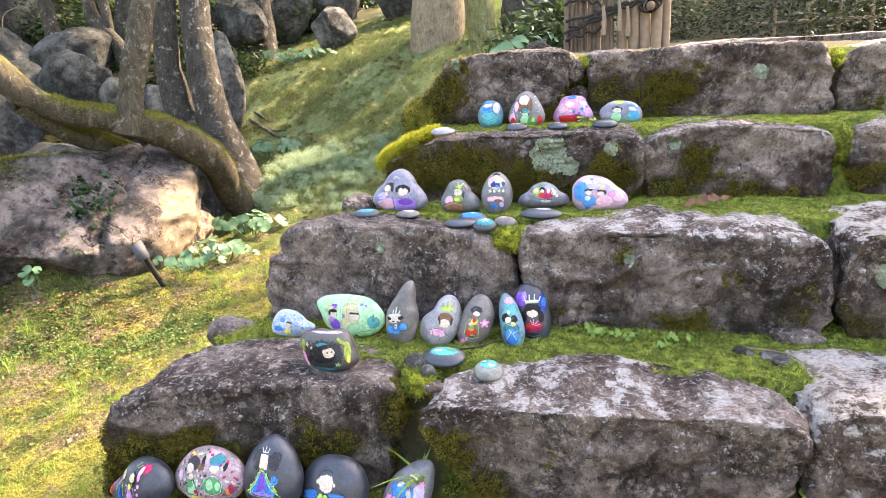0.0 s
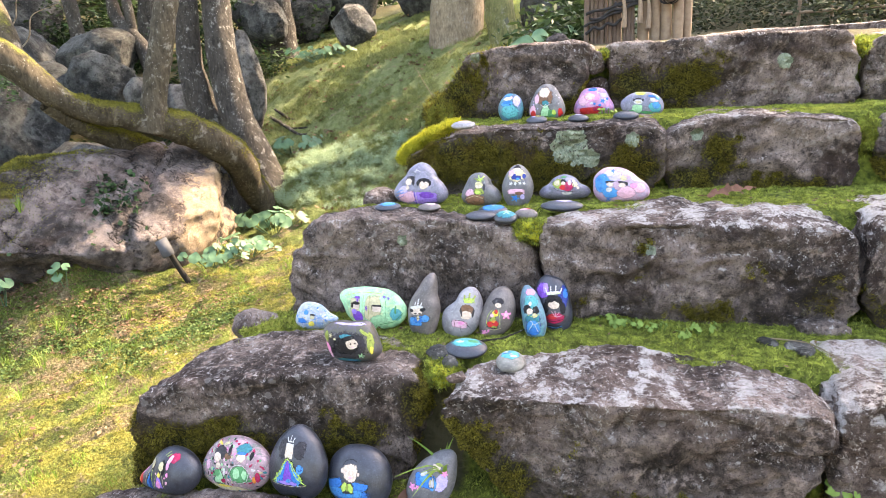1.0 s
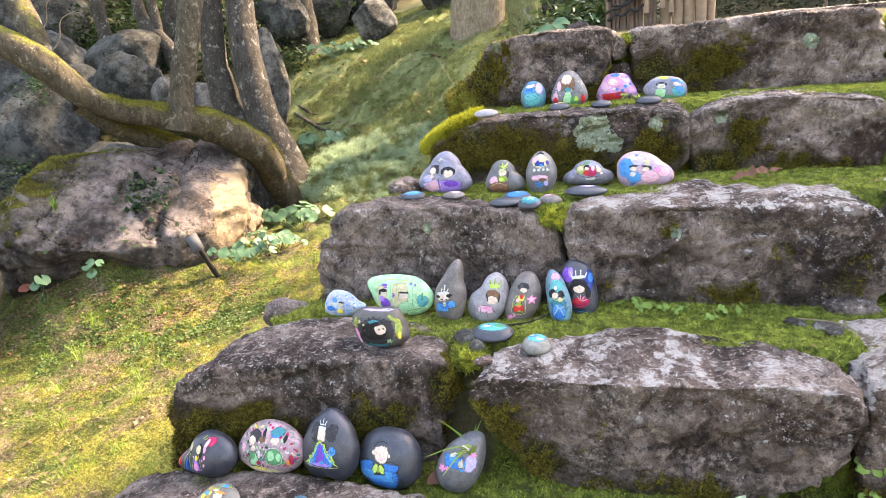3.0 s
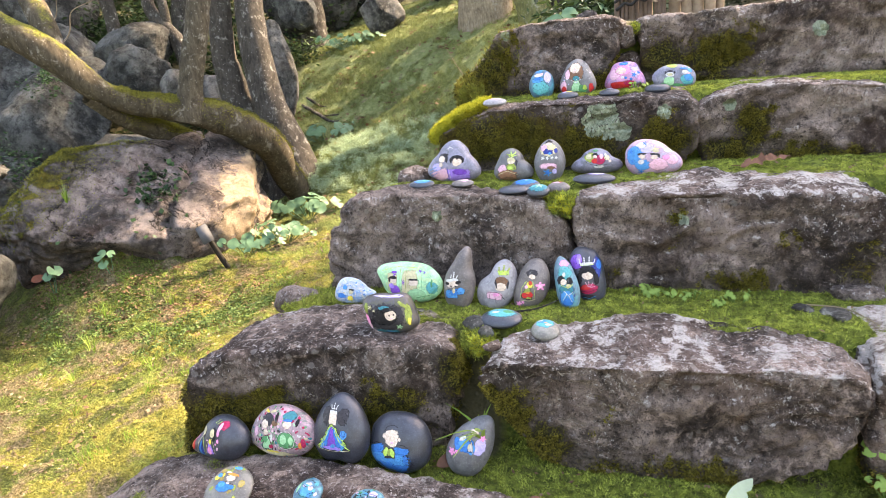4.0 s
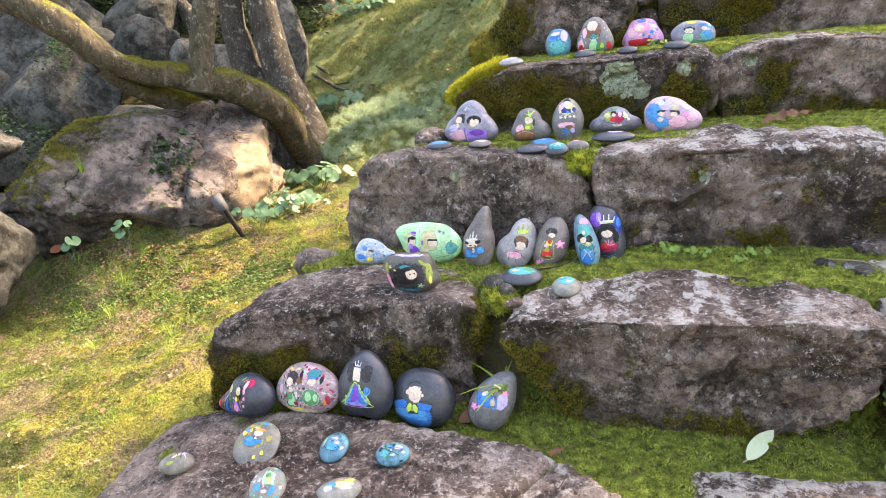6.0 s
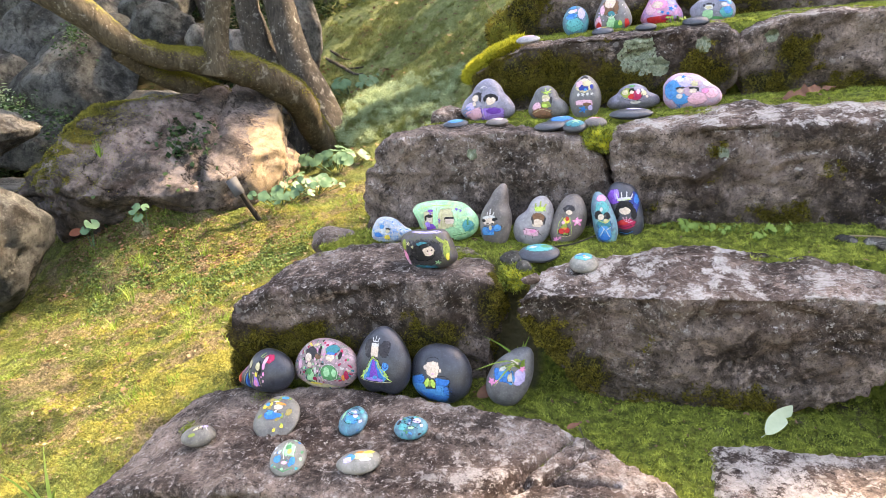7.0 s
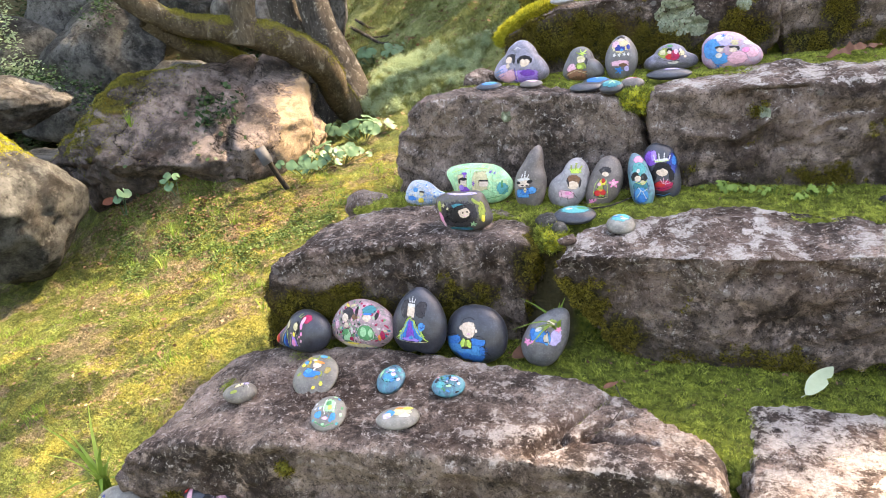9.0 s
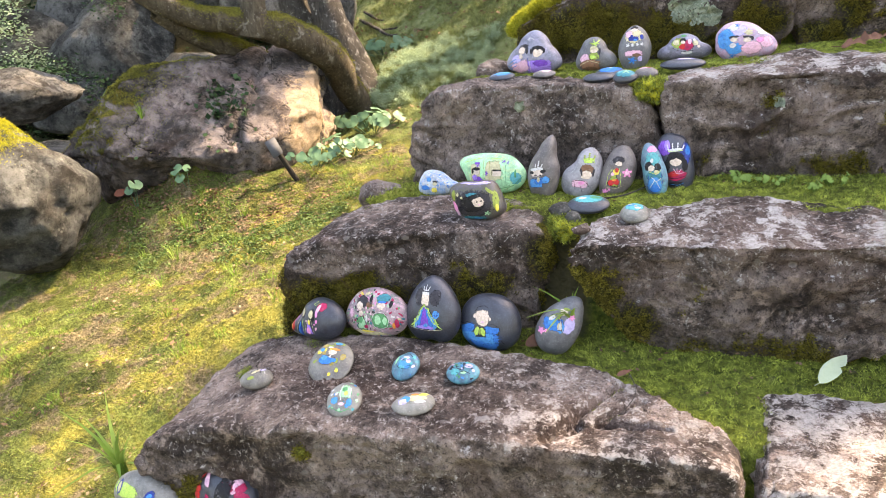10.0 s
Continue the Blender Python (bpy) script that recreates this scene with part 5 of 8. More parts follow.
def scatter(seed, colours, count, size, reach=0.85):
    """Small dabs of paint over a face."""
    rng = random.Random(seed)
    return [(rng.choice(colours), rng.uniform(-reach, reach), rng.uniform(-reach, reach), size * rng.uniform(0.6, 1.4), size * rng.uniform(0.6, 1.4), rng.uniform(0, 180), "oval") for _ in range(count)]


# Row on the lowest step.
painted_stone("dark pebble painted with red, blue and purple gowns", (0.18, 0.125, 0.085, 0.12, 1), "slate", (-1.056, 1.271, 0.32), [
    ("red", -0.86, -0.34, 0.22, 0.32), ("orange", -0.9, -0.36, 0.12, 0.2), ("crimson", 0.38, 0.62, 0.16, 0.20), ("rose", 0.28, 0.52, 0.06, 0.24, -20), ("coal", -0.26, 0.30, 0.10, 0.26), ("cream", -0.27, 0.34, 0.085, 0.20), ("blue", -0.38, -0.42, 0.15, 0.44, -10, "robe"), ("navy", -0.32, -0.5, 0.07, 0.3), line("cream", 1.6, (-0.30, 0.18), (-0.44, -0.1), (-0.58, -0.72)), line("lime", 1.4, (-0.26, 0.1), (-0.25, -0.3), (-0.28, -0.72)),
    ("black", 0.10, 0.22, 0.11, 0.34), ("cream", 0.05, 0.28, 0.09, 0.21), ("violet", -0.02, -0.36, 0.19, 0.32, 0, "robe"), ("pink", -0.04, -0.46, 0.08, 0.2), ("yellow", 0.0, -0.08, 0.05, 0.12), line("cream", 1.4, (-0.02, 0.05), (-0.12, -0.2), (-0.20, -0.62)), line("cream", 1.4, (0.06, 0.05), (0.13, -0.2), (0.16, -0.6)), ("pink", -0.58, 0.10, 0.10, 0.15, 0, "flower"), ("pink", -0.70, -0.08, 0.07, 0.1, 0, "flower"),
    ("pink", 0.26, 0.30, 0.05, 0.14), ("pink", 0.27, -0.02, 0.045, 0.10), ("rose", 0.25, -0.34, 0.04, 0.08), ("pink", 0.20, -0.15, 0.03, 0.05), line("lime", 1.6, (0.10, 0.70), (0.20, 0.85)), line("lime", 1.4, (0.16, 0.66), (0.28, 0.78)), ("rose", -0.52, 0.34, 0.05, 0.07), ("rose", -0.1, -0.02, 0.03, 0.04)], 20, -8, 2)
painted_stone("broad stone painted all over in pink, green and cream", (0.205, 0.145, 0.085, 0.10, 2), "floral", (-0.887, 1.302, 0.32),
    scatter(3, ["pink", "green", "white", "rose", "mint", "crimson", "teal", "rose", "coal", "cream", "green", "crimson"], 230, 0.042, 0.95) + [
    ("cream", -0.10, 0.80, 0.10, 0.05, 20), ("yellow", -0.3, 0.78, 0.10, 0.04, -20), ("coal", -0.20, 0.50, 0.22, 0.24), ("brown", 0.02, 0.42, 0.10, 0.12), ("skin", -0.27, 0.34, 0.12, 0.17), ("skin", -0.22, 0.08, 0.08, 0.12), ("mint", -0.18, -0.32, 0.26, 0.30, 0, "robe"), ("green", -0.24, -0.18, 0.10, 0.14), ("white", -0.04, -0.1, 0.04, 0.16), ("crimson", -0.06, -0.42, 0.07, 0.09), ("rose", -0.55, 0.05, 0.08, 0.2),
    ("teal", 0.38, 0.70, 0.20, 0.16), ("skin", 0.38, 0.42, 0.13, 0.15), ("blue", 0.38, 0.56, 0.13, 0.05), ("green", 0.38, -0.14, 0.28, 0.34), ("mint", 0.30, -0.12, 0.10, 0.22), ("mint", 0.50, -0.12, 0.07, 0.18), line("white", 1.8, (0.10, -0.14), (0.2, 0.14), (0.42, 0.2), (0.62, 0.0), (0.56, -0.36), (0.3, -0.48), (0.12, -0.3)),
    ("cream", 0.02, -0.66, 0.55, 0.10), ("yellow", -0.05, -0.60, 0.24, 0.05), ("rose", 0.15, -0.90, 0.6, 0.06), line("crimson", 2.5, (-0.85, -0.7), (-0.4, -0.95), (0.3, -0.97), (0.75, -0.6)), ("crimson", 0.8, -0.2, 0.06, 0.2), ("black", 0.06, 0.62, 0.05, 0.2), ("black", 0.62, 0.5, 0.05, 0.14), ("orange", 0.72, -0.3, 0.04, 0.14)], 18, -6, 0)
painted_stone("slate pebble painted with a crowned rainbow gown", (0.155, 0.185, 0.09, 0.16, 3), "slate", (-0.717, 1.302, 0.32), [
    ("coal", -0.28, 0.42, 0.20, 0.26), ("coal", 0.28, 0.42, 0.21, 0.26), ("skin", -0.05, 0.36, 0.16, 0.20, 0, "box"), ("white", -0.05, 0.53, 0.15, 0.05, 0, "box"), line("white", 3, (-0.15, 0.62), (0.06, 0.62)), line("white", 2.4, (-0.13, 0.62), (-0.17, 0.72)), line("white", 2.4, (-0.05, 0.62), (-0.05, 0.77)), line("white", 2.4, (0.03, 0.62), (0.08, 0.72)), ("red", -0.07, 0.08, 0.11, 0.10, 0, "box"),
    ("lime", -0.05, -0.18, 0.80, 0.40, 0, "robe"), ("sky", -0.05, -0.21, 0.72, 0.39, 0, "robe"), ("blue", -0.05, -0.22, 0.50, 0.38, 0, "robe"), ("purple", -0.06, -0.18, 0.26, 0.36, 0, "robe"), ("violet", -0.05, -0.44, 0.36, 0.06), ("sky", -0.02, -0.38, 0.10, 0.06, 20), line("lime", 3, (-0.18, 0.02), (-0.34, -0.26), (-0.66, -0.46)), line("lime", 3, (0.06, 0.02), (0.24, -0.26), (0.56, -0.46)), line("cream", 1.6, (-0.62, -0.48), (-0.05, -0.53), (0.54, -0.48)),
    ("sky", 0.36, -0.04, 0.13, 0.13), line("navy", 1.6, (0.27, -0.04), (0.36, -0.1), (0.46, -0.04)), line("navy", 1.4, (0.34, -0.1), (0.30, 0.06)), line("navy", 1.4, (0.38, -0.1), (0.44, 0.04))], 18, -5, 0)
painted_stone("round slate pebble with a blue robe and pale face patch", (0.168, 0.158, 0.09, 0.05, 4), "slate", (-0.566, 1.325, 0.295), [
    ("blue", -0.28, -0.56, 0.80, 0.42, -3, "box"), ("sky", -0.30, -0.44, 0.70, 0.20, -3, "box"), ("blue", -0.62, -0.16, 0.30, 0.14, 16, "box"), ("blue", 0.22, -0.16, 0.26, 0.12, -6, "box"), ("skin", -0.34, 0.26, 0.06, 0.08), ("skin", 0.16, 0.20, 0.05, 0.07), ("skin", -0.09, 0.22, 0.26, 0.29), ("rose", -0.07, 0.08, 0.06, 0.04), ("coal", -0.14, -0.26, 0.22, 0.18, 0, "box"), ("lime", -0.26, -0.22, 0.09, 0.18, -16), ("lime", -0.06, -0.24, 0.09, 0.16, 22), ("olive", -0.16, -0.24, 0.05, 0.12),
    line("black", 1.6, (0.48, -0.1), (0.42, -0.4), (0.60, -0.62)), line("black", 1.6, (-0.92, -0.02), (-0.74, -0.04), (-0.60, 0.06), (-0.36, -0.02)), line("black", 1.6, (0.06, 0.0), (0.3, 0.04), (0.48, -0.08)), line("black", 1.8, (-0.34, 0.40), (-0.26, 0.56), (-0.05, 0.62), (0.10, 0.55)), line("black", 1.5, (-0.8, 0.5), (-0.7, 0.35), (-0.78, 0.2))], 20, -3, 0)
painted_stone("leaning grey pebble with a blue gown and pink flowers", (0.115, 0.165, 0.085, 0.16, 5), "grey", (-0.383, 1.345, 0.288), [
    ("lilac", 0.48, 0.12, 0.26, 0.30), ("blue", -0.17, 0.04, 0.50, 0.22, 10, "box"), ("sky", -0.25, 0.10, 0.24, 0.16, 30), ("sky", 0.2, 0.0, 0.16, 0.18), ("white", -0.30, 0.22, 0.20, 0.07, 50), ("white", 0.14, 0.06, 0.14, 0.18, 6, "robe"), ("skin", 0.14, 0.50, 0.20, 0.12), ("olive", 0.2, 0.60, 0.20, 0.05), ("brown", 0.02, 0.28, 0.05, 0.10), line("cream", 1.4, (0.0, 0.3), (0.2, 0.1), (0.3, -0.1)), line("coal", 1.4, (-0.4, 0.3), (-0.1, 0.34), (0.1, 0.2)), ("pink", 0.52, 0.40, 0.16, 0.11, 0, "flower"), ("pink", -0.62, -0.28, 0.22, 0.14, 0, "flower"), ("pink", -0.4, -0.22, 0.12, 0.08, 0, "flower"), ("cream", 0.06, 0.06, 0.05, 0.10)], 20, 0, -16)

# Row on the second tread.
painted_stone("small triangular stone dotted white, blue and yellow", (0.145, 0.085, 0.05, 0.42, 6), "dotted", (-0.826, 1.748, 0.58),
    scatter(5, ["white", "sky", "white", "white", "blue", "white", "cream", "lilac"], 170, 0.040, 0.9) + [("blue", -0.50, -0.30, 0.24, 0.20), ("sky", -0.30, 0.3, 0.14, 0.18), ("coal", 0.02, 0.16, 0.14, 0.10), ("cream", 0.0, 0.0, 0.12, 0.14), ("yellow", -0.04, -0.45, 0.15, 0.20), line("white", 1.4, (-0.9, -0.6), (0.0, -0.8), (0.8, -0.6))], 16, -8, 0)
painted_stone("long mint-green painted stone with purple figures", (0.215, 0.13, 0.06, 0.12, 7), "green", (-0.656, 1.775, 0.58), [
    ("cream", 0.08, 0.0, 0.26, 0.6, 0, "box"), ("cream", -0.45, 0.0, 0.16, 0.5, 0, "box"), ("mint", 0.3, -0.55, 0.3, 0.3), ("aqua", 0.75, -0.2, 0.18, 0.3), ("purple", -0.36, -0.42, 0.20, 0.26, -20), ("violet", -0.48, -0.2, 0.10, 0.14), ("skin", -0.42, 0.06, 0.11, 0.18), ("black", -0.42, 0.20, 0.13, 0.09), ("black", -0.55, 0.10, 0.04, 0.14), ("purple", -0.40, 0.46, 0.10, 0.06, 0, "box"), ("purple", -0.38, 0.34, 0.07, 0.12, 0, "star"),
    ("purple", -0.10, 0.0, 0.055, 0.16, 0, "star"), ("skin", 0.22, 0.0, 0.14, 0.16, 0, "box"), ("black", 0.22, 0.14, 0.16, 0.05, 0, "box"), line("black", 1.6, (0.06, 0.14), (0.06, -0.08)), line("black", 1.6, (0.38, 0.14), (0.38, -0.06)), ("purple", 0.40, 0.55, 0.07, 0.10, 0, "star"), ("purple", 0.52, 0.50, 0.05, 0.10, 0, "star"), ("green", 0.74, 0.0, 0.03, 0.22), line("olive", 1.5, (-0.02, 0.6), (-0.01, -0.5)), line("olive", 1.5, (-0.20, 0.6), (-0.19, -0.4)), line("green", 1.5, (0.46, 0.4), (0.48, -0.4)), line("lime", 2, (-0.8, 0.5), (-0.3, 0.72), (0.3, 0.7)), line("white", 2, (-0.8, 0.2), (-0.7, -0.3)), line("green", 2, (0.3, -0.7), (0.7, -0.55), (0.95, -0.1))], 16, -6, 0)
painted_stone("tall grey pebble with a blue skirt and white patch", (0.10, 0.188, 0.07, 0.28, 8), "brown", (-0.491, 1.735, 0.575), [
    ("sky", -0.30, -0.46, 0.46, 0.15, 6, "box"), ("blue", -0.05, -0.40, 0.40, 0.10, 16), ("white", -0.24, -0.05, 0.44, 0.07, 8, "box"), ("skin", -0.24, -0.16, 0.40, 0.10, 6, "box"), ("black", -0.55, -0.14, 0.16, 0.05, -10), ("black", 0.14, -0.10, 0.20, 0.06, 10), ("black", -0.3, -0.22, 0.12, 0.02), ("black", -0.02, -0.22, 0.10, 0.02), line("white", 4, (-0.34, 0.02), (-0.30, 0.13)), line("white", 5, (-0.16, 0.02), (-0.12, 0.22)), line("white", 4, (0.02, 0.02), (0.10, 0.12)), ("cream", -0.12, -0.36, 0.10, 0.09), line("coal", 1.6, (-0.5, -0.32), (-0.1, -0.38), (0.3, -0.28)), line("coal", 1.4, (-0.7, -0.58), (-0.2, -0.6)), ("sky", 0.32, -0.36, 0.24, 0.12), line("coal", 1.4, (0.1, -0.5), (0.5, -0.44), (0.55, -0.28))], 18, -4, 0)
painted_stone("smooth dove-grey pebble with a gold crown patch", (0.118, 0.15, 0.07, 0.14, 9), "dove", (-0.380, 1.747, 0.575), [
    ("brown", 0.36, 0.12, 0.38, 0.22), ("skin", 0.34, -0.08, 0.30, 0.17), ("coal", 0.10, 0.02, 0.05, 0.18, 10), ("coal", 0.66, 0.0, 0.05, 0.18, -10), ("lime", 0.44, 0.46, 0.28, 0.10, 0, "box"), line("olive", 6, (0.24, 0.5), (0.22, 0.68)), line("olive", 6, (0.44, 0.5), (0.46, 0.76)), line("olive", 6, (0.62, 0.5), (0.72, 0.66)), ("rose", 0.02, -0.42, 0.40, 0.16, -8, "box"), ("pink", 0.1, -0.38, 0.18, 0.08), line("black", 1.6, (-0.4, -0.34), (-0.1, -0.28), (0.2, -0.3), (0.4, -0.42)), line("black", 1.5, (-0.2, -0.36), (-0.26, -0.62)), line("black", 1.5, (0.06, -0.5), (0.10, -0.70)), line("black", 1.5, (0.36, -0.40), (0.52, -0.58))], 18, -2, 0)
painted_stone("brown-grey pebble with red and pink flower patches", (0.115, 0.15, 0.07, 0.24, 10), "brown", (-0.280, 1.751, 0.575), [
    ("olive", -0.08, -0.30, 0.42, 0.32, -12, "robe"), ("red", -0.20, -0.40, 0.17, 0.12), ("red", 0.06, -0.38, 0.15, 0.12), ("orange", -0.05, -0.3, 0.10, 0.05), ("yellow", 0.05, 0.0, 0.16, 0.14), ("red", 0.08, 0.06, 0.10, 0.1), ("rose", -0.12, -0.08, 0.10, 0.08), ("coal", 0.16, 0.44, 0.34, 0.15), ("skin", 0.18, 0.30, 0.18, 0.10), line("cream", 1.6, (-0.4, -0.58), (0.0, -0.62), (0.3, -0.55)), line("lime", 1.5, (-0.1, 0.14), (-0.34, -0.1), (-0.42, -0.5)), line("lime", 1.5, (0.2, 0.14), (0.28, -0.2), (0.26, -0.5)), ("pink", 0.56, -0.05, 0.28, 0.2, 20, "flower"), ("rose", 0.56, -0.05, 0.12, 0.09), ("pink", -0.5, -0.72, 0.2, 0.13, 0, "flower"), ("pink", -0.3, -0.66, 0.10, 0.08, 0, "flower")], 18, 0, 0)
painted_stone("narrow teal pebble with a pink tip and blue skirt", (0.082, 0.155, 0.06, 0.28, 11), "blue", (-0.177, 1.754, 0.575), [
    ("pink", -0.1, 0.74, 0.34, 0.15), ("aqua", -0.05, 0.4, 0.5, 0.3), ("teal", 0.1, -0.2, 0.6, 0.2), ("sky", 0.08, -0.52, 0.52, 0.30, 8), ("blue", 0.15, -0.66, 0.36, 0.16), ("black", -0.30, 0.14, 0.30, 0.18), ("black", 0.26, 0.10, 0.26, 0.16), ("skin", -0.12, 0.06, 0.24, 0.12), ("white", -0.10, 0.34, 0.12, 0.10), ("cream", 0.22, -0.08, 0.20, 0.10), line("white", 2, (-0.1, -0.25), (0.2, -0.42), (0.5, -0.30)), line("white", 2, (0.1, -0.36), (-0.2, -0.62)), line("white", 2, (0.2, -0.40), (0.45, -0.66)), line("navy", 1.6, (-0.3, -0.2), (-0.36, -0.6), (0.0, -0.84)), line("navy", 1.5, (0.5, -0.1), (0.62, -0.5)), line("lime", 2, (-0.3, -0.05), (0.1, -0.14), (0.5, -0.02))], 18, 2, 0)
painted_stone("slate pebble with crowned black hair and crimson gown", (0.108, 0.165, 0.07, 0.02, 12), "slate", (-0.120, 1.807, 0.575), [
    ("purple", -0.55, 0.5, 0.34, 0.30), ("violet", -0.42, 0.6, 0.16, 0.2), ("navy", 0.48, 0.3, 0.30, 0.40), ("blue", 0.6, 0.4, 0.14, 0.2), ("black", 0.0, 0.12, 0.50, 0.26), ("black", -0.42, -0.08, 0.16, 0.20), ("black", 0.46, -0.10, 0.16, 0.22), ("skin", 0.0, 0.02, 0.32, 0.17), ("black", -0.1, 0.16, 0.22, 0.06, 20), ("black", 0.2, 0.15, 0.18, 0.06, -20), ("white", -0.02, 0.42, 0.40, 0.06, 4, "box"), line("white", 4, (-0.36, 0.44), (-0.42, 0.60)), line("white", 4, (-0.14, 0.44), (-0.16, 0.66)), line("white", 4, (0.10, 0.44), (0.12, 0.68)), line("white", 4, (0.34, 0.44), (0.42, 0.60)), line("lime", 2, (-0.38, 0.38), (0.36, 0.40)),
    ("crimson", 0.05, -0.44, 0.56, 0.20, 4), ("red", -0.1, -0.40, 0.3, 0.10), line("rose", 2, (0.05, -0.38), (-0.12, -0.2)), line("rose", 2, (0.08, -0.38), (0.06, -0.18)), line("rose", 2, (0.12, -0.38), (0.28, -0.22)), line("rose", 2, (0.14, -0.40), (0.42, -0.34)), line("black", 1.8, (-0.4, -0.5), (0.0, -0.56), (0.5, -0.46)), ("coal", 0.05, -0.72, 0.4, 0.08), line("sky", 2, (-0.3, -0.72), (0.1, -0.78), (0.4, -0.7))], 18, 4, 0)
painted_stone("squarish dark painted stone standing on a step", (0.162, 0.112, 0.09, -0.04, 13), "dusk", (-0.633, 1.542, 0.583), [
    ("coal", 0.0, -0.1, 0.84, 0.72), ("lilac", 0.0, 0.90, 0.7, 0.10), ("black", 0.0, -0.1, 0.5, 0.44), ("teal", 0.0, 0.36, 0.24, 0.12), ("skin", 0.22, 0.02, 0.22, 0.28, 10), ("black", 0.18, 0.02, 0.03, 0.05), ("black", 0.33, 0.06, 0.03, 0.05), ("rose", 0.26, -0.12, 0.05, 0.04), ("black", 0.10, 0.28, 0.24, 0.12, 12), ("pink", -0.70, -0.34, 0.12, 0.42, 16), ("rose", -0.62, -0.6, 0.10, 0.2), ("black", -0.48, -0.35, 0.10, 0.14), ("teal", 0.0, -0.84, 0.44, 0.12, 0, "box"), ("sky", 0.1, -0.86, 0.2, 0.06), ("olive", 0.78, 0.0, 0.10, 0.56, 8), ("olive", 0.6, 0.5, 0.24, 0.07, -40), ("yellow", 0.82, -0.3, 0.05, 0.2), ("cream", -0.55, 0.36, 0.10, 0.13, 0, "star"), ("cream", -0.38, 0.22, 0.08, 0.10, 0, "star"), ("mint", 0.5, -0.55, 0.14, 0.16, 0, "star"), ("olive", -0.72, 0.3, 0.1, 0.3)], 8, -6, 2)

# Row on the third tread.
painted_stone("triangular lilac stone with two pale patches", (0.195, 0.15, 0.085, 0.36, 14), "lilac", (-0.598, 2.16, 0.872), [
    ("violet", 0.28, -0.66, 0.50, 0.30, 0, "box"), ("purple", 0.36, -0.52, 0.30, 0.16), ("rose", -0.42, -0.62, 0.36, 0.26, 10, "box"), ("lilac", -0.5, -0.3, 0.2, 0.2), line("sky", 3, (-0.82, -0.44), (-0.52, -0.30)), line("sky", 3, (-0.84, -0.58), (-0.50, -0.42)), line("blue", 2.4, (-0.8, -0.7), (-0.5, -0.56)), ("coal", -0.26, 0.22, 0.20, 0.12, 10), ("coal", -0.12, 0.06, 0.06, 0.2), ("skin", -0.30, 0.06, 0.14, 0.17), ("skin", -0.34, -0.20, 0.08, 0.12), ("black", 0.26, 0.12, 0.22, 0.12), ("black", 0.06, 0.0, 0.07, 0.14), ("black", 0.46, 0.0, 0.07, 0.14), ("skin", 0.27, -0.08, 0.19, 0.20), ("black", 0.27, 0.10, 0.05, 0.08), line("white", 2.5, (-0.14, 0.50), (0.0, 0.60), (0.12, 0.50)), line("white", 2.2, (-0.06, 0.46), (-0.04, 0.66)), line("navy", 2, (-0.08, -0.3), (-0.06, -0.9)), line("white", 2, (-0.02, -0.4), (0.0, -0.9))], 16, -8, 0)
painted_stone("small grey stone with a green tuft and brown disc", (0.138, 0.115, 0.07, 0.32, 15), "grey", (-0.39, 2.173, 0.866), [
    ("rose", -0.45, -0.25, 0.26, 0.28, 20), ("olive", 0.0, -0.16, 0.28, 0.22), ("lime", -0.05, -0.2, 0.16, 0.12), ("cream", 0.0, 0.22, 0.24, 0.22), ("coal", 0.26, 0.1, 0.06, 0.2), ("lime", 0.04, 0.52, 0.24, 0.14, 0, "star"), line("lime", 4, (0.04, 0.45), (-0.06, 0.80)), line("lime", 4, (0.06, 0.45), (0.2, 0.76)), line("olive", 4, (0.0, 0.45), (-0.24, 0.62)), ("skin", 0.0, 0.12, 0.18, 0.12), ("rust", -0.20, -0.62, 0.54, 0.34), ("brown", -0.2, -0.8, 0.36, 0.10), line("cream", 1.6, (-0.68, -0.6), (-0.2, -0.38), (0.32, -0.6))], 16, -4, 0)
painted_stone("egg-shaped stone with cream and blue bands", (0.10, 0.148, 0.08, 0.10, 16), "grey", (-0.264, 2.157, 0.866), [
    ("cream", 0.0, 0.40, 0.60, 0.34), ("rose", -0.3, 0.5, 0.24, 0.16), ("black", 0.02, 0.76, 0.26, 0.06), ("skin", 0.02, 0.66, 0.22, 0.08), ("coal", 0.02, 0.86, 0.12, 0.06), ("navy", 0.0, 0.28, 0.34, 0.10, 0, "box"), ("navy", -0.12, 0.38, 0.12, 0.08, 30), ("navy", 0.48, 0.35, 0.12, 0.12), ("sky", 0.1, 0.22, 0.12, 0.06), ("white", -0.35, 0.02, 0.14, 0.10, 0, "flower"), ("white", -0.06, 0.02, 0.14, 0.10, 0, "flower"), ("white", 0.24, 0.03, 0.14, 0.10, 0, "flower"), ("white", 0.5, 0.04, 0.12, 0.09, 0, "flower"), ("rose", 0.0, -0.32, 0.60, 0.12, 0, "box"), ("brown", 0.2, -0.4, 0.3, 0.08), ("sky", -0.05, -0.62, 0.34, 0.18, 0, "star"), ("blue", -0.06, -0.60, 0.16, 0.10), ("lilac", 0.4, -0.55, 0.16, 0.12)], 16, 0, 0)
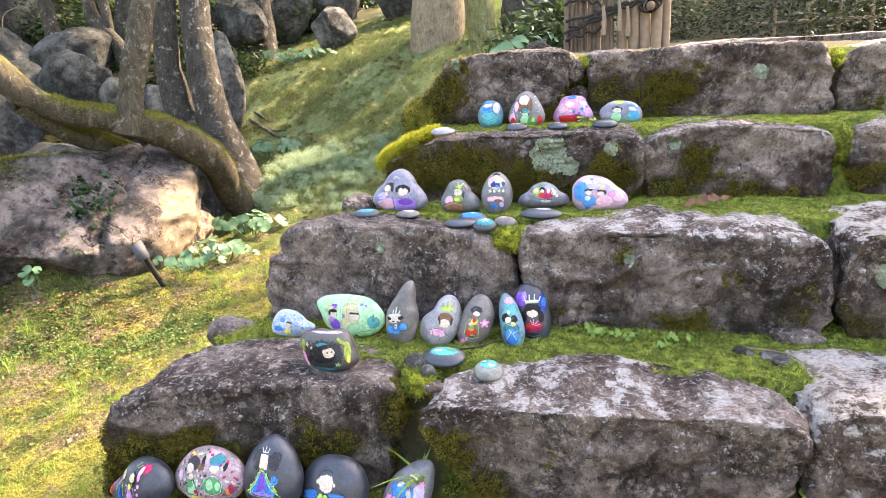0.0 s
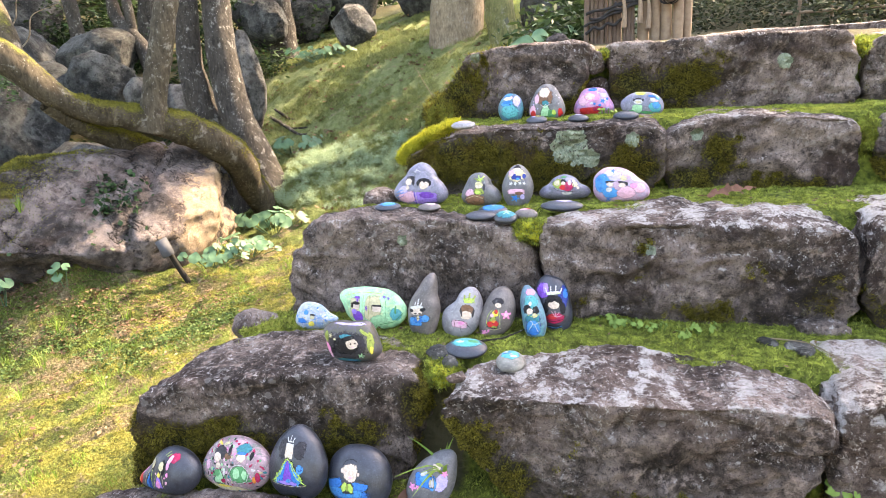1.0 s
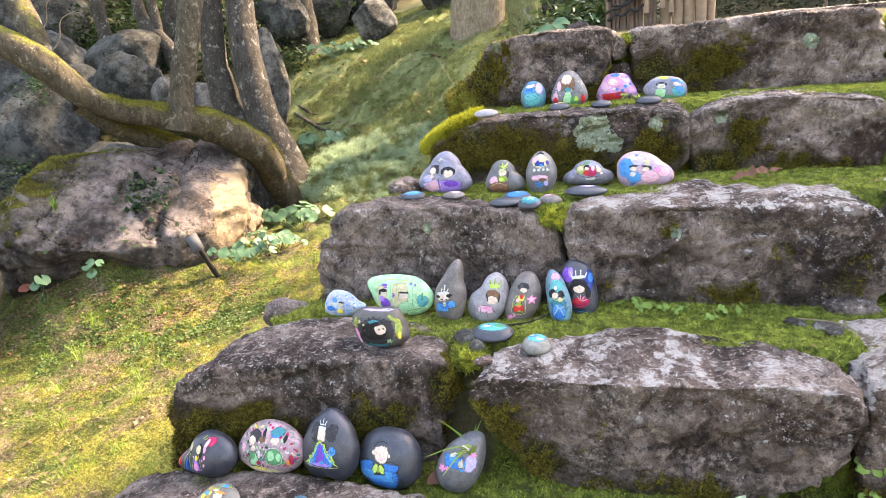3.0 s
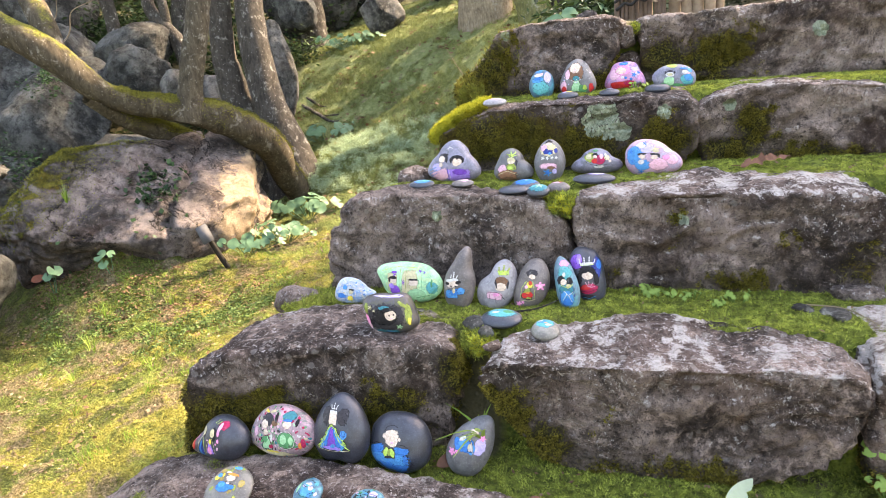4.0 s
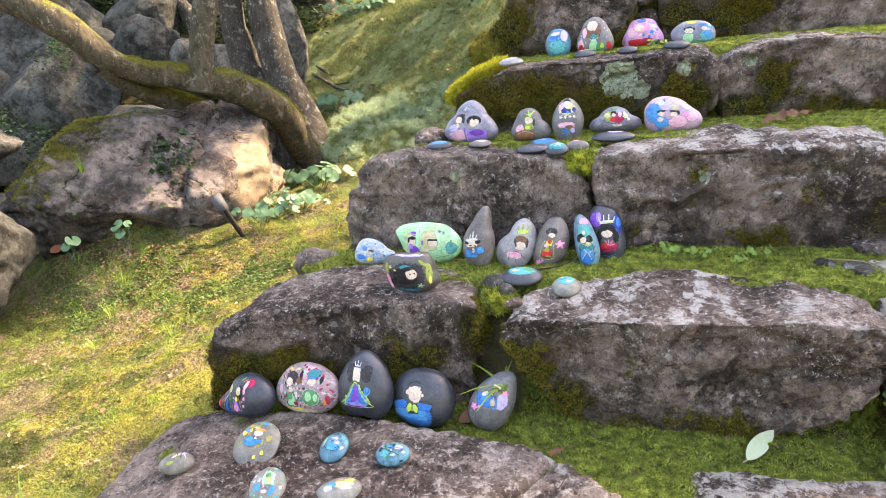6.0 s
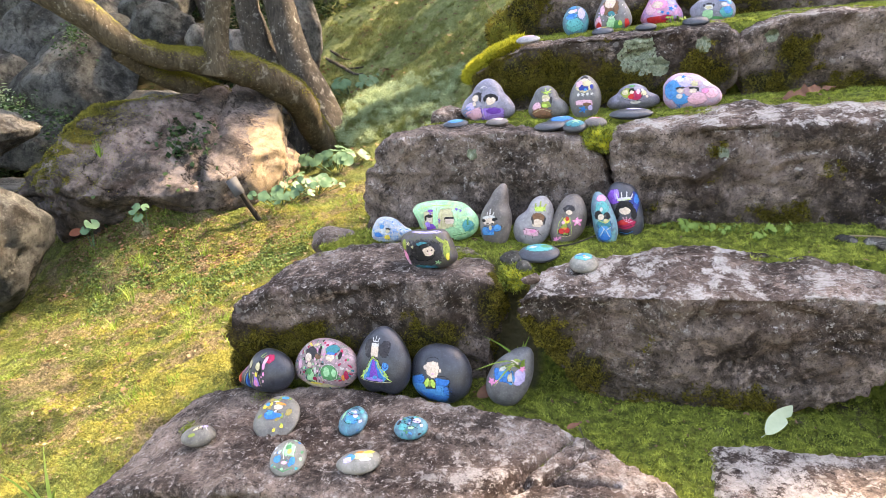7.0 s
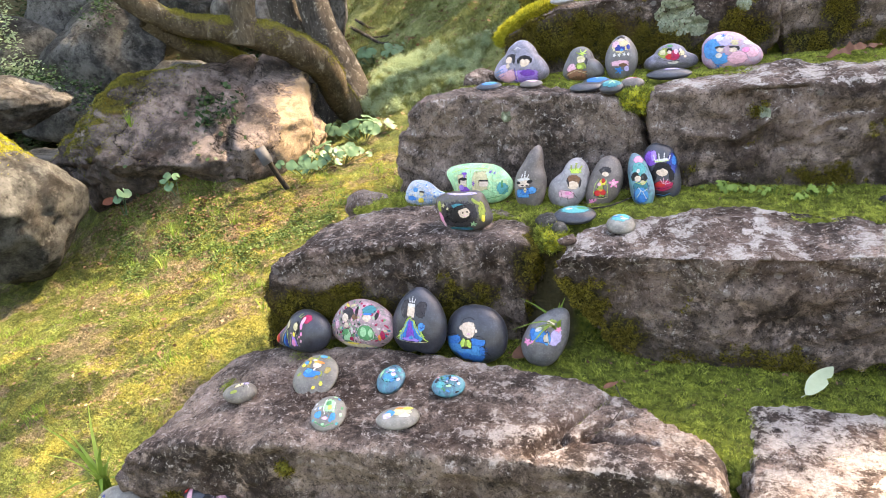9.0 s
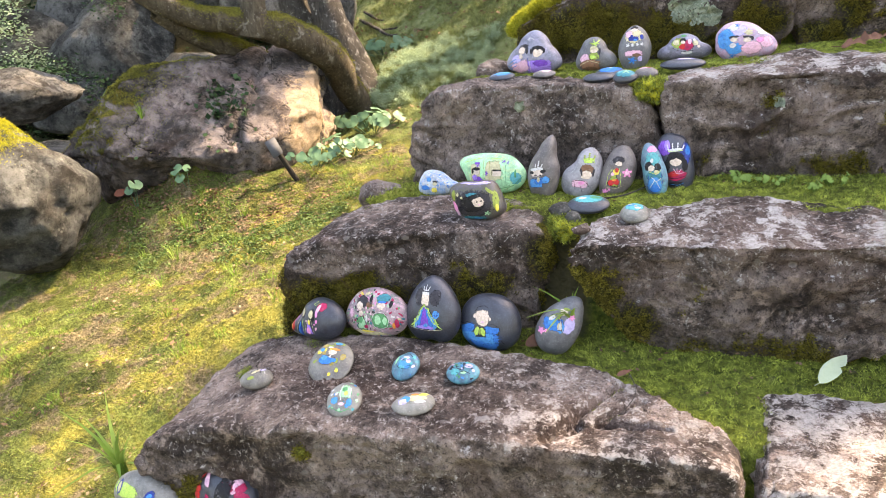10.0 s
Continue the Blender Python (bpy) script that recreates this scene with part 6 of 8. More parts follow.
painted_stone("low wide slate stone with a red and gold patch", (0.168, 0.092, 0.08, 0.34, 17), "lilac", (-0.115, 2.214, 0.872), [
    ("olive", -0.22, 0.25, 0.24, 0.40), ("cream", -0.28, 0.3, 0.12, 0.24), ("crimson", 0.12, 0.05, 0.24, 0.36), ("black", -0.04, 0.40, 0.12, 0.18), ("skin", -0.04, 0.28, 0.08, 0.14), ("red", -0.06, -0.02, 0.12, 0.2), ("rose", 0.2, 0.3, 0.08, 0.2), ("white", 0.10, -0.42, 0.22, 0.12), ("cream", 0.40, 0.2, 0.12, 0.24), ("white", 0.36, 0.42, 0.06, 0.10), ("skin", 0.52, -0.06, 0.06, 0.12), line("coal", 1.6, (-0.44, 0.0), (-0.3, -0.2), (0.0, -0.36), (0.4, -0.3)), line("coal", 1.6, (0.28, 0.5), (0.36, 0.1), (0.3, -0.2)), ("green", -0.02, 0.74, 0.12, 0.10)], 16, 2, 0)
painted_stone("pale stone half blue, half pink with small patches", (0.178, 0.12, 0.08, 0.22, 18), "rose", (0.066, 2.189, 0.87), [
    ("lilac", -0.30, 0.45, 0.36, 0.34), ("sky", -0.66, 0.08, 0.30, 0.56), ("sky", -0.40, -0.44, 0.30, 0.30), ("white", -0.42, 0.62, 0.2, 0.2), ("blue", -0.78, 0.3, 0.10, 0.16, 0, "star"), ("blue", -0.30, 0.72, 0.10, 0.14, 0, "star"), ("blue", -0.55, 0.52, 0.07, 0.10, 0, "star"), ("blue", -0.45, -0.76, 0.13, 0.14, 0, "star"), ("blue", -0.74, -0.2, 0.08, 0.12, 0, "star"), ("white", -0.45, -0.28, 0.12, 0.14), ("rose", 0.15, -0.45, 0.36, 0.34), ("rose", 0.62, -0.2, 0.24, 0.3), ("coal", -0.42, 0.14, 0.17, 0.06, 4, "box"), ("skin", -0.42, 0.0, 0.13, 0.13), ("coal", 0.02, 0.08, 0.18, 0.07, -8, "box"), ("coal", 0.16, 0.0, 0.05, 0.12), ("skin", 0.0, -0.06, 0.14, 0.13), ("cream", 0.02, 0.38, 0.18, 0.18, 0, "star"), ("cream", 0.06, 0.26, 0.12, 0.10), ("pink", 0.40, -0.1, 0.14, 0.14), ("white", 0.5, 0.3, 0.2, 0.16)], 16, 4, 0)

# Row on the fourth tread.
painted_stone("small stone painted turquoise", (0.096, 0.118, 0.07, 0.06, 19), "teal", (-0.341, 2.6, 1.10), [
    ("lilac", 0.55, 0.3, 0.3, 0.4), ("aqua", 0.0, -0.38, 0.72, 0.42), ("aqua", -0.1, -0.2, 0.6, 0.3), ("sky", -0.2, 0.16, 0.50, 0.20), ("blue", -0.2, 0.24, 0.36, 0.12), ("white", -0.15, 0.48, 0.36, 0.14), ("rose", 0.15, 0.52, 0.14, 0.10), ("sky", -0.1, 0.76, 0.36, 0.14)], 16, -2, 4)
painted_stone("tall stone with a pale oval and green gown", (0.14, 0.145, 0.08, 0.26, 20), "grey", (-0.204, 2.6, 1.10), [
    ("brown", -0.08, 0.2, 0.48, 0.55), ("rose", -0.72, -0.50, 0.2, 0.34), ("red", -0.70, -0.66, 0.16, 0.22), ("red", 0.74, -0.62, 0.14, 0.26), ("rose", -0.5, 0.1, 0.14, 0.3), ("skin", -0.10, 0.42, 0.30, 0.32), ("rose", -0.08, 0.32, 0.06, 0.05), ("mint", -0.02, -0.50, 0.50, 0.42, 0, "robe"), ("teal", -0.04, -0.12, 0.22, 0.14), line("white", 2.4, (-0.3, -0.2), (-0.05, -0.36), (0.2, -0.18)), ("green", 0.3, -0.66, 0.24, 0.22), ("lime", 0.4, -0.6, 0.12, 0.14)] + scatter(61, ["white", "lilac", "rose"], 16, 0.035, 0.7), 16, 0, 0)
painted_stone("pink painted stone with a blue hat patch", (0.152, 0.118, 0.08, 0.24, 21), "pink", (-0.033, 2.69, 1.10), [
    ("rose", -0.5, 0.1, 0.3, 0.4), ("lilac", 0.5, 0.5, 0.3, 0.3), ("red", -0.2, -0.62, 0.58, 0.22, 0, "box"), ("crimson", 0.2, -0.5, 0.3, 0.16), ("pink", -0.1, 0.3, 0.44, 0.36), ("skin", -0.18, 0.28, 0.28, 0.26), ("rose", -0.05, 0.2, 0.06, 0.05), ("rose", -0.32, 0.2, 0.06, 0.05), ("blue", -0.05, 0.76, 0.26, 0.14), ("navy", -0.02, 0.88, 0.14, 0.12, 0, "star"), ("violet", 0.42, 0.66, 0.22, 0.18), ("lilac", 0.5, 0.0, 0.26, 0.24, 0, "flower"), ("blue", 0.44, -0.02, 0.14, 0.16, 0, "flower"), ("blue", 0.66, 0.14, 0.10, 0.14, 0, "flower"), ("blue", 0.3, -0.3, 0.08, 0.10), ("white", -0.12, -0.16, 0.09, 0.09), ("blue", 0.04, -0.2, 0.07, 0.09), ("lilac", 0.7, -0.5, 0.14, 0.14, 0, "flower"), ("white", 0.2, 0.5, 0.06, 0.06)], 16, 0, 0)
painted_stone("oval grey stone with green and blue patches", (0.155, 0.10, 0.075, 0.08, 22), "lilac", (0.145, 2.66, 1.10), [
    ("lime", -0.15, 0.68, 0.26, 0.2), ("yellow", -0.12, 0.62, 0.14, 0.1), ("mint", -0.25, -0.5, 0.26, 0.3, 0, "box"), ("white", -0.22, -0.02, 0.24, 0.20), ("cream", -0.22, -0.04, 0.14, 0.12), ("coal", -0.22, 0.22, 0.14, 0.08), ("coal", -0.42, 0.1, 0.05, 0.12), ("coal", -0.02, 0.1, 0.05, 0.12), ("aqua", 0.56, -0.34, 0.34, 0.40), ("sky", 0.62, -0.2, 0.2, 0.3), ("white", 0.50, 0.16, 0.22, 0.16), ("rose", 0.6, 0.1, 0.08, 0.08), ("blue", 0.42, 0.46, 0.26, 0.20, 0, "crown"), ("sky", 0.66, 0.34, 0.12, 0.16), ("green", 0.2, -0.75, 0.3, 0.1), ("green", -0.5, -0.7, 0.16, 0.10)], 18, 0, -4)


def laid(label, width, length, thick, stone, place, patches, yaw=0.0, lean=8.0, seed=0, **shape):
    return painted_stone(label, (width, length, thick * 0.78, shape.get("point", 0.08), seed), stone, place, patches, lean, yaw, 0, True, "painted pebbles laid flat on the steps")


# Pebbles laid flat.
laid("flat slate pebble with a green top", 0.115, 0.08, 0.042, "slate", (-0.336, 1.637, 0.578), [("aqua", 0, 0.1, 0.75, 0.6), ("green", 0.3, 0.2, 0.3, 0.2), ("white", -0.3, 0.1, 0.2, 0.14)], 0, 12, 31)
laid("pale pebble painted white and light blue on top", 0.072, 0.075, 0.046, "pale", (-0.209, 1.566, 0.578), [("aqua", 0, 0.15, 0.7, 0.6), ("white", 0.2, -0.1, 0.25, 0.12), ("sky", -0.2, 0.3, 0.3, 0.2), ("white", -0.3, 0.4, 0.2, 0.1), ("orange", 0.05, 0.1, 0.12, 0.05)], 10, 14, 32)
laid("flat slate pebble with a blue painted top", 0.088, 0.06, 0.026, "slate", (-0.681, 2.10, 0.868), [("sky", 0, 0, 0.7, 0.6), ("aqua", 0.3, 0.1, 0.3, 0.3)], 0, 10, 33)
laid("flat dark pebble with a pale stripe", 0.075, 0.05, 0.026, "brown", (-0.538, 2.09, 0.868), [("rose", 0.2, 0, 0.4, 0.5), ("white", -0.2, 0.1, 0.3, 0.2)], 0, 10, 34)
laid("flat plain slate pebble", 0.10, 0.06, 0.032, "slate", (-0.347, 1.985, 0.862), [], 12, 6, 35)
laid("flat pebble with a blue painted top", 0.09, 0.07, 0.026, "slate", (-0.325, 2.06, 0.865), [("blue", 0, 0, 0.85, 0.8), ("sky", 0.1, 0.2, 0.2, 0.3), ("white", 0.0, 0.3, 0.16, 0.12)], 0, 10, 36)
laid("small pebble painted with a bright green star", 0.068, 0.06, 0.040, "slate", (-0.268, 1.945, 0.862), [("teal", 0, 0, 0.9, 0.85), ("mint", 0.1, 0.1, 0.5, 0.5, 20, "star"), ("aqua", -0.4, 0.1, 0.25, 0.3), ("white", 0.0, 0.45, 0.16, 0.1)], 0, 16, 37)
laid("small dark pebble with reddish dabs", 0.07, 0.05, 0.040, "brown", (-0.212, 1.985, 0.862), [("rose", -0.2, 0.1, 0.4, 0.3), ("red", 0.2, 0.2, 0.2, 0.14)], -10, 10, 38)
laid("long flat slate pebble", 0.132, 0.07, 0.036, "slate", (-0.114, 2.085, 0.868), [("lilac", 0.1, 0.1, 0.4, 0.3)], -4, 6, 39)
laid("flat pale brown pebble on moss", 0.085, 0.07, 0.034, "dove", (-0.479, 2.40, 1.095), [("rose", 0.1, 0, 0.5, 0.5)], 0, 6, 40)
laid("flat slate pebble with a yellow dab", 0.078, 0.055, 0.034, "slate", (-0.232, 2.535, 1.092), [("yellow", 0.1, 0.2, 0.36, 0.26), ("lilac", -0.3, 0, 0.2, 0.3)], 0, 12, 41)
laid("flat slate pebble with lilac dabs", 0.074, 0.055, 0.034, "slate", (-0.083, 2.54, 1.092), [("lilac", 0, 0.2, 0.4, 0.3)], 0, 8, 42)
laid("plain oval slate pebble", 0.088, 0.06, 0.042, "slate", (0.082, 2.54, 1.092), [], 0, 8, 43)
laid("tan disc pebble with a blue gown patch", 0.118, 0.125, 0.04, "tan", (-0.916, 1.14, 0.332), scatter(24, ["olive", "tawny", "yellow", "olive"], 14, 0.10, 0.75) + [("sky", 0.15, 0.74, 0.20, 0.08), ("sky", -0.5, 0.36, 0.12, 0.10), ("tawny", 0.6, 0.1, 0.14, 0.18), ("tawny", -0.42, 0.56, 0.14, 0.12), ("blue", -0.14, -0.14, 0.36, 0.20), ("sky", -0.25, -0.02, 0.18, 0.14), ("blue", 0.22, -0.1, 0.16, 0.10), ("skin", 0.06, 0.26, 0.24, 0.14), ("orange", 0.10, 0.42, 0.28, 0.07, -8), ("white", -0.14, 0.50, 0.14, 0.04), ("white", 0.02, 0.05, 0.08, 0.06), line("coal", 1.4, (-0.4, 0.0), (-0.1, 0.1), (0.3, 0.0))], 0, 26, 44)
laid("small pebble painted turquoise with dark lines", 0.072, 0.08, 0.038, "teal", (-0.718, 1.16, 0.328), scatter(21, ["sky", "teal", "lilac", "aqua", "blue"], 18, 0.13) + [("sky", 0.1, -0.2, 0.5, 0.3), ("aqua", 0.0, -0.4, 0.3, 0.14), ("mint", -0.6, 0.0, 0.10, 0.36), ("white", 0.0, 0.34, 0.28, 0.08), ("lilac", 0.3, 0.1, 0.2, 0.16), line("black", 2, (-0.3, 0.55), (0.1, 0.62), (0.4, 0.5)), line("black", 1.8, (-0.4, 0.2), (0.0, 0.1), (0.5, 0.24)), line("black", 1.6, (0.3, -0.3), (0.6, -0.1)), line("black", 1.6, (-0.5, -0.3), (-0.1, -0.5), (0.4, -0.46))], -10, 24, 45)
laid("small speckled teal pebble with dark lines", 0.08, 0.062, 0.038, "teal", (-0.569, 1.155, 0.328), scatter(8, ["sky", "lilac", "teal", "green", "aqua", "coal"], 22, 0.11) + [("aqua", -0.4, -0.3, 0.3, 0.3), ("lilac", 0.4, 0.2, 0.26, 0.26), ("rose", -0.55, 0.4, 0.10, 0.10), ("mint", 0.1, -0.4, 0.2, 0.14), line("black", 1.8, (-0.4, 0.5), (-0.3, 0.0), (0.0, -0.2)), line("black", 1.8, (-0.2, 0.55), (0.1, 0.3), (0.1, -0.1)), line("black", 1.6, (-0.5, 0.1), (0.2, 0.2), (0.6, 0.05)), line("black", 1.6, (-0.3, -0.4), (0.2, -0.3), (0.5, -0.5))], 12, 22, 46)
laid("small grey pebble with pale bars", 0.082, 0.056, 0.045, "tan", (-1.081, 1.045, 0.324), [("cream", 0.1, 0.3, 0.4, 0.14, 20), ("olive", -0.3, -0.3, 0.26, 0.18), ("lilac", 0.45, 0.4, 0.2, 0.16), line("black", 2.4, (0.4, 0.6), (0.3, 0.0)), line("black", 2.4, (0.15, 0.6), (0.1, 0.1)), line("coal", 2, (-0.2, 0.4), (-0.25, 0.05)), line("white", 2, (0.5, 0.3), (0.6, -0.1))], 30, 24, 47)
laid("round pebble painted green with blue patches", 0.084, 0.09, 0.036, "pale", (-0.809, 1.005, 0.328), scatter(23, ["white", "mint", "aqua", "sky", "mint", "green"], 22, 0.09) + [("mint", 0.1, 0.2, 0.4, 0.42), ("green", 0.05, 0.34, 0.16, 0.16), ("lime", 0.16, 0.1, 0.14, 0.16), ("sky", -0.44, -0.3, 0.24, 0.22), ("sky", 0.42, -0.4, 0.18, 0.22), ("rose", 0.0, -0.5, 0.2, 0.10), line("white", 2.6, (-0.1, 0.6), (-0.2, 0.1), (-0.05, -0.3)), line("white", 2.4, (0.4, 0.4), (0.42, -0.1)), line("green", 2.4, (-0.6, -0.66), (0.0, -0.92), (0.5, -0.72))], 10, 24, 48)
laid("pointed pale pebble with yellow and blue dabs", 0.098, 0.058, 0.038, "pale", (-0.641, 1.02, 0.326), [("cream", 0.2, 0.1, 0.5, 0.4), ("yellow", 0.5, 0.35, 0.26, 0.18), ("sky", -0.35, 0.1, 0.24, 0.3), ("lilac", -0.5, -0.1, 0.22, 0.26), ("orange", 0.1, 0.4, 0.2, 0.12), ("white", 0.3, -0.3, 0.3, 0.16)], 24, 20, 49)

# Stones at the foot of the lowest step.
painted_stone("large pale stone with dark loops of paint", (0.22, 0.13, 0.10, 0.06, 51), "pale", (-1.36, 0.80, 0.04), [("lime", -0.3, 0.3, 0.5, 0.3), ("navy", -0.5, 0.35, 0.12, 0.3), ("cream", -0.5, 0.35, 0.07, 0.22), ("navy", 0.5, 0.3, 0.14, 0.3), ("sky", 0.5, 0.3, 0.08, 0.2)], 24, -8, 0)
painted_stone("dark stone with bright red blotches", (0.18, 0.15, 0.11, 0.12, 52), "slate", (-1.13, 0.83, 0.06), scatter(9, ["red", "crimson", "red", "rose"], 22, 0.2) + [("black", 0.35, 0.2, 0.25, 0.6)], 26, -6, 0)
painted_stone("small grey stone with a yellow and black patch", (0.11, 0.10, 0.08, 0.1, 53), "grey", (-0.99, 0.84, 0.04), [("black", 0, 0.5, 0.4, 0.3), ("cream", 0, 0.4, 0.3, 0.24)], 24, -4, 0)
painted_stone("small plain grey stone at the foot of a step", (0.09, 0.07, 0.06, 0.05, 54), "dove", (-0.68, 0.87, 0.045), [("white", 0, 0.3, 0.4, 0.3)], 26, 0, 0)


# ---- moss cushions in the joints ----
def moss_cushion(label, centre, size, material, blade_material, seed, count=5000, length=0.012):
    bm = bmesh.new()
    bmesh.ops.create_icosphere(bm, subdivisions=4, radius=1.0)
    v = np.array([w.co[:] for w in bm.verts])
    v = v * (1 + 0.28 * fbm(v, 1.8, 3, seed) + 0.08 * fbm(v, 7, 3, seed + 3))[:, None] * np.array(size)
    for w, co in zip(bm.verts, v):
        w.co = co
    me = bm_mesh("moss_cushion", bm)
    ob = part("moss_cushion", me, material)
    ob.location = centre
    tagged(ob, label, "moss")
    nn, rng = normals(me), np.random.default_rng(seed)
    k = rng.integers(0, len(v), count)
    at = v[k] + rng.normal(0, 0.004, (count, 3))
    d = nn[k] + rng.normal(0, 0.5, (count, 3)) + (0, 0, 0.3)
    d /= np.linalg.norm(d, axis=1)[:, None]
    s = np.cross(d, rng.normal(0, 1, (count, 3)))
    s *= 0.0016 / np.linalg.norm(s, axis=1)[:, None]
    tip = at + d * length * rng.uniform(0.4, 1.3, (count, 1))
    tri = np.stack([at - s, at + s, tip], 1).reshape(-1, 3)
    part("fuzz", soup("fuzz", tri, np.arange(3 * count).reshape(-1, 3), False), blade_material, ob)
    return ob


OLIVE_MOSS = plain_material("olive_moss", (0.05, 0.06, 0.010), (0.19, 0.19, 0.03), 60, 0.95, 0.9)
for n, (x, y, z, rx, ry, rz) in enumerate(((-0.565, 2.52, 1.088, 0.045, 0.09, 0.014), (-0.605, 2.46, 1.074, 0.040, 0.06, 0.016), (-0.640, 2.52, 1.058, 0.040, 0.08, 0.016), (-0.668, 2.45, 1.036, 0.034, 0.05, 0.018), (-0.700, 2.50, 1.020, 0.032, 0.07, 0.018), (-0.712, 2.44, 0.996, 0.022, 0.045, 0.020))):
    edge_moss = moss_cushion("bright yellow moss cushion drooping over a step's end", (x, y, z), (rx, ry, rz), GOLD_MOSS, BRIGHT_MOSS, 211 + n, 4200, 0.013)
    edge_moss.rotation_euler = (0, radians(-24 - 3 * n), 0)
moss_cushion("golden moss spilling down a joint between steps", (-0.395, 1.60, 0.545), (0.045, 0.07, 0.028), GOLD_MOSS, MOSS_BLADES, 202, 7000, 0.008)
moss_cushion("dark moss deep in a joint between steps", (-0.40, 1.70, 0.38), (0.05, 0.05, 0.14), OLIVE_MOSS, FACE_MOSS, 203, 9000, 0.014)
moss_cushion("green moss cushion in a joint above a wedge stone", (-0.20, 1.965, 0.832), (0.055, 0.05, 0.035), GOLD_MOSS, MOSS_BLADES, 204, 4000)
moss_cushion("small moss cushion between two top stones", (0.0, 2.87, 1.322), (0.018, 0.045, 0.018), GOLD_MOSS, MOSS_BLADES, 205, 2000, 0.007)
moss_cushion("bright moss cushion in the joint of the top row", (0.928, 2.915, 1.300), (0.022, 0.045, 0.030), GOLD_MOSS, MOSS_BLADES, 206, 2500, 0.008)
moss_cushion("moss cushion in the joint beside a brown step", (0.845, 2.52, 1.02), (0.03, 0.05, 0.055), OLIVE_MOSS, MOSS_BLADES, 207, 5000, 0.009)
moss_cushion("dark moss mound at the sloping end of the top stone", (-0.64, 2.79, 1.10), (0.07, 0.10, 0.09), OLIVE_MOSS, FACE_MOSS, 208, 9000, 0.016)
moss_cushion("yellow-green moss at the open end of a tread", (-0.93, 1.79, 0.560), (0.15, 0.11, 0.026), OLIVE_MOSS, MOSS_BLADES, 209, 16000, 0.007)

moss_cushion("dark dry moss tuft on the lowest step's face", (-0.885, 0.905, 0.255), (0.018, 0.012, 0.014), OLIVE_MOSS, FACE_MOSS, 212, 900, 0.007)


# ---- lichens on the step stones ----
from mathutils.bvhtree import BVHTree


def surface(ob):
    return BVHTree.FromPolygons([ob.matrix_basis @ v.co for v in ob.data.vertices], [p.vertices[:] for p in ob.data.polygons])


def lichen(key, x, z, r, seed):
    """A rosette of small overlapping lobes on the face of a stone, wavy and raised at their tips, with gaps towards the rim."""
    ob, rng = STONES[key][0], random.Random(seed)
    tree_of = surface(ob)
    verts, faces = [], []
    for _ in range(int(40 + 16000 * r)):
        th, d = rng.uniform(0, 2 * math.pi), r * math.sqrt(rng.random())
        reach = 0.92 + 0.22 * noise.noise((math.cos(th) * 1.8, math.sin(th) * 1.8, seed))
        px, pz = x + d * reach * math.cos(th), z + d * reach * math.sin(th)
        hit, nor, _, _ = tree_of.ray_cast(Vector((px, 0.5, pz)), Vector((0, 1, 0)))
        if hit is None or nor.y > -0.15:
            continue
        out = Vector((math.cos(th + rng.gauss(0, 0.5)), 0, math.sin(th + rng.gauss(0, 0.5))))
        out = (out - nor * out.dot(nor)).normalized()
        side, size, n = nor.cross(out), rng.uniform(0.0035, 0.0065), len(verts)
        lift = 0.0012 + 0.002 * rng.random()
        for u, w, h in ((-0.8, 0.0, 0.2), (-0.2, -0.75, 0.7), (0.6, -0.65, 1.3), (1.0, 0.0, 1.6), (0.6, 0.65, 1.3), (-0.2, 0.75, 0.7)):
            verts.append(hit + out * (u * size) + side * (w * size * rng.uniform(0.7, 1.2)) + nor * (lift * h))
        verts.append(hit + nor * lift * 0.5)
        faces += [(n + k, n + (k + 1) % 6, n + 6) for k in range(6)]
    part("lichen", soup("lichen", np.array([w[:] for w in verts]), faces, False), LICHEN, ob, "pale grey-green lichen crust")


lichen("3L", -0.105, 1.020, 0.066, 1)
lichen("3L", -0.035, 0.985, 0.03, 2)
lichen("3L", 0.10, 1.045, 0.022, 3)
lichen("4R", 0.655, 1.262, 0.027, 4)
lichen("2RR", 0.80, 0.755, 0.035, 5)
lichen("3R", 0.31, 1.05, 0.02, 6)
lichen("4L", -0.49, 1.335, 0.016, 7)
lichen("2L", -0.585, 0.81, 0.014, 8)
lichen("2R", 0.14, 0.785, 0.012, 9)


# ---- plants ----
def round_leaf(bm, foot, stalk_top, radius, face, seed):
    """A stalked kidney-shaped leaf."""
    n = Vector(face).normalized()
    a = n.orthogonal().normalized()
    a.rotate(Matrix.Rotation(seed * 1.7, 3, n))
    b = n.cross(a)
    top = Vector(stalk_top)
    mid = bm.verts.new(top)
    rim = []
    for k in range(15):
        th = radians(20 + 320 * k / 14)
        r = radius * (1 + 0.06 * math.sin(k * 2.3 + seed))
        rim.append(bm.verts.new(top + (a * math.cos(th) + b * math.sin(th)) * r + n * 0.12 * radius * math.cos(3 * th + seed)))
    for p, q in zip(rim, rim[1:]):
        bm.faces.new((mid, p, q))
    f, s = Vector(foot), 0.05 * radius + 0.0015
    quad = [bm.verts.new(p + d) for p in (f, top) for d in (a * s, b * s, -a * s, -b * s)]
    for k in range(4):
        bm.faces.new((quad[k], quad[(k + 1) % 4], quad[4 + (k + 1) % 4], quad[4 + k]))


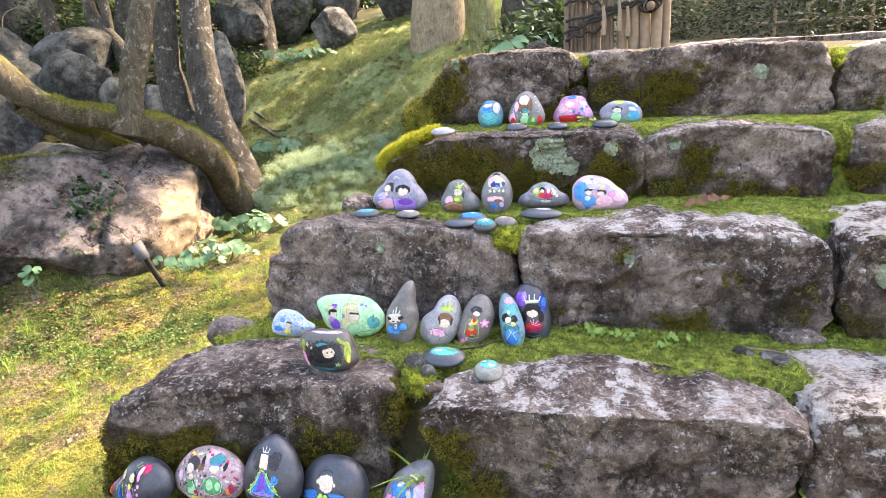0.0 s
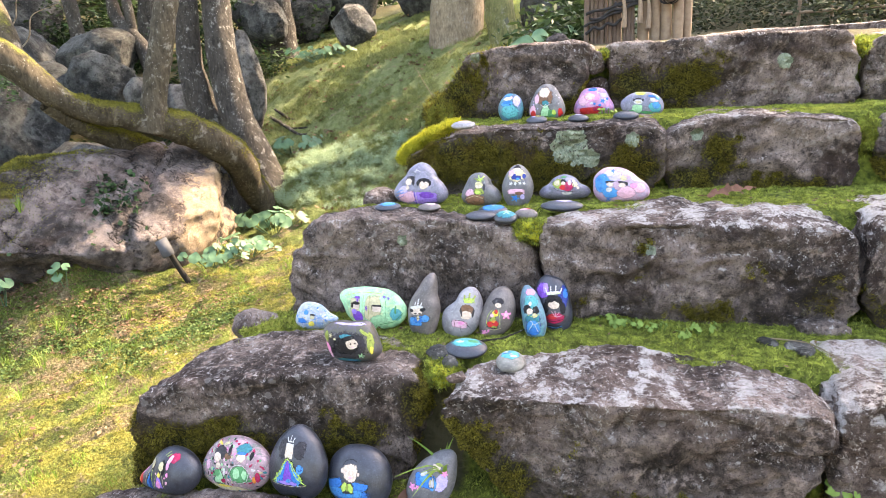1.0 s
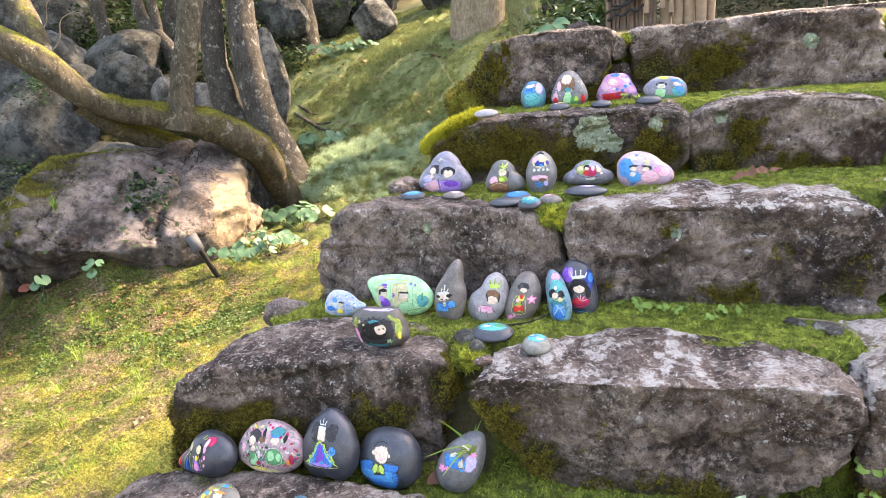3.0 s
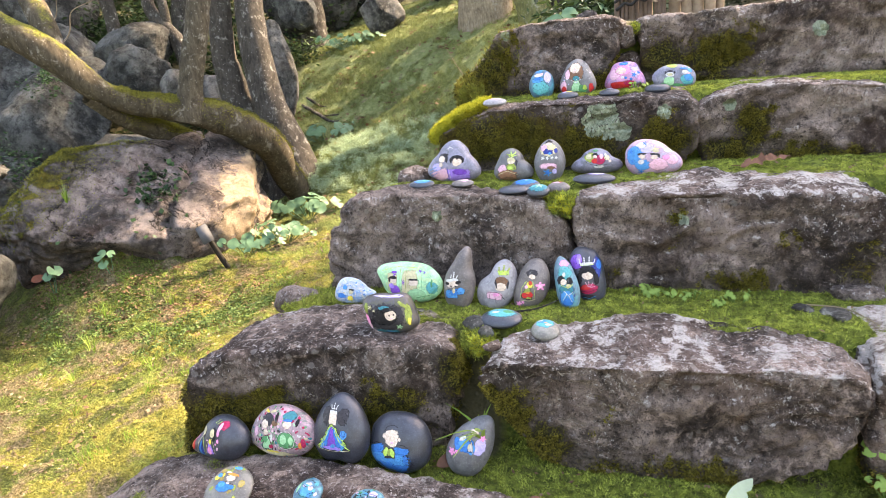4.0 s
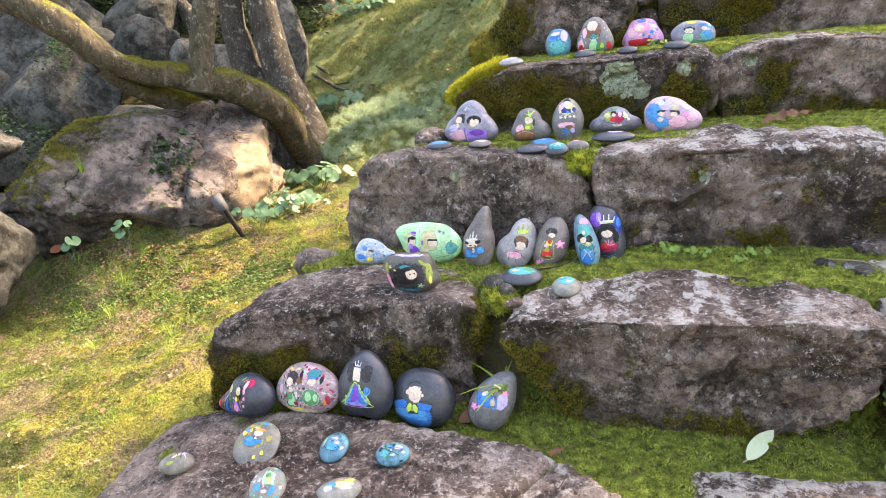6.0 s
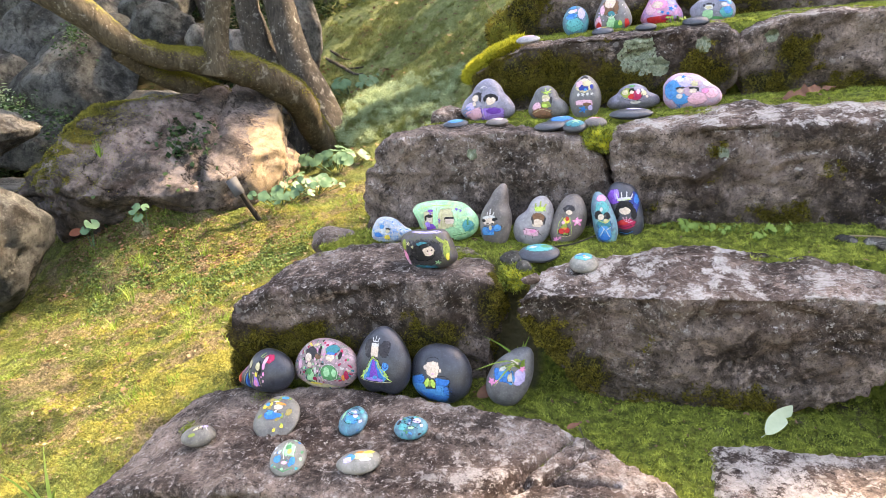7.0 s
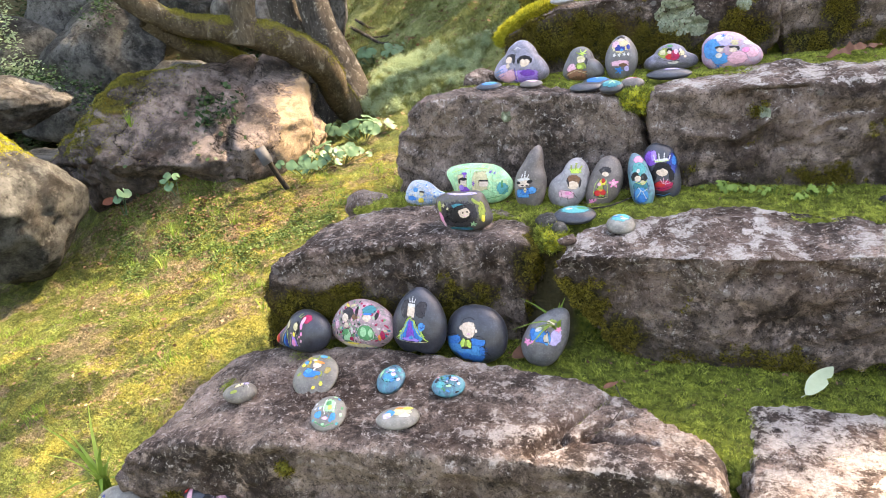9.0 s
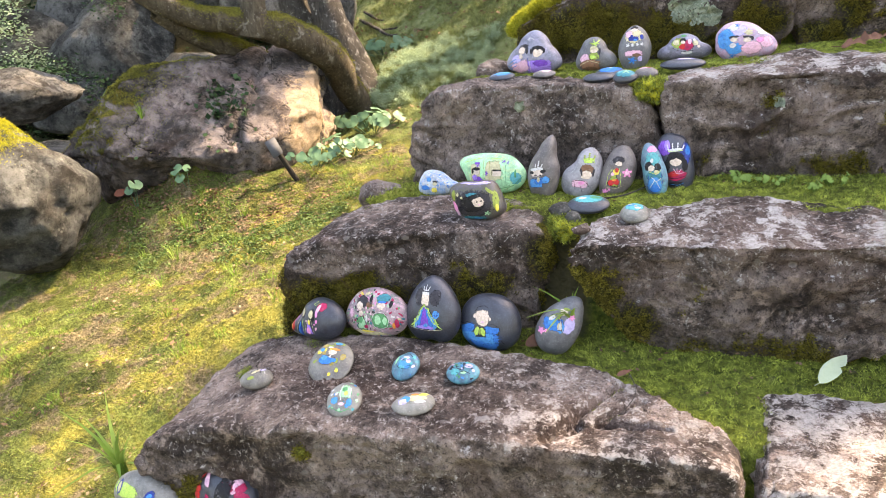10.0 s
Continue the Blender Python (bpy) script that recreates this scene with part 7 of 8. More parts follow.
def round_leaf_plant(label, x, y, spread, count, radius, seed, z=None, material=LEAF_ROUND):
    top = new("leafy_plant")
    base = at_ground(x, y) if z is None else z
    top.location = (x, y, base)
    tagged(top, label, "plant", "round-leaved plants by the boulder")
    rng = random.Random(seed)
    for k in range(count):
        th, d = rng.uniform(0, 2 * math.pi), spread * math.sqrt(rng.random())
        h = (rng.uniform(0.7, 2.4) + 0.5) * radius
        bm = bmesh.new()
        round_leaf(bm, (d * 0.3 * math.cos(th), d * 0.3 * math.sin(th), -0.03), (d * math.cos(th), d * math.sin(th), h), radius * rng.uniform(0.6, 1.15),
                   (0.5 * math.cos(th) + 0.25, 0.5 * math.sin(th) - 0.35, 0.8), k + seed)
        part("leaf", bm, material, top)
    return top


round_leaf_plant("round glossy green leaves beside the small sign", -3.02, 4.56, 0.34, 30, 0.046, 1)
round_leaf_plant("round glossy leaves at the boulder's foot", -2.86, 4.86, 0.34, 18, 0.046, 2)
round_leaf_plant("sunlit round leaves under the mossy limb", -2.98, 5.55, 0.30, 24, 0.058, 3)
round_leaf_plant("low round leaves at the shaded end of the boulder", -4.03, 3.58, 0.06, 3, 0.050, 4, -0.10)
round_leaf_plant("round leaf hanging at the boulder's face", -3.70, 3.80, 0.06, 3, 0.045, 5, -0.02)
round_leaf_plant("clump of round leaves behind the grey tree", -3.55, 7.25, 0.42, 40, 0.052, 6)
round_leaf_plant("clump of round leaves beside a far rock", -3.95, 9.3, 0.5, 40, 0.060, 7)
round_leaf_plant("clump of round leaves among dark rocks", -5.2, 4.95, 0.25, 9, 0.09, 8, 0.35)
round_leaf_plant("clump of broad leaves beside the bamboo screen", -0.42, 5.3, 0.25, 9, 0.09, 9)


def tuft(label, x, y, z, count, length, width, seed, material=GRASS, spread=0.02, arch=0.7):
    """A tuft of arching grass blades."""
    rng = random.Random(seed)
    top = new("grass_tuft")
    top.location = (x, y, z)
    tagged(top, label, "grass")
    vs, fs = [], []
    for _ in range(count):
        th, L = rng.uniform(0, 2 * math.pi), length * rng.uniform(0.5, 1.2)
        d = Vector((math.cos(th), math.sin(th), 0))
        s = Vector((-d.y, d.x, 0)) * width / 2
        foot = d * spread * rng.random()
        n = len(vs)
        out = arch * rng.uniform(0.3, 1.2)
        for k in range(5):
            t = k / 4
            p = foot + d * (L * out * t * t) + Vector((0, 0, L * (t - 0.35 * out * t * t)))
            w = s * (1 - t * 0.92)
            vs += [p - w, p + w]
        for k in range(4):
            fs.append((n + 2 * k, n + 2 * k + 1, n + 2 * k + 3, n + 2 * k + 2))
    part("foliage", soup("foliage", [v[:] for v in vs], fs), material, top)
    return top


tuft("pale striped grass tuft beside a stone step", -1.27, 1.52, 0.36, 16, 0.09, 0.006, 1)
tuft("strap-leaved plant beside the lowest step", -1.70, 1.06, -0.08, 12, 0.22, 0.020, 2, arch=1.2)
tuft("fresh green leaves behind a painted stone", -0.352, 1.385, 0.385, 9, 0.075, 0.014, 3, arch=1.5)
tuft("grass tuft growing on the big boulder", -4.067, 3.91, 0.455, 26, 0.16, 0.008, 4)
tuft("grass tuft on the boulder's mossy shoulder", -4.55, 4.0, 0.42, 20, 0.18, 0.008, 5)
for n, (x, y, s) in enumerate(((-4.85, 3.65, 0.24), (-5.0, 3.8, 0.26), (-3.0, 3.3, 0.10), (-2.2, 2.6, 0.08), (-3.4, 3.2, 0.12), (-2.7, 2.9, 0.09), (-3.6, 3.55, 0.13), (-2.45, 2.1, 0.08), (-3.2, 3.75, 0.12), (-2.9, 4.3, 0.10), (-1.75, 2.2, 0.07), (-2.9, 2.5, 0.09), (-3.3, 2.9, 0.11))):
    tuft("small tuft of green grass on the mossy lawn", x, y, at_ground(x, y), 14, s, 0.006, 20 + n, spread=0.05)
for n, (x, y, z, size) in enumerate(((0.02, 1.88, 0.575, 9), (0.06, 1.87, 0.575, 8), (0.10, 1.86, 0.575, 8), (0.28, 1.84, 0.58, 8), (0.16, 1.83, 0.58, 7), (0.22, 1.80, 0.58, 6), (0.56, 1.52, 0.30, 10), (0.60, 1.38, 0.27, 10), (0.50, 1.36, 0.27, 9), (0.53, 1.46, 0.36, 10), (0.545, 1.42, 0.31, 10), (0.02, 2.66, 1.10, 8))):
    round_leaf_plant("small fresh green weed with round leaves at a step's foot", x, y, 0.0042 * size, 12, 0.0011 * size, 40 + n, z, LEAF_WEED)


def lawn_weeds():
    """Low clover-like weeds in dark green drifts along the boulder's foot, and brown leaf crumbs behind them."""
    rng = np.random.default_rng(77)
    k = 330
    cx = rng.uniform(-4.25, -2.35, k)
    cy = 3.45 + 0.12 * (cx + 3.3) + rng.normal(0, 0.20, k)
    keep = fbm(np.stack([cx, cy, 0 * cx], 1), 3.5, 3, 61) > -0.02
    cx, cy = cx[keep], cy[keep]
    x = np.repeat(cx, 26) + rng.normal(0, 0.034, len(cx) * 26)
    y = np.repeat(cy, 26) + rng.normal(0, 0.034, len(cx) * 26)
    at = np.stack([x, y, ground_level(x, y) + rng.uniform(0.006, 0.030, len(x))], 1)
    v, f = leaf_quads(rng, at, 0.017, 0.35, 0.85)
    ob = part("lawn_weeds", soup("lawn_weeds", v, f, False), LEAF_CLOVER)
    tagged(ob, "low clover-like green weeds in the moss by the boulder", "weeds", kind="stuff")
    x = rng.uniform(-4.5, -2.5, 1500)
    y = 3.92 + 0.10 * (x + 3.3) + rng.normal(0, 0.12, 1500)
    at = np.stack([x, y, ground_level(x, y) + rng.uniform(0.004, 0.016, 1500)], 1)
    v, f = leaf_quads(rng, at, 0.024, 0.3, 0.5)
    ob = part("leaf_litter", soup("leaf_litter", v, f, False), DRY)
    tagged(ob, "brown leaf crumbs along the foot of the big boulder", "leaf litter", kind="stuff")


lawn_weeds()


def ivy(label, target, spots, seed):
    """Small leaves that lie against a boulder."""
    rng, web = random.Random(seed), surface(target)
    top = new("ivy")
    tagged(top, label, "ivy")
    for x, y, z, r, count in spots:
        at = []
        for _ in range(count):
            hit, nor, _, _ = web.find_nearest(Vector((x + rng.gauss(0, r), y + rng.gauss(0, r), z + rng.gauss(0, r * 1.2))))
            at.append(hit + nor * 0.006)
        v, f = leaf_quads(np.random.default_rng(seed + count), np.array([p[:] for p in at]), 0.045, 0.7, 0.8)
        part("ivy_leaves", soup("ivy_leaves", v, f, False), LEAF_IVY, top)


big_boulder = bpy.data.objects["boulder"]
ivy("small dark ivy creeping over the boulder", big_boulder, ((-3.60, 4.30, 0.58, 0.11, 150), (-3.55, 4.25, 0.42, 0.09, 80), (-3.5, 4.2, 0.2, 0.12, 20), (-3.9, 4.0, 0.1, 0.2, 14), (-4.4, 4.1, 0.45, 0.08, 24)), 5)


# ---- loose leaves, twigs and small stones ----
def flat_leaf(name, label, place, length, width, turn, tilt, material, lobes=0, hole=False):
    """A fallen leaf with a slight curl and a stalk; one with lobes is crumpled and deeply notched."""
    bm = bmesh.new()
    n = 64 if lobes else 22
    left, mid, right = [], [], []
    for k in range(n + 1):
        t = k / n
        w = width / 2 * math.sin(math.pi * min(1, t ** 0.8)) ** 0.8
        wl = wr = w
        if lobes:
            wl = w * (0.30 + 0.70 * (lobes * t % 1) ** 0.7)
            wr = w * (0.30 + 0.70 * ((lobes * t + 0.35) % 1) ** 0.8)
        if hole:
            wr *= 1 - 0.5 * math.exp(-((k - 13) / 1.2) ** 2)
        x, curl = (t - 0.5) * length, 0.05 * length * math.sin(2.4 * t)
        fold = 0.28 if lobes else 0.25
        crease = (lambda s: 0.16 * width * noise.noise((t * 9, s, 3.1))) if lobes else (lambda s: 0.03 * width * noise.noise((t * 5, s, 1.0)))
        left.append(bm.verts.new((x, wl, curl + wl * fold + crease(1.0))))
        mid.append(bm.verts.new((x, 0, curl + crease(5.0))))
        right.append(bm.verts.new((x, -wr, curl + wr * fold * 0.6 + crease(9.0))))
    for k in range(n):
        bm.faces.new((mid[k], mid[k + 1], left[k + 1], left[k]))
        bm.faces.new((right[k], right[k + 1], mid[k + 1], mid[k]))
    s = length * 0.010
    a, e = Vector((-0.5 * length, 0, 0.002)), Vector((-0.66 * length, 0.02 * length, 0.006))
    stalk = [bm.verts.new(p + d) for p in (a, e) for d in (Vector((0, s, 0)), Vector((0, 0, s)), Vector((0, -s, 0)))]
    for k in range(3):
        bm.faces.new((stalk[k], stalk[(k + 1) % 3], stalk[3 + (k + 1) % 3], stalk[3 + k]))
    bmesh.ops.remove_doubles(bm, verts=bm.verts, dist=1e-5)
    ob = part(name, bm, material)
    ob.matrix_world = Matrix.Translation(place) @ pose(0, 0, 0, 0, 0, turn) @ pose(0, 0, 0, tilt, -8, 0)
    return tagged(ob, label, "leaf")


PALE_LEAF = plain_material("pale_leaf", (0.24, 0.29, 0.18), (0.36, 0.40, 0.27), 60, 0.6)
BROWN_LEAF = plain_material("brown_leaf", (0.060, 0.027, 0.017), (0.16, 0.075, 0.046), 50, 0.7)
RED_LEAF = plain_material("red_leaf", (0.075, 0.026, 0.018), (0.13, 0.048, 0.032), 50, 0.6)
flat_leaf("fallen_leaf", "pale green fallen leaf with a torn hole", (0.238, 1.375, 0.292), 0.118, 0.038, 56, 14, PALE_LEAF, 0, True)
flat_leaf("fallen_leaf", "curled brown oak leaf lying on moss", (0.40, 2.26, 0.882), 0.15, 0.07, 4, 12, BROWN_LEAF, 4)
flat_leaf("fallen_leaf", "small orange-brown leaf on a stone edge", (-0.21, 1.27, 0.302), 0.035, 0.016, 30, 6, BROWN_LEAF)
flat_leaf("fallen_leaf", "dead brown leaf curled in a joint of the steps", (-0.44, 1.40, 0.30), 0.085, 0.035, 40, 35, BROWN_LEAF)
flat_leaf("fallen_leaf", "red fallen leaf leaning at the boulder's foot", (-4.15, 3.58, -0.02), 0.10, 0.055, 70, 70, RED_LEAF)
flat_leaf("fallen_leaf", "green leaf lying at the bank by the steps", (-1.62, 1.62, at_ground(-1.62, 1.62) + 0.02), 0.10, 0.05, 60, 30, LEAF_ROUND)


def small_stone(label, place, size, seed, material=GREY_ROCK):
    ob = rock("small_stone", label, place, size, seed * 37 % 180, seed, material, 6, 3, 0.2, 0.7)
    return tagged(ob, label, "stone")


small_stone("small grey stone half sunk in the moss", (-0.405, 1.63, 0.575), (0.042, 0.04, 0.022), 301)
small_stone("small pale pebble in a mossy joint", (-0.37, 1.585, 0.573), (0.022, 0.022, 0.018), 302)
small_stone("pale chip of stone on a step's corner", (-0.335, 1.50, 0.575), (0.03, 0.022, 0.014), 303, WARM_STONE)
small_stone("flat grey stone in the moss of a tread", (0.50, 1.76, 0.578), (0.05, 0.035, 0.012), 304)
small_stone("flat grey stone beside the moss of a tread", (0.43, 1.79, 0.578), (0.03, 0.025, 0.010), 305)
small_stone("long low stone at a step's foot", (0.58, 1.88, 0.585), (0.07, 0.04, 0.03), 306, STEP_STONE)
small_stone("angular stone at the end of a mossy tread", (-1.04, 1.80, 0.56), (0.085, 0.07, 0.055), 307, STEP_STONE)
small_stone("grey stone behind the row of painted stones", (-0.74, 2.24, 0.87), (0.09, 0.06, 0.05), 308, STEP_STONE)
small_stone("yellowish stone on the bank behind the top step", (-0.28, 4.3, 1.40), (0.11, 0.08, 0.06), 309, BOULDER)
small_stone("flat slab of stone by the dark hollow", (-5.45, 4.1, 0.16), (0.5, 0.35, 0.10), 310, DARK_ROCK)
small_stone("dark stone in the hollow", (-4.75, 4.6, 0.25), (0.28, 0.2, 0.14), 311, DARK_ROCK)
small_stone("dark mossy stone in the hollow", (-5.0, 4.95, 0.40), (0.35, 0.25, 0.16), 312, DARK_ROCK)


def litter(name, label, count, size, box, seed, material, lift=0.012):
    rng = np.random.default_rng(seed)
    x, y = rng.uniform(box[0], box[1], count * 3), rng.uniform(box[2], box[3], count * 3)
    keep = (fbm(np.stack([x, y, 0 * x], 1), 3.3, 4, 44) > 0.0) & (x < left_edge(y) - 0.03)
    x, y = x[keep][:count], y[keep][:count]
    v, f = leaf_quads(rng, np.stack([x, y, ground_level(x, y) + lift], 1), size, 0.25, 0.55)
    ob = part(name, soup(name, v, f, False), material)
    tagged(ob, label, "leaf litter", kind="stuff")


litter("leaf_litter", "dry brown leaf crumbs scattered over the lawn", 4200, 0.013, (-4.4, -1.2, 0.8, 4.6), 71, DRY)
litter("leaf_litter", "larger dead leaves and straw on the lawn", 420, 0.036, (-4.4, -1.3, 1.0, 6.5), 72, DRY)
litter("straw_litter", "pale straw bits over the mossy lawn", 1300, 0.024, (-4.4, -1.3, 0.8, 5.5), 73, STRAW)
litter("leaf_litter", "brown leaf litter at the foot of the boulder", 900, 0.030, (-4.3, -2.9, 3.3, 4.6), 75, DRY)
litter("leaf_litter", "leaf litter on the shaded upper lawn", 1800, 0.06, (-5.5, -1.0, 5.5, 11.0), 74, DRY)


def tread_crumbs():
    """Dry bits of leaf caught in the moss of the treads."""
    rng = np.random.default_rng(76)
    x, y = rng.uniform(-0.9, 1.1, 330), np.concatenate([rng.uniform(a, b, 110) for a, b in ((1.22, 1.44), (1.62, 1.90), (2.12, 2.36))])
    keep = x > left_edge(y) + 0.05
    x, y = x[keep], y[keep]
    v, f = leaf_quads(rng, np.stack([x, y, ground_level(x, y) + 0.008], 1), 0.013, 0.3, 0.5)
    ob = part("leaf_litter", soup("leaf_litter", v, f, False), DRY)
    tagged(ob, "dry leaf crumbs in the moss of the steps", "leaf litter", kind="stuff")


tread_crumbs()


def twig(label, points, radius, seed, material=BARK_GREY, name="twig"):
    v, f = tube(points, [radius * (1 - 0.7 * k / (len(points) - 1)) for k in range(len(points))], 6, 5, 0.1, seed)
    return tagged(part(name, soup(name, v, f), material), label, "twig")


twig("thin brown twig lying under the painted stones", [(-0.32, 1.70, 0.585), (-0.25, 1.72, 0.588), (-0.18, 1.79, 0.60)], 0.0035, 1)
twig("dry grass stalk curved over the moss", [(0.44, 1.80, 0.585), (0.52, 1.75, 0.60), (0.57, 1.66, 0.59)], 0.0025, 2, STRAW)
twig("thin dry stalk on the lowest step", [(-0.20, 1.28, 0.30), (-0.17, 1.20, 0.302), (-0.20, 1.10, 0.305), (-0.27, 1.04, 0.31)], 0.0013, 3)
twig("thin dry grass stem rising by the top stone", [(-0.62, 2.75, 1.12), (-0.72, 2.85, 1.22), (-0.80, 2.95, 1.32)], 0.0022, 4, STRAW)
for n, (x, z) in enumerate(((-5.0, 1.75), (-4.9, 1.6), (-5.15, 1.9))):
    twig("bare pale branch against the dark bank", [(x, 5.0, z), (x + 0.15, 5.05, z + 0.12), (x + 0.22, 5.0, z + 0.3), (x + 0.45, 5.1, z + 0.38)], 0.008, 10 + n, BARK_PALE, "bare_branch")
for n, (x, y) in enumerate(((-4.0, 7.9), (-3.8, 7.75), (-4.05, 8.1))):
    z = at_ground(x, y)
    twig("exposed tree root on the upper lawn", [(x - 0.3, y + 0.3, at_ground(x - 0.3, y + 0.3) - 0.02), (x, y, z + 0.015), (x + 0.2, y - 0.15, at_ground(x + 0.2, y - 0.15) + 0.01), (x + 0.45, y - 0.1, at_ground(x + 0.45, y - 0.1) - 0.03)], 0.030, 20 + n, BARK_GREY, "root")

def limb_fuzz(ob, seed, count):
    """Moss fuzz on the upper side of a lying limb."""
    rng, me = np.random.default_rng(seed), ob.data
    v, nn = coords(me), normals(me)
    p = np.clip(nn[:, 2] + 0.10 + 0.5 * fbm(v, 6, 3, seed), 0, 1) * (v[:, 2] < 1.25)
    k = rng.choice(len(v), count, p=p / p.sum())
    at = v[k] + rng.normal(0, 0.018, (count, 3)) * (1 - nn[k] ** 2)
    d = nn[k] + rng.normal(0, 0.5, (count, 3))
    d /= np.linalg.norm(d, axis=1)[:, None]
    s = np.cross(d, rng.normal(0, 1, (count, 3)))
    s *= 0.0028 / np.linalg.norm(s, axis=1)[:, None]
    tip = at + d * 0.013 * rng.uniform(0.4, 1.4, (count, 1))
    tri = np.stack([at - s, at + s, tip], 1).reshape(-1, 3)
    part("moss_fuzz", soup("moss_fuzz", tri, np.arange(3 * count).reshape(-1, 3), False), LONG_MOSS, ob.parent, "yellow-green moss on the limb")


def boulder_moss(ob, seed, count, material, side, label, patchy=0.45, lift=0.25):
    """A felt of short moss shoots on the upper faces of a boulder, thickest on one side."""
    rng, me = np.random.default_rng(seed), ob.data
    v, nn = coords(me), normals(me)
    p = np.clip(nn[:, 2] - lift + patchy * fbm(v, 4, 4, seed), 0, 1) * smooth(-0.1, 0.35, v @ np.array(side))
    k = rng.choice(len(v), count, p=p / p.sum())
    jit = rng.normal(0, 0.014, (count, 3))
    at = v[k] + jit - nn[k] * (jit * nn[k]).sum(1)[:, None]
    d = nn[k] + rng.normal(0, 0.5, (count, 3))
    d /= np.linalg.norm(d, axis=1)[:, None]
    s = np.cross(d, rng.normal(0, 1, (count, 3)))
    s *= 0.0030 / np.linalg.norm(s, axis=1)[:, None]
    tri = np.stack([at - s, at + s, at + d * 0.016 * rng.uniform(0.4, 1.4, (count, 1))], 1).reshape(-1, 3)
    part("moss", soup("moss", tri, np.arange(3 * count).reshape(-1, 3), False), material, ob, label)


boulder_moss(bpy.data.objects["boulder.001"], 421, 60000, BRIGHT_MOSS, (-0.45, -0.15, 0.40), "golden moss cap", 0.2, 0.35)
boulder_moss(bpy.data.objects["boulder"], 422, 24000, LONG_MOSS, (-0.55, -0.1, 0.1), "olive moss on the boulder's shoulder")
leaning = bpy.data.objects["tree"]
for name in ("trunk", "limb.001"):
    limb_fuzz(next(o for o in leaning.children if o.name == name), 400 + len(name), 20000)

# ---- small sign ----
sign_top = new("small_sign")
sign_top.location = (-3.01, 4.22, at_ground(-3.01, 4.22))
tagged(sign_top, "small weathered name board on a dark stake", "sign")
bm = bmesh.new()
bmesh.ops.create_cube(bm, size=1.0)
bmesh.ops.scale(bm, vec=(0.085, 0.012, 0.14), verts=bm.verts)
bmesh.ops.bevel(bm, geom=bm.edges[:], offset=0.003, segments=2, affect='EDGES')
board = part("board", bm, SIGN, sign_top)
board.matrix_basis = pose(-0.075, -0.105, 0.30, -28, -20, 36)
v, f = tube([(0.02, 0.02, -0.06), (-0.02, -0.04, 0.10), (-0.075, -0.09, 0.30)], [0.019, 0.021, 0.020], 10, 4, 0.05, 3)
part("stake", soup("stake", v, f), SIGN_STAKE, sign_top)


# ---- bamboo screen ----
def pole(bm, foot, height, radius, lean, seg=12, knots=0):
    """An upright pole with thickened joints, hollow at its top if it is bamboo."""
    rows = max(4, knots * 4 + 2)
    prev = None
    for k in range(rows + 1):
        t = k / rows
        r = radius * (1.10 if knots and k % 4 == 2 else 1.0) * (1 - 0.06 * t)
        ring = [bm.verts.new((foot[0] + lean * t + r * math.cos(2 * math.pi * a / seg), foot[1] + r * math.sin(2 * math.pi * a / seg), foot[2] + height * t)) for a in range(seg)]
        if prev:
            for a in range(seg):
                bm.faces.new((prev[a], prev[(a + 1) % seg], ring[(a + 1) % seg], ring[a]))
        prev = ring
    bm.faces.new(prev)


screen = new("bamboo_screen")
screen.location = (0.0, 4.5, 1.36)
tagged(screen, "brushwood and bamboo screen tied with black rope", "fence")
rng = random.Random(77)
x = -0.12
while x < 0.16:
    bm = bmesh.new()
    r = rng.uniform(0.010, 0.019)
    pole(bm, (x, rng.uniform(-0.015, 0.015), -0.05), rng.uniform(0.85, 1.0), r, rng.uniform(-0.02, 0.02), 8)
    part("stick", bm, BRUSHWOOD, screen)
    x += r * 1.9
while x < 0.46:
    bm = bmesh.new()
    r = rng.uniform(0.024, 0.036)
    pole(bm, (x + r, rng.uniform(-0.02, 0.02), -0.05), rng.uniform(0.85, 1.0), r, rng.uniform(-0.012, 0.012), 12, 2)
    part("bamboo_pole", bm, BAMBOO, screen)
    x += r * 2.05
for k, (z, x0, x1, climb) in enumerate(((0.13, -0.13, 0.20, 0.12), (0.16, -0.10, 0.30, 0.13), (0.30, -0.13, 0.02, 0.05), (0.33, -0.06, 0.09, -0.04), (0.27, 0.18, 0.46, 0.05), (0.10, -0.12, 0.10, 0.05), (0.20, -0.12, 0.34, 0.10), (0.24, 0.05, 0.30, 0.06), (0.36, -0.12, 0.22, -0.02), (0.55, -0.13, 0.46, 0.03))):
    pts = [(x0 + (x1 - x0) * t / 9, -0.050 - 0.012 * (t % 2), z + climb * t / 9 + 0.016 * math.sin(t * 1.9 + k * 2.1) * (0.5 + 0.5 * (k % 2))) for t in range(10)]
    v, f = tube(pts, [0.0085] * 10, 8, 4, 0.25, k)
    part("rope", soup("rope", v, f), ROPE, screen)
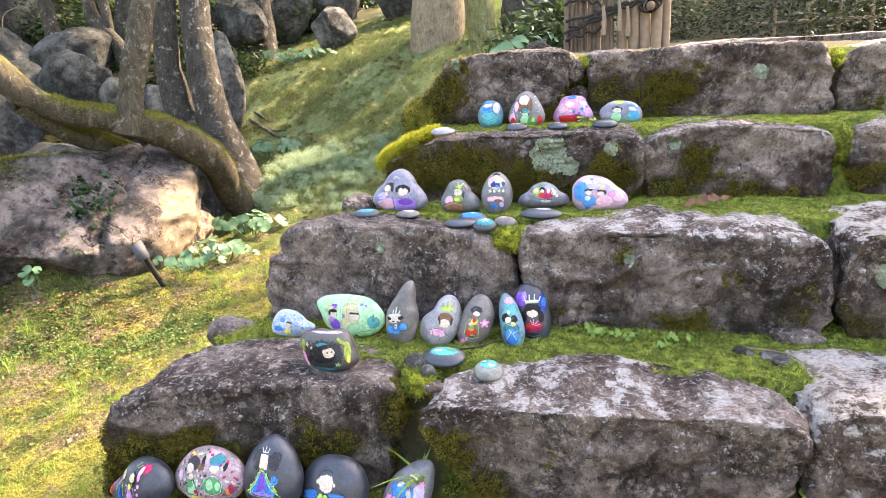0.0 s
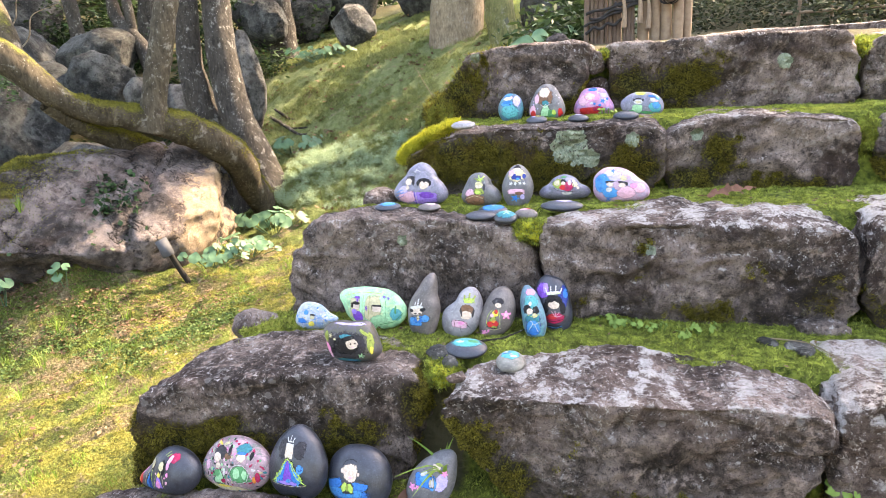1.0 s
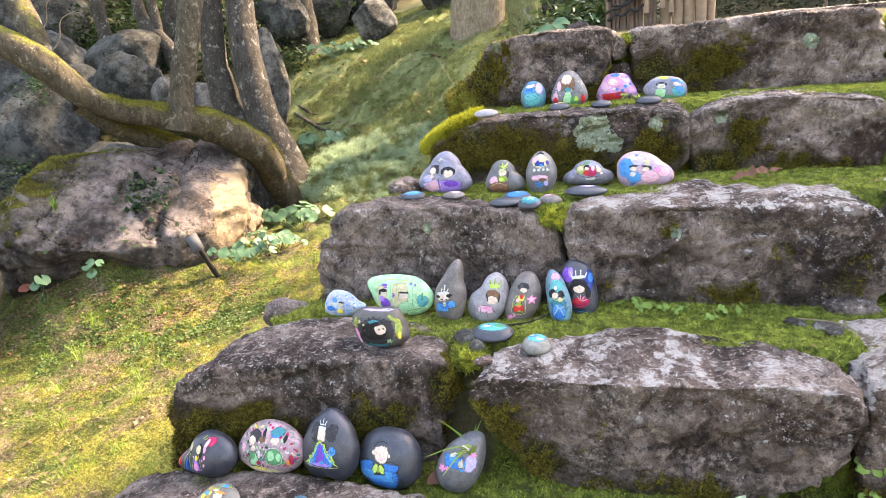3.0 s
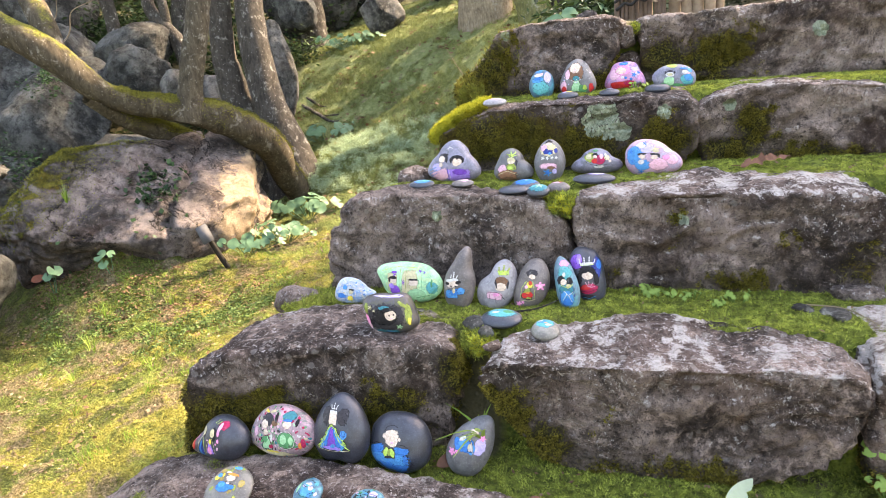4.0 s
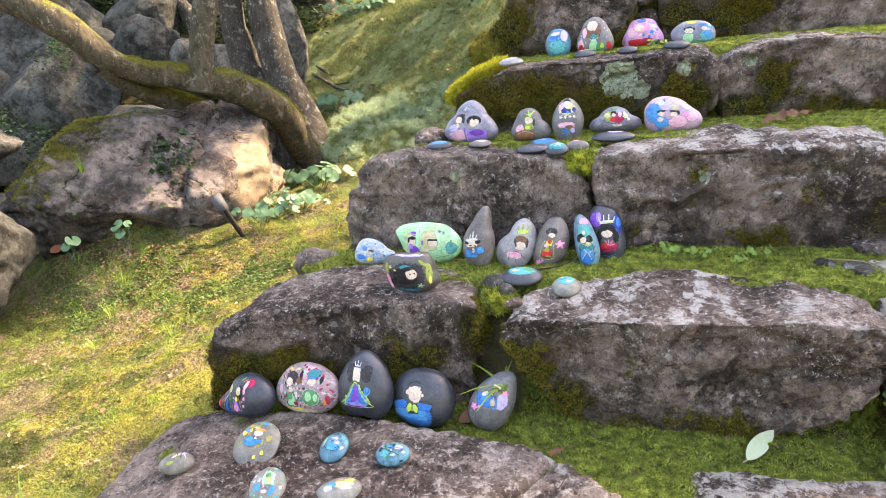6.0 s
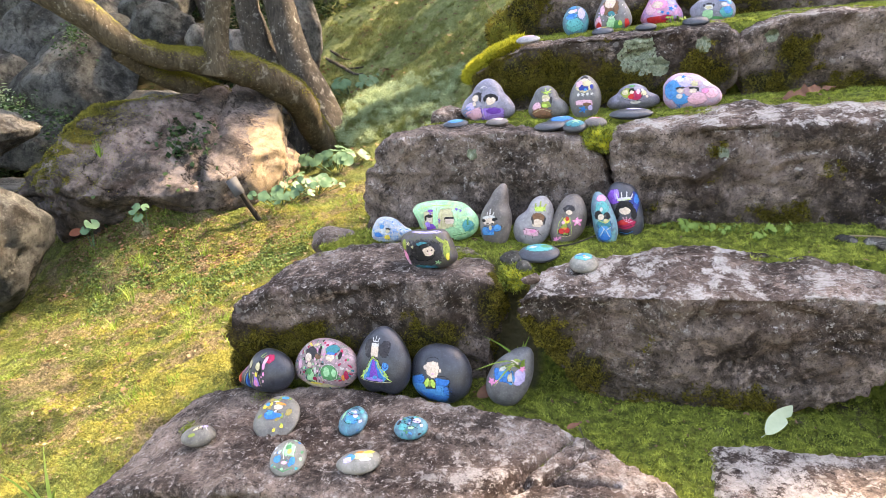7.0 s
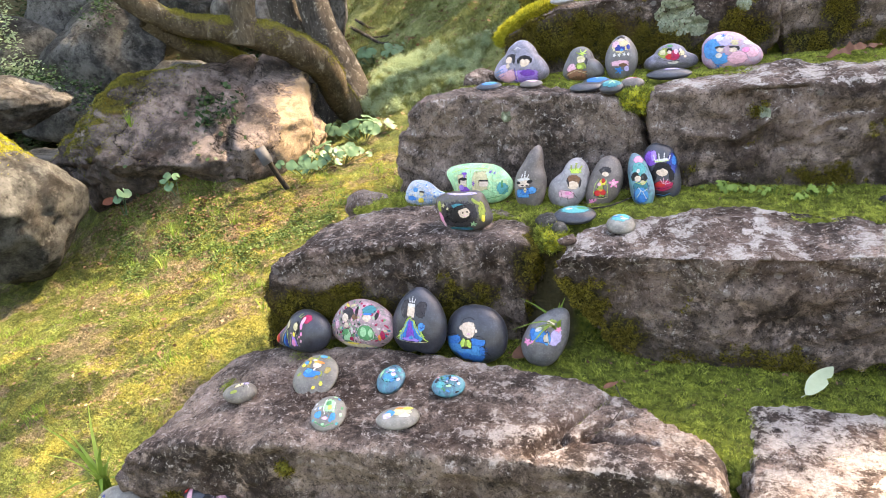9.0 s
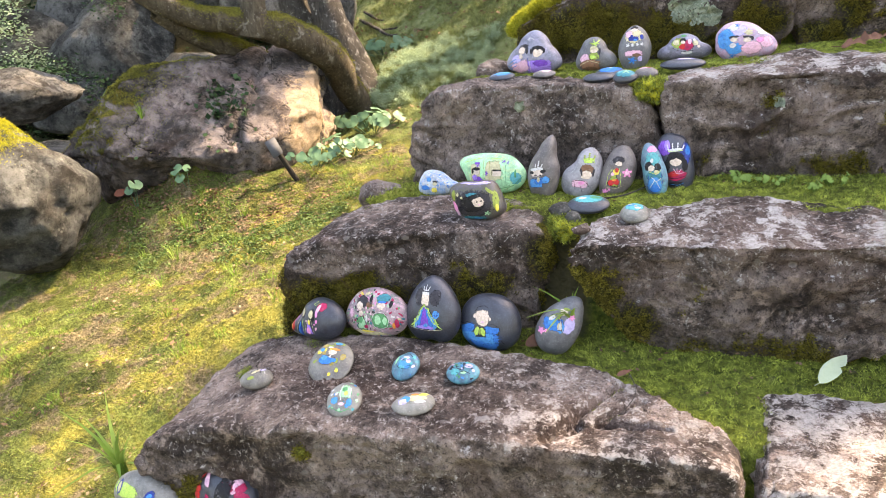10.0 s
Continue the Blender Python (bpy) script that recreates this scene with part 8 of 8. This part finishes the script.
for k, (x, z) in enumerate(((0.10, 0.18), (0.19, 0.20), (0.24, 0.17))):
    v, f = tube([(x, -0.06, z + 0.1), (x + 0.01, -0.075, z + 0.02), (x + 0.005, -0.07, z - 0.07)], [0.008, 0.012, 0.016], 10, 4, 0.1, k + 9)
    part("hanging_peg", soup("hanging_peg", v, f), BAMBOO, screen)
v, f = tube([(0.37, -0.12, 0.26), (0.36, 0.05, 0.27), (0.35, 0.2, 0.28)], [0.036, 0.036, 0.036], 18, 3, 0.03, 60)
part("cross_rail", soup("cross_rail", v, f), BAMBOO, screen)
for k in range(3):
    th = [2 * math.pi * a / 12 for a in range(13)]
    v, f = tube([(0.37 + 0.05 * math.cos(a) * (1 + 0.35 * k * math.cos(a + 0.4 * k) ** 2), -0.065 - 0.006 * k, 0.265 + 0.04 * math.sin(a + 0.3 * k)) for a in th], [0.0045] * 13, 8, 2, 0.2, 70 + k)
    part("rope", soup("rope", v, f), ROPE, screen)
bm = bmesh.new()
bmesh.ops.create_cone(bm, cap_ends=True, segments=24, radius1=0.026, radius2=0.026, depth=0.01)
cut = part("cut_end", bm, BRUSHWOOD, screen, "dark cut end of the rail")
cut.matrix_basis = pose(0.37, -0.122, 0.26, 90, 0, 0)

# ---- stone kerb and lattice fence behind the stairs ----
kerb = step_stone("kerb", "long pale stone kerb behind the top step", [(0.44, 1.25), (0.44, 1.39), (0.9, 1.405), (1.6, 1.41), (2.6, 1.40), (2.6, 1.25)], 4.05, 0.30, WARM_STONE, top=1.0, pale=0.6, rough=0.5)
kerb.name = "stone_kerb"
fence = new("lattice_fence")
fence.location = (1.62, 6.8, at_ground(1.62, 6.8))
tagged(fence, "low old bamboo lattice fence with tied rails", "fence")
for k in range(5):
    bm = bmesh.new()
    pole(bm, (0.0 + 0.26 * k, 0, -0.1), 0.75, 0.016, 0.0, 10, 2)
    part("post", bm, BAMBOO, fence)
for z in (0.12, 0.32, 0.52):
    v, f = tube([(-0.15, -0.03, z), (0.5, -0.035, z + 0.01), (1.3, -0.03, z + 0.015)], [0.014, 0.014, 0.013], 10, 4, 0.04, int(z * 100))
    part("rail", soup("rail", v, f), BAMBOO, fence)
